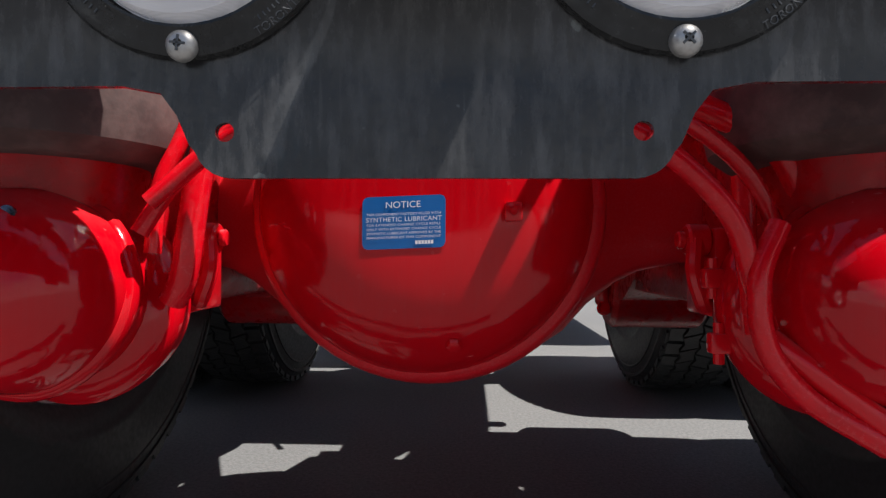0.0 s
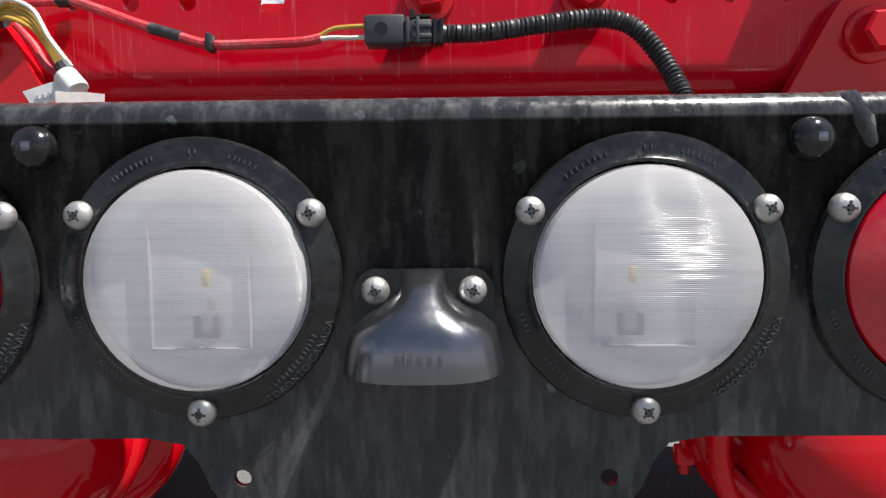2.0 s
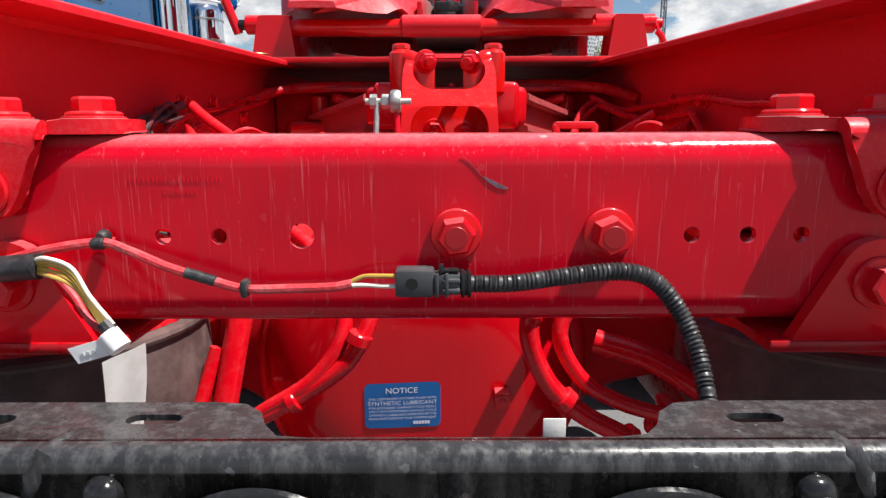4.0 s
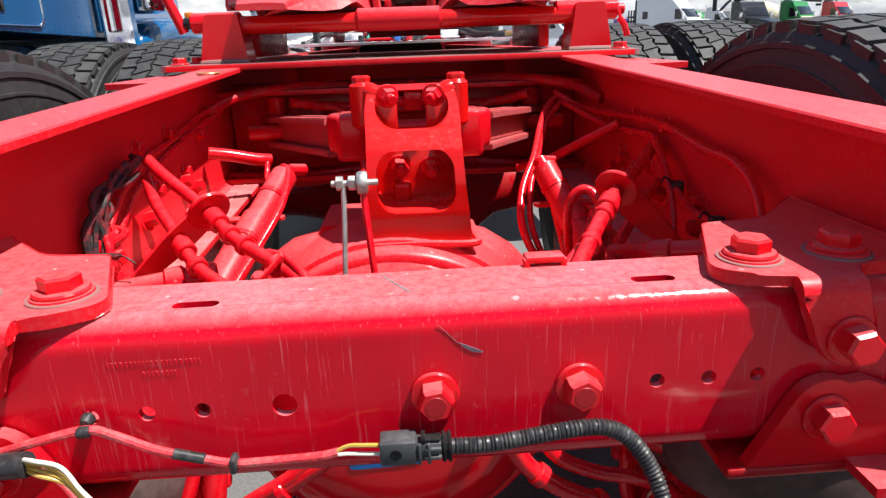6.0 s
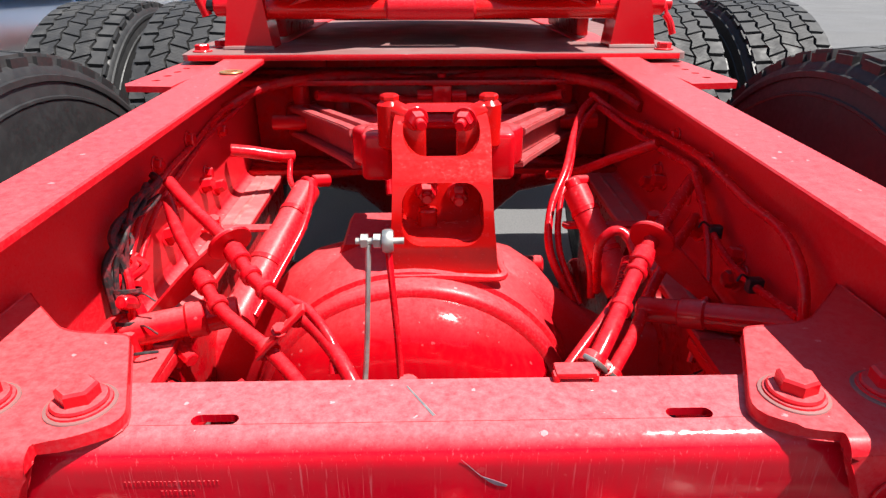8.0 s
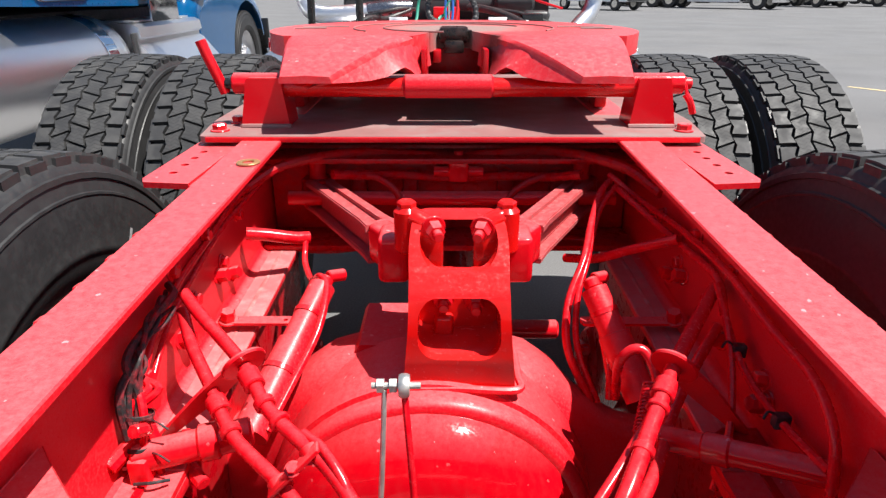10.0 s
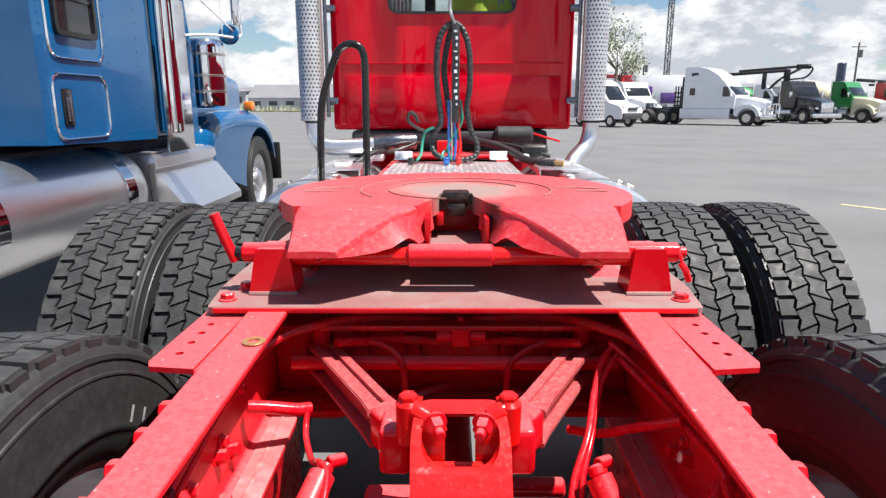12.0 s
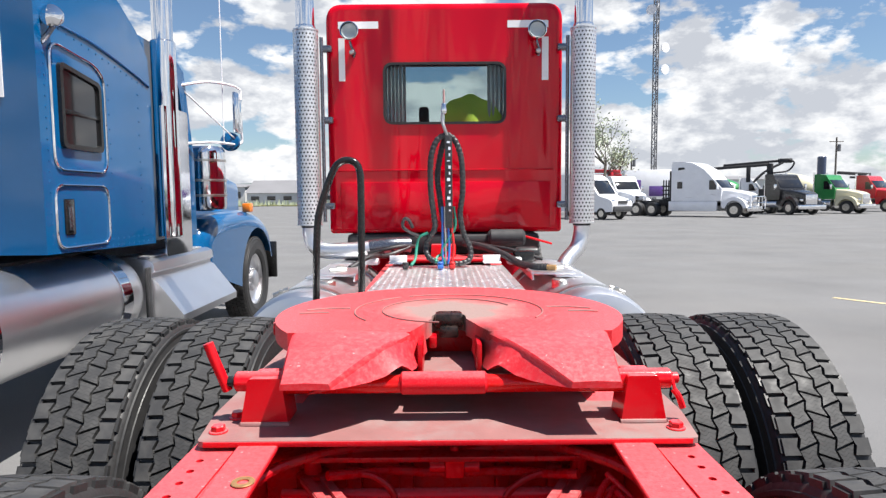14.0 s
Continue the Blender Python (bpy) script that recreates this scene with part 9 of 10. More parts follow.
    tank = part("fuel_tank", bm, POLISHED, blue, "long polished aluminium fuel tank")
    for y in (3.35, 4.75):
        bm = bm_new()
        lathe(bm, [(0.337, -0.07), (0.343, -0.065), (0.343, 0.065), (0.337, 0.07)], axis_m((-2.66, y, 0.83), (0, 1, 0)), 48, cap=(False, False))
        part("tank_strap", bm, CHROME, tank)
    # dark underside, frame and rear wheels
    bm = bm_new()
    box(bm, (-3.4, 4.6, 1.12), (1.5, 3.2, 0.14), 0.02)
    box(bm, (-3.05, 3.4, 0.95), (0.08, 10.5, 0.26), 0.01)
    box(bm, (-3.75, 3.4, 0.95), (0.08, 10.5, 0.26), 0.01)
    box(bm, (-3.4, 6.9, 0.75), (1.0, 1.2, 0.6), 0.05)
    part("chassis", bm, DARK_TRIM, blue)
    bm = bm_new()
    box(bm, (-2.35, 5.12, 0.80), (0.03, 0.06, 0.45), 0.01)
    part("tank_bracket", bm, DARK_TRIM, blue)
    wheel(blue, -2.515, 8.12, 0.546, 1, 20, RIM_STEER)
    wheel(blue, -4.12, 8.12, 0.546, -1, 70, RIM_STEER)
    for y in (-0.6, 0.75):
        for x, f in ((-2.35, 1), (-2.68, -1), (-4.12, 1), (-4.45, -1)):
            wheel(blue, x, y, 0.547, f, 40 * y + 10 * x, RIM_OUT if abs(x + 3.4) > 1 else RIM_IN)


DARK_GLOSS = material("tinted_window_glass", (0.012, 0.012, 0.013), 0.04, vary=0.02, rough_vary=0.01, coat=0.5)
RIM_STEER = rim_mesh(ALU, 0.05)
blue_truck()


# ---- parked vehicles across the yard ----
FAR_BODY = {}


def far_paint(name, rgb):
    if name not in FAR_BODY:
        FAR_BODY[name] = material(name, rgb, 0.25, vary=0.05, scale=1.5, coat=0.5)
    return FAR_BODY[name]


def far_wheel(bmw, veh, x, y, z, r=0.52, w=0.28, hub=None):
    m = axis_m((x, y, z), (0, -1, 0))
    bm = bm_new()
    lathe(bm, [(r * 0.6, w / 2), (r * 0.93, w / 2), (r, w * 0.36), (r, -w * 0.36), (r * 0.93, -w / 2), (r * 0.6, -w / 2)], m, 28)
    wh = part("wheel", bm, RUBBER_WALL, veh)
    bm = bm_new()
    lathe(bm, [(r * 0.54, w * 0.51), (r * 0.48, w * 0.30), (r * 0.34, w * 0.22), (r * 0.30, w * 0.40), (r * 0.20, w * 0.52), (r * 0.08, w * 0.54)], m, 20)
    part("rim", bm, hub or STEEL, wh)


def far_tractor(at, yaw, body, second=None, hood_len=1.7, sleeper=0.0, roof=3.2, dark_frame=True, chrome=True, label="", boom=False, mixer=None, crane=None):
    """A conventional truck, nose along local +x, its side towards local -y. x = 0 at the back of the cab."""
    v = thing("tractor_truck" if sleeper else "work_truck", (0, 0, 0), label, "truck", group="trucks parked across the yard")
    second = second or body
    W = 1.22
    # cab and sleeper in profile
    s = -sleeper
    prof = [(s, 1.15), (1.55, 1.15), (1.62, 2.0), (1.05, 2.64) if sleeper else (1.02, 2.86)]
    if sleeper:
        prof += [(0.35, roof - 0.62), (-0.45, roof - 0.15), (-1.2, roof), (s + 0.1, roof), (s, roof - 0.1)]
    else:
        prof += [(0.9, roof - 0.08), (0.2, roof), (0.05, roof - 0.02), (0, roof - 0.1)]
    bm = bm_new()
    m = in_xz(-W + 0.08)
    sheet(bm, rounded(prof, [0.03, 0.02, 0.05, 0.12] + [0.14] * (len(prof) - 4), 4), [], 2 * W - 0.16, m)
    bmesh.ops.bevel(bm, geom=[e for e in bm.edges if len(e.link_faces) == 2 and e.calc_face_angle(0) > 1.1], offset=0.09, segments=3, affect="EDGES")
    part("cab", bm, body, v, angle=45)
    bm = bm_new()
    sheet(bm, rounded([(0.72, 1.95), (1.36, 1.95), (1.02, 2.60), (0.72, 2.62)], 0.06, 4), [], 0.01, in_xz(-W + 0.068))
    if sleeper:
        part("side_window", bm, DARK_GLOSS, v)
        bm = bm_new()
        sheet(bm, rounded([(-sleeper + 0.45, 2.05), (-sleeper + 0.85, 2.05), (-sleeper + 0.85, 2.55), (-sleeper + 0.45, 2.55)], 0.05, 4), [], 0.01, in_xz(-W + 0.068))
        part("side_window", bm, DARK_GLOSS, v)
        bm = bm_new()
        sheet(bm, rounded([(-sleeper + 0.5, roof - 0.62), (-sleeper + 1.05, roof - 0.56), (-sleeper + 0.95, roof - 0.40), (-sleeper + 0.5, roof - 0.42)], 0.03, 3), [], 0.01, in_xz(-W + 0.068))
    part("side_window", bm, DARK_GLOSS, v)
    bm = bm_new()
    tilt, mid = (-42, (1.345, 0, 2.36)) if sleeper else (-35, (1.365, 0, 2.40))
    mm = Matrix.Translation(mid) @ pose(0, 0, 0, 0, tilt, 0)
    box(bm, (0, 0, 0), (0.03, 2 * W - 0.36, 0.76), 0.01, m=mm)
    part("windshield", bm, DARK_GLOSS, v)
    # hood with sloping top
    bm = bm_new()
    rings = []
    for x, hw2, zt in ((1.50, 0.98, 1.98), (1.5 + hood_len * 0.4, 0.86, 1.90), (1.5 + hood_len * 0.85, 0.70, 1.72), (1.5 + hood_len, 0.62, 1.58)):
        rings.append([(x, y, z) for y, z in ring_xz(0, hw2, 0.75, zt, 0.18, 0.03)])
    ring_faces(bm, rings)
    part("hood", bm, second, v)
    nose = 1.5 + hood_len
    bm = bm_new()
    box(bm, (nose + 0.02, 0, 1.18), (0.06, 1.05, 0.75), 0.03)
    for k in range(6):
        box(bm, (nose + 0.055, 0, 0.90 + 0.11 * k), (0.02, 0.98, 0.03))
    part("grille", bm, CHROME, v)
    bm = bm_new()
    box(bm, (nose + 0.10, 0, 0.60), (0.25, 2.4, 0.34), 0.06)
    part("bumper", bm, CHROME if chrome else body, v)
    fx = 1.5 + hood_len * 0.52
    for sd in (-1, 1):
        bm = bm_new()
        sheet(bm, arc(fx, 0.55, 0.86, 8, 172, 14) + arc(fx, 0.55, 0.62, 172, 8, 14), [], 0.5, in_xz(sd * 0.95 - 0.25))
        bmesh.ops.bevel(bm, geom=[e for e in bm.edges if len(e.link_faces) == 2 and e.calc_face_angle(0) > 1.2], offset=0.05, segments=2, affect="EDGES")
        part("fender", bm, second, v)
        bm = bm_new()
        box(bm, (nose - 0.12, sd * 0.80, 1.12), (0.20, 0.26, 0.20), 0.06)
        part("headlight", bm, CHROME, v)
        far_wheel(None, v, fx, sd * 1.05, 0.52)
        bm = bm_new()
        box(bm, (1.42, sd * 1.42, 2.15), (0.10, 0.20, 0.42), 0.03)
        box(bm, (1.42, sd * 1.30, 2.0), (0.05, 0.22, 0.04), 0.01)
        part("mirror", bm, body if sleeper else CHROME, v)
        # skirt or tank
        bm = bm_new()
        if sleeper:
            box(bm, (-sleeper / 2 + 0.55, sd * 1.08, 0.78), (sleeper + 1.5, 0.20, 0.72), 0.05)
            part("side_skirt", bm, body, v)
        else:
            cyl(bm, (-0.2, sd * 0.95, 0.82), (1.3, sd * 0.95, 0.82), 0.28, 24, bevel=0.03)
            part("fuel_tank", bm, ALU, v)
        bm = bm_new()
        cyl(bm, (-0.12 - sleeper, sd * 0.98, 1.2), (-0.12 - sleeper, sd * 0.98, 3.35), 0.09, 14)
        part("exhaust", bm, DARK_TRIM if sleeper else CHROME, v)
    back = -sleeper - 0.2
    bm = bm_new()
    for sd in (-1, 1):
        box(bm, ((back - 3.4 + nose) / 2, sd * 0.40, 0.92), (nose - back + 3.4, 0.08, 0.26), 0.01)
    part("frame", bm, DARK_TRIM, v)
    for x in (back - 1.35, back - 2.65):
        for sd in (-1, 1):
            far_wheel(None, v, x, sd * 1.06, 0.52, 0.52, 0.30)
            far_wheel(None, v, x, sd * 0.73, 0.52, 0.52, 0.28)
    if sleeper:
        bm = bm_new()
        for k in range(4):
            box(bm, (back - 0.35, -0.55, 1.35 + 0.30 * k), (0.55, 0.9, 0.10), 0.03)
        for q in range(3):
            cyl(bm, (back - 0.1 - 0.2 * q, -0.95, 1.0), (back - 0.1 - 0.2 * q, -0.95, 2.7), 0.05, 10)
        box(bm, (back - 0.5, 0, 1.15), (0.9, 1.6, 0.25), 0.05)
        part("headache_rack", bm, DARK_TRIM, v)
        bm = bm_new()
        box(bm, (back - 1.9, 0, 1.12), (1.0, 0.9, 0.12), 0.04)
        part("fifth_wheel_head", bm, DARK_TRIM, v)
        bm = bm_new()
        tube(bm, [(nose + 0.28, -1.15, 0.55), (nose + 0.32, -1.1, 1.35), (nose + 0.33, 0, 1.42), (nose + 0.32, 1.1, 1.35), (nose + 0.28, 1.15, 0.55)], 0.045, 10)
        for q in (-0.5, 0.0, 0.5):
            cyl(bm, (nose + 0.32, q, 0.55), (nose + 0.32, q, 1.4), 0.03, 8)
        cyl(bm, (nose + 0.32, -1.1, 1.0), (nose + 0.32, 1.1, 1.0), 0.03, 8)
        part("bull_bar", bm, CHROME, v)
        bm = bm_new()
        for k in range(4):
            box(bm, (-0.9 + 0.11 * k, -W + 0.064, 1.42), (0.07, 0.006, 0.03))
            box(bm, (0.9 + 0.09 * k, -W + 0.064, 1.62 - 0.02 * k), (0.06, 0.006, 0.06))
        part("door_bars", bm, CAB_TRIM, v)
    if boom:
        bm = bm_new()
        box(bm, (-0.75, 0, 1.55), (0.9, 1.5, 1.0), 0.08)
        cyl(bm, (-0.8, 0, 1.9), (-0.8, 0, 4.1), 0.24, 16)
        part("crane_base", bm, DARK_TRIM, v)
        bm = bm_new()
        swing = pose(-0.8, 0, 0, 0, 0, 58)
        box(bm, (-2.6, 0, 4.02), (5.6, 0.32, 0.24), 0.04, m=swing @ pose(0, 0, 0, 0, -3.5, 0))
        box(bm, (-0.9, 0.2, 4.25), (4.6, 0.30, 0.20), 0.04, m=swing @ pose(0, 0, 0, 0, -4.0, 0))
        box(bm, (1.1, 0, 4.30), (1.0, 0.40, 0.36), 0.06, m=swing)
        tube(bm, [swing @ Vector(q) for q in ((1.3, -0.2, 4.4), (1.7, -0.25, 4.1), (1.3, -0.25, 3.5), (0.5, -0.25, 3.35), (-0.2, 0, 3.3))], 0.07, 8)
        for q in (-0.15, 0.15):
            tube(bm, [swing @ Vector(p) for p in ((-1.2, q, 2.6), (-0.4, q, 3.4), (0.9, q, 4.15))], 0.09, 8)
        box(bm, (-1.6, 0, 3.3), (0.3, 0.3, 1.4), 0.04, m=swing)
        part("crane_arm", bm, DARK_TRIM, v, "folded black loader boom")
    if mixer:
        bm = bm_new()
        lathe(bm, [(0.25, -2.4), (0.6, -2.35), (1.05, -1.6), (1.15, -0.4), (1.05, 0.6), (0.5, 1.6), (0.42, 1.9)], axis_m((-2.4, 0, 2.25), (-1, 0, 0.28)), 32)
        part("tank_body", bm, mixer, v, "rounded pale tank body")
        bm = bm_new()
        box(bm, (-2.4, 0, 1.15), (4.6, 1.1, 0.25), 0.04)
        part("tank_cradle", bm, DARK_TRIM, v)
    if crane:
        bm = bm_new()
        box(bm, (-2.2, 0, 1.4), (3.2, 2.2, 0.5), 0.05)
        swing = pose(-0.8, 0, 0, 0, 0, 50)
        box(bm, (-1.4, 0, 3.62), (3.8, 0.40, 0.30), 0.05, m=swing @ pose(0, 0, 0, 0, 3, 0))
        box(bm, (-0.4, 0, 3.30), (2.4, 0.34, 0.22), 0.04, m=swing)
        box(bm, (-0.8, 0, 2.6), (0.5, 0.6, 1.9), 0.06)
        part("crane_arm", bm, crane, v)
    v.matrix_basis = pose(*at, 0, 0, yaw)
    return v


def box_van(at, yaw):
    v = thing("delivery_van", (0, 0, 0), "white high-roof delivery van parked across the yard", "van")
    bm = bm_new()
    prof = rounded([(-3.3, 0.45), (2.35, 0.45), (2.40, 0.95), (2.2, 1.15), (1.35, 1.35), (0.55, 2.38), (0.1, 2.62), (-3.1, 2.66), (-3.3, 2.4)], [0.1, 0.12, 0.12, 0.15, 0.2, 0.25, 0.2, 0.15, 0.1], 4)
    sheet(bm, prof, [], 1.94, in_xz(-0.97))
    bmesh.ops.bevel(bm, geom=[e for e in bm.edges if len(e.link_faces) == 2 and e.calc_face_angle(0) > 1.1], offset=0.12, segments=3, affect="EDGES")
    part("body", bm, WHITE_PAINT, v, angle=45)
    bm = bm_new()
    mm = Matrix.Translation((0.98, 0, 1.87)) @ pose(0, 0, 0, 0, -38, 0)
    box(bm, (0, 0, 0), (0.02, 1.56, 0.98), 0.03, m=mm)
    part("windshield", bm, DARK_GLOSS, v)
    bm = bm_new()
    sheet(bm, rounded([(-0.35, 1.40), (0.95, 1.40), (0.50, 1.98), (-0.35, 2.02)], 0.08, 4), [], 0.01, in_xz(-0.978))
    part("side_window", bm, DARK_GLOSS, v)
    for sd in (-1, 1):
        for x in (1.55, -2.2):
            far_wheel(None, v, x, sd * 0.86, 0.345, 0.345, 0.23)
        bm = bm_new()
        box(bm, (2.24, sd * 0.74, 1.0), (0.16, 0.30, 0.28), 0.05)
        part("headlight", bm, CHROME, v)
        bm = bm_new()
        box(bm, (0.75, sd * 1.10, 1.55), (0.12, 0.22, 0.34), 0.04)
        part("mirror", bm, BLACK_PLASTIC, v)
    bm = bm_new()
    box(bm, (2.40, 0, 0.62), (0.12, 1.8, 0.30), 0.05)
    box(bm, (2.41, 0, 1.0), (0.05, 0.9, 0.18), 0.02)
    part("bumper", bm, GREY_PLASTIC, v)
    v.matrix_basis = pose(*at, 0, 0, yaw) @ Matrix.Diagonal((1.1, 1.1, 1.16, 1))


P_WHITE = far_paint("white_truck_paint", (0.78, 0.79, 0.82))
P_BLACK = far_paint("black_truck_paint", (0.018, 0.018, 0.02))
P_GREEN = far_paint("green_truck_paint", (0.03, 0.22, 0.06))
P_CREAM = far_paint("cream_truck_paint", (0.62, 0.58, 0.42))
P_RED = far_paint("red_truck_paint", (0.5, 0.02, 0.03))
P_PURPLE = far_paint("purple_panel_paint", (0.10, 0.05, 0.22))

box_van((10.2, 43.5, 0), -52)
far_tractor((19.2, 46.0, 0), -47, P_WHITE, sleeper=2.1, roof=4.0, hood_len=1.9, label="white aerodynamic sleeper tractor with bull bar, parked", chrome=True)
far_tractor((27.0, 51.0, 0), -76, P_BLACK, hood_len=2.0, boom=True, label="black log loader truck with folded boom, parked")
far_tractor((31.6, 52.6, 0), -58, P_GREEN, second=P_CREAM, hood_len=1.9, mixer=P_CREAM, label="green and cream tank truck, parked")
far_tractor((38.0, 57.0, 0), -60, P_RED, hood_len=1.9, label="red truck with chrome nose, parked")
far_tractor((14.6, 52.8, 0), -72, P_WHITE, hood_len=1.7, crane=P_RED, label="white truck with red crane arm, parked")
far_tractor((29.5, 62.0, 0), -35, P_WHITE, hood_len=1.8, mixer=P_GREEN, label="white truck with green drum, parked behind the others")
far_tractor((45.0, 66.0, 0), -40, P_CREAM, hood_len=1.8, crane=DARK_TRIM, label="pale truck with dark hoist, parked")


def trailer_box():
    v = thing("box_trailer", (21.0, 63, 0), "white box trailer with purple and green panels", "trailer")
    bm = bm_new()
    box(bm, (21.0, 63, 2.75), (6.4, 2.5, 2.7), 0.05)
    part("body", bm, P_WHITE, v)
    for x, w, mat, z in ((18.7, 1.4, P_PURPLE, 2.6), (20.9, 1.4, P_PURPLE, 2.0), (23.2, 1.2, P_GREEN, 2.0)):
        bm = bm_new()
        box(bm, (x, 61.73, z), (w, 0.03, 1.0), 0.01)
        part("side_panel", bm, mat, v)
    for x in (18.0, 19.3, 24.0):
        bm = bm_new()
        cyl(bm, (x, 61.8, 0.52), (x, 64.2, 0.52), 0.52, 20)
        part("wheel", bm, RUBBER_WALL, v)
    bm = bm_new()
    box(bm, (21, 63, 1.05), (8.8, 1.4, 0.3), 0.03)
    part("frame", bm, DARK_TRIM, v)


trailer_box()


# ---- masts, poles, tree, far edge of the yard ----
def lattice_mast(x, y, h, w):
    v = thing("radio_mast", (x, y, 0), "tall grey lattice radio mast", "mast")
    legs = [(x + w * math.cos(a), y + w * math.sin(a)) for a in (0.3, 0.3 + 2.094, 0.3 + 4.189)]
    for lx, ly in legs:
        bm = bm_new()
        cyl(bm, (lx, ly, 0), (lx, ly, h), 0.075, 6)
        part("leg", bm, GALV_DARK, v)
    bm = bm_new()
    n = int(h / 0.9)
    for k in range(n):
        z0, z1 = k * 0.9, (k + 1) * 0.9
        for i in range(3):
            a, b = legs[i], legs[(i + 1) % 3]
            if k % 2:
                a, b = b, a
            sweep(bm, [(a[0], a[1], z0), (b[0], b[1], z1)], 0.035, 4)
            sweep(bm, [(a[0], a[1], z1), (b[0], b[1], z1)], 0.03, 4)
    tagged(part("bracing", bm, GALV_DARK, v), kind="stuff")
    for z, s in ((21.5, 1), (17.5, -1), (15.2, -1)):
        bm = bm_new()
        lathe(bm, [(0.1, 0), (0.5, 0.15), (0.55, 0.3)], axis_m((x - s * 0.7, y - 0.4, z), (-s * 0.4, -1, 0)), 16)
        part("dish", bm, WHITE_PAINT, v)


GALV_DARK = material("weathered_galvanised_steel", (0.2, 0.2, 0.21), 0.5, metal=0.5, vary=0.2, scale=2)
lattice_mast(23.4, 70, 26, 0.30)


def pole(x, y, h, arms):
    v = thing("utility_pole", (x, y, 0), "grey wooden utility pole", "pole", group="utility poles")
    bm = bm_new()
    cyl(bm, (x, y, 0), (x, y, h), 0.16, 10, 0.11)
    part("post", bm, POLE_WOOD, v)
    for z in arms:
        bm = bm_new()
        box(bm, (x, y, z), (2.0, 0.12, 0.12), 0.02)
        part("cross_arm", bm, POLE_WOOD, v)
    bm = bm_new()
    cyl(bm, (x + 0.35, y - 0.1, h - 2.0), (x + 0.35, y - 0.1, h - 1.0), 0.22, 12)
    part("transformer", bm, GALV_DARK, v)


POLE_WOOD = material("weathered_pole_wood", (0.16, 0.14, 0.12), 0.85, vary=0.2, scale=3)
pole(56, 90, 9.6, (9.0,))
pole(25.3, 90, 8.3, ())
pole(26.9, 90, 7.7, ())

LEAF = material("pale_green_leaves", (0.33, 0.37, 0.26), 0.6, vary=0.25, scale=3)
BARK = material("bark", (0.10, 0.085, 0.07), 0.9, vary=0.3, scale=8, bump=0.5)


def tree(x, y, h, spread, seed, label, leaf_size=0.11, count=1000):
    rng = random.Random(seed)
    v = thing("tree", (x, y, 0), label, "tree")
    bm = bm_new()
    tips = []
    def limb(p, d, length, r, depth):
        pts = [p]
        q = Vector(p)
        dd = Vector(d)
        for k in range(4):
            dd = (dd + Vector((rng.uniform(-0.2, 0.2), rng.uniform(-0.2, 0.2), rng.uniform(-0.02, 0.2)))).normalized()
            q = q + dd * length / 4
            pts.append(q.copy())
        sweep(bm, pts, r, 6, [r * (1 - 0.16 * i) for i in range(5)])
        if depth == 0:
            tips.extend(pts[1:])
            return
        for k in range(4 if depth > 1 else 3):
            a = rng.uniform(0, 6.28)
            nd = (dd * 0.7 + Vector((math.cos(a) * spread, math.sin(a) * spread, rng.uniform(0.1, 0.7)))).normalized()
            limb(pts[rng.choice((2, 3, 4))], nd, length * rng.uniform(0.55, 0.8), r * 0.5, depth - 1)
    limb(Vector((x, y, 0)), (0, 0, 1), h * 0.45, h * 0.018, 3)
    part("trunk", bm, BARK, v)
    bm = bm_new()
    for k in range(count):
        c = rng.choice(tips) + Vector((rng.gauss(0, 0.28), rng.gauss(0, 0.28), rng.gauss(0, 0.24)))
        n = Vector((rng.uniform(-1, 1), rng.uniform(-1, 1), rng.uniform(-0.3, 1))).normalized()
        t = n.orthogonal().normalized()
        b = n.cross(t)
        s = leaf_size * rng.uniform(0.6, 1.3)
        bm.faces.new([bm.verts.new(c + t * s * u + b * s * w) for u, w in ((-1, 0), (0, -0.55), (1, 0), (0, 0.55))])
    tagged(part("crown", bm, LEAF, v), kind="stuff")


tree(13.2, 52.0, 9.5, 0.9, 5, "slender tree with sparse pale leaves beyond the yard")
tree(14.6, 54.0, 8.0, 0.9, 8, "slender tree with sparse pale leaves beyond the yard")


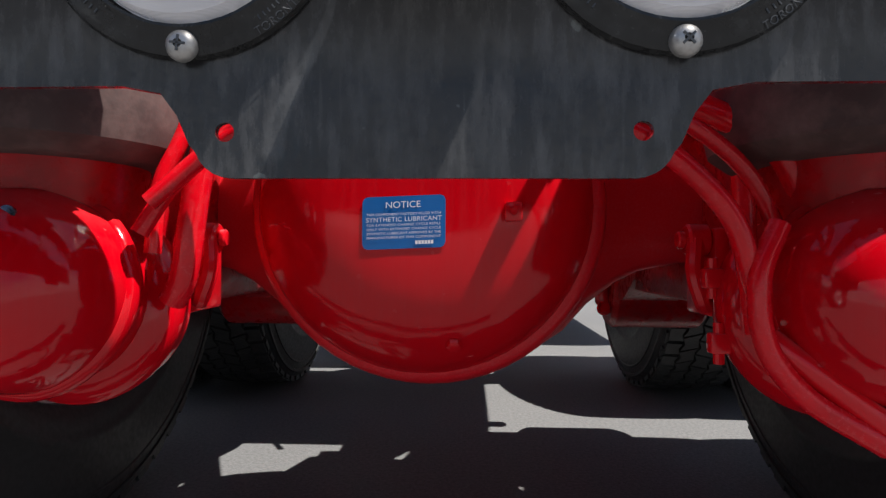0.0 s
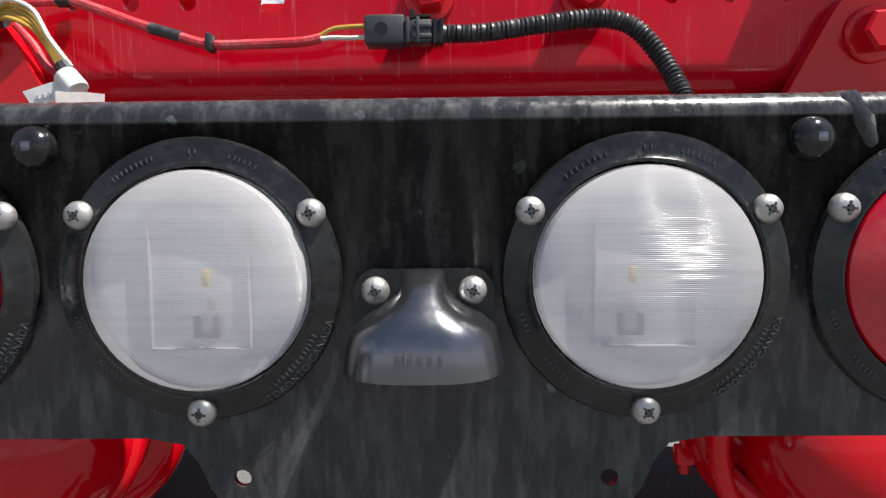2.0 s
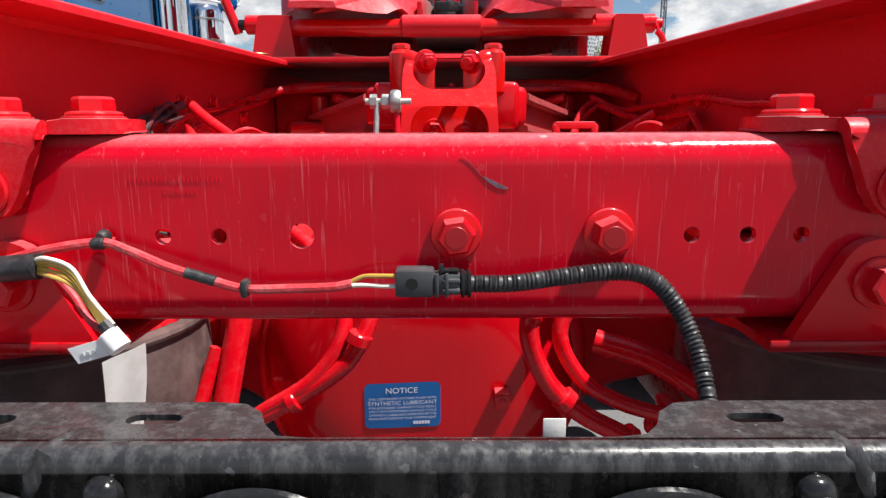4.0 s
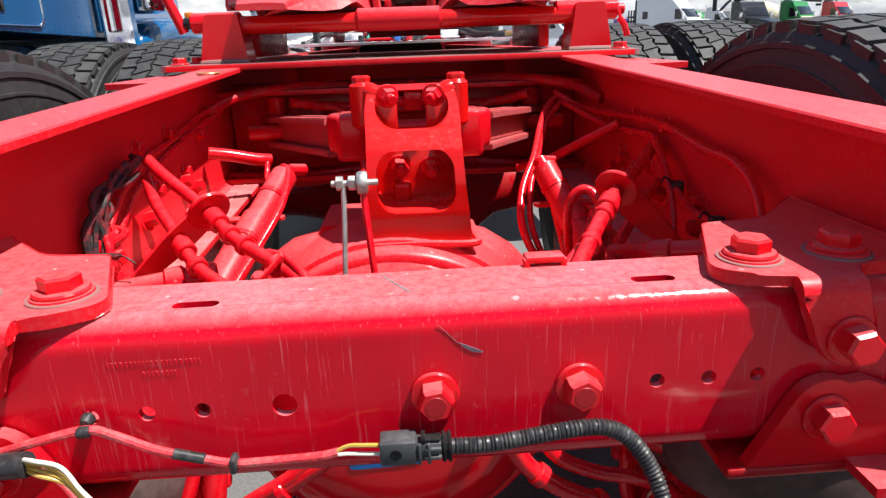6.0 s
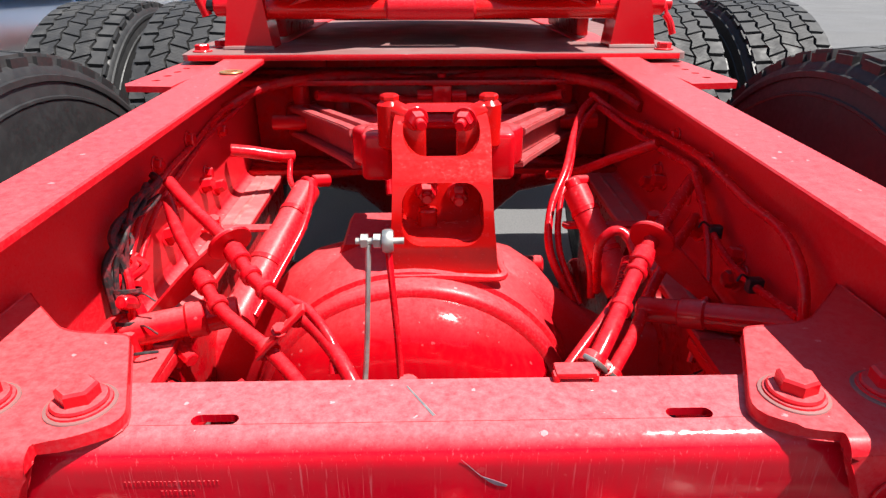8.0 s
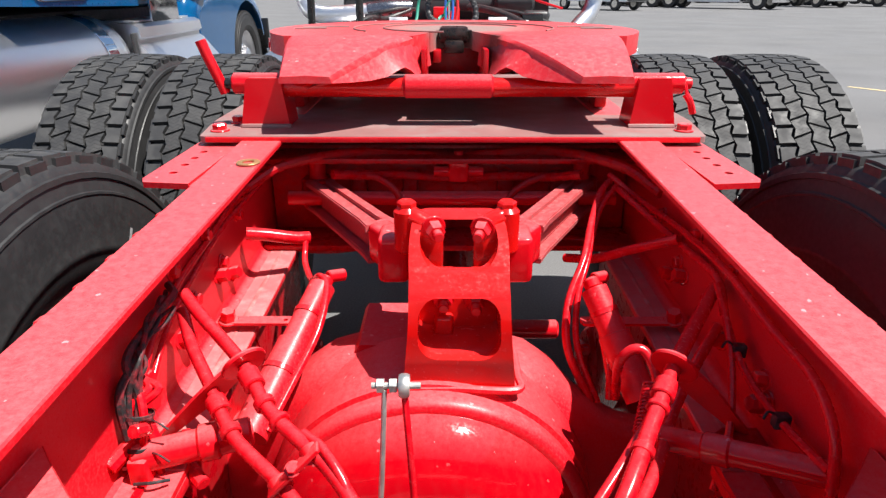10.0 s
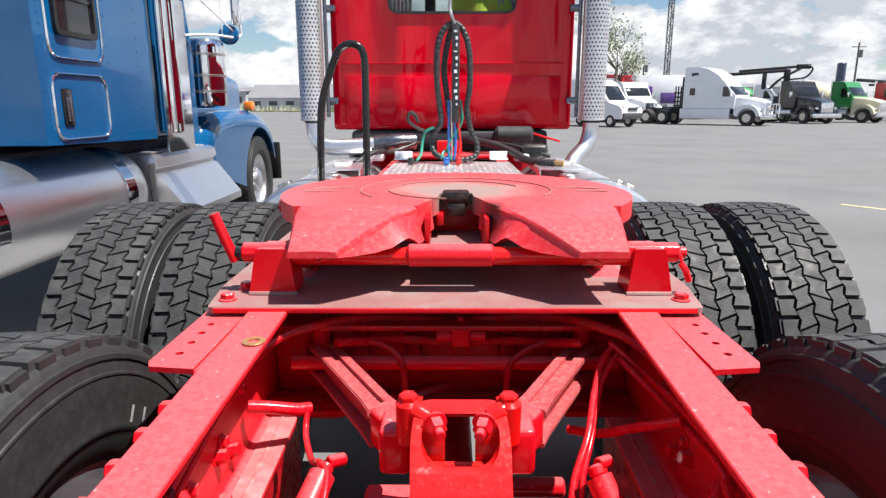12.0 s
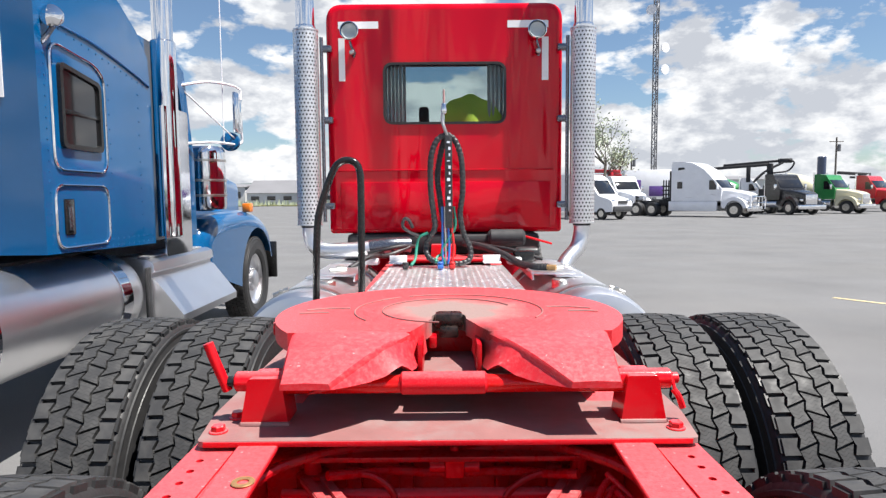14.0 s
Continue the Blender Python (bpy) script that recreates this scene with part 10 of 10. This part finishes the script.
def far_edge():
    GRASS = material("dry_verge_grass", (0.16, 0.16, 0.07), 0.9, vary=0.3, scale=0.3)
    bm = bm_new()
    for k in range(24):
        x0 = -140 + k * 6.5
        box(bm, (x0, 139 + 3 * math.sin(k * 1.7), 0.1), (7.2, 14, 0.3), 0.1)
    vg = new("grass_verge", finish("grass_verge", bm, GRASS))
    tagged(vg, "strip of dry verge grass at the yard's edge", "grass", kind="stuff")
    bm = bm_new()
    rng = random.Random(9)
    for k in range(900):
        x, y = rng.uniform(-135, -8), rng.uniform(131, 146)
        h = rng.uniform(0.4, 1.5)
        w = rng.uniform(0.1, 0.35)
        a = rng.uniform(0, 3.14)
        q = Vector((math.cos(a) * w, math.sin(a) * w, 0))
        p = Vector((x, y, 0.2))
        bm.faces.new([bm.verts.new(p - q), bm.verts.new(p + q), bm.verts.new(p + q * 0.2 + Vector((0, 0, h)))])
    tagged(new("weeds", finish("weeds", bm, LEAF)), "tall weeds along the fence", "weeds", kind="stuff")
    ROOF = material("grey_roofing", (0.17, 0.17, 0.18), 0.7, vary=0.1, scale=0.2)
    WALL = material("pale_cladding", (0.55, 0.56, 0.55), 0.7, vary=0.1, scale=0.2)
    def house(x, y, w, d, h, ridge, wall, label, windows=3):
        b = thing("industrial_building", (x, y, 0), label, "building", group="buildings beyond the yard")
        bm = bm_new()
        box(bm, (x, y, h / 2), (w, d, h))
        part("wall", bm, wall, b)
        bm = bm_new()
        ring_faces(bm, [[(x + s * (w / 2 + 0.4), y - d / 2 - 0.4, h), (x + s * (w / 2 + 0.4), y, h + ridge), (x + s * (w / 2 + 0.4), y + d / 2 + 0.4, h)] for s in (-1, 1)])
        part("roof", bm, ROOF, b)
        for k in range(windows):
            bm = bm_new()
            box(bm, (x - w / 2 + w * (k + 0.5) / windows, y - d / 2 - 0.03, h * 0.55), (w / windows * 0.5, 0.06, h * 0.35))
            part("window", bm, DARK_GLOSS, b)
    house(-42, 178, 22, 16, 3.2, 3.6, WALL, "pale industrial shed with grey pitched roof", 5)
    house(-66, 185, 20, 14, 5.0, 1.0, WALL, "white flat warehouse beyond the yard", 4)
    house(-32, 168, 9, 9, 3.2, 2.4, WALL, "small pale house with grey roof", 2)
    house(-84, 190, 14, 12, 4.5, 2.0, P_CREAM, "ochre shed beyond the yard", 3)
    house(60, 150, 40, 20, 5.0, 1.0, WALL, "long low shed behind the trucks", 8)
    # low hill behind
    HILL = material("hazy_hill", (0.10, 0.12, 0.12), 0.95, vary=0.2, scale=0.02)
    bm = bm_new()
    rows = []
    for k in range(41):
        x = -420 + 21 * k
        hgt = 4 + 16 * math.exp(-((x + 150) / 130) ** 2) + 3 * math.sin(k * 0.9) + 2 * math.sin(k * 2.3)
        rows.append([(x, 560, -1), (x, 620, hgt), (x, 720, hgt * 0.8), (x, 780, -1)])
    ring_faces(bm, rows, close=True)
    tagged(new("backdrop", finish("backdrop", bm, HILL)), "low hazy wooded hill on the horizon", "hill", kind="structure")
    # silo and tank tops over the trucks
    b = thing("storage_silo", (46.8, 78, 0), "dark blue storage silo", "silo")
    bm = bm_new()
    cyl(bm, (46.8, 78, 0), (46.8, 78, 6.2), 0.5, 20, bevel=0.1)
    part("shell", bm, far_paint("dark_blue_silo", (0.03, 0.05, 0.11)), b)
    # painted parking line
    bm = bm_new()
    PAINT = material("worn_yellow_line", (0.5, 0.40, 0.22), 0.8, vary=0.2, scale=4, dirt=(0.2, 0.19, 0.17), dirt_amount=0.9, dirt_scale=14)
    a, c = Vector((5.88, 9.53, 0.004)), Vector((8.2, 6.2, 0.004))
    w = Vector((0.045, 0.03, 0))
    vs = [bm.verts.new(p) for p in (a - w, a + w, c + w, c - w)]
    bm.faces.new(vs)
    tagged(new("parking_line", finish("parking_line", bm, PAINT)), "worn yellow parking line on asphalt", "line", kind="structure")


far_edge()
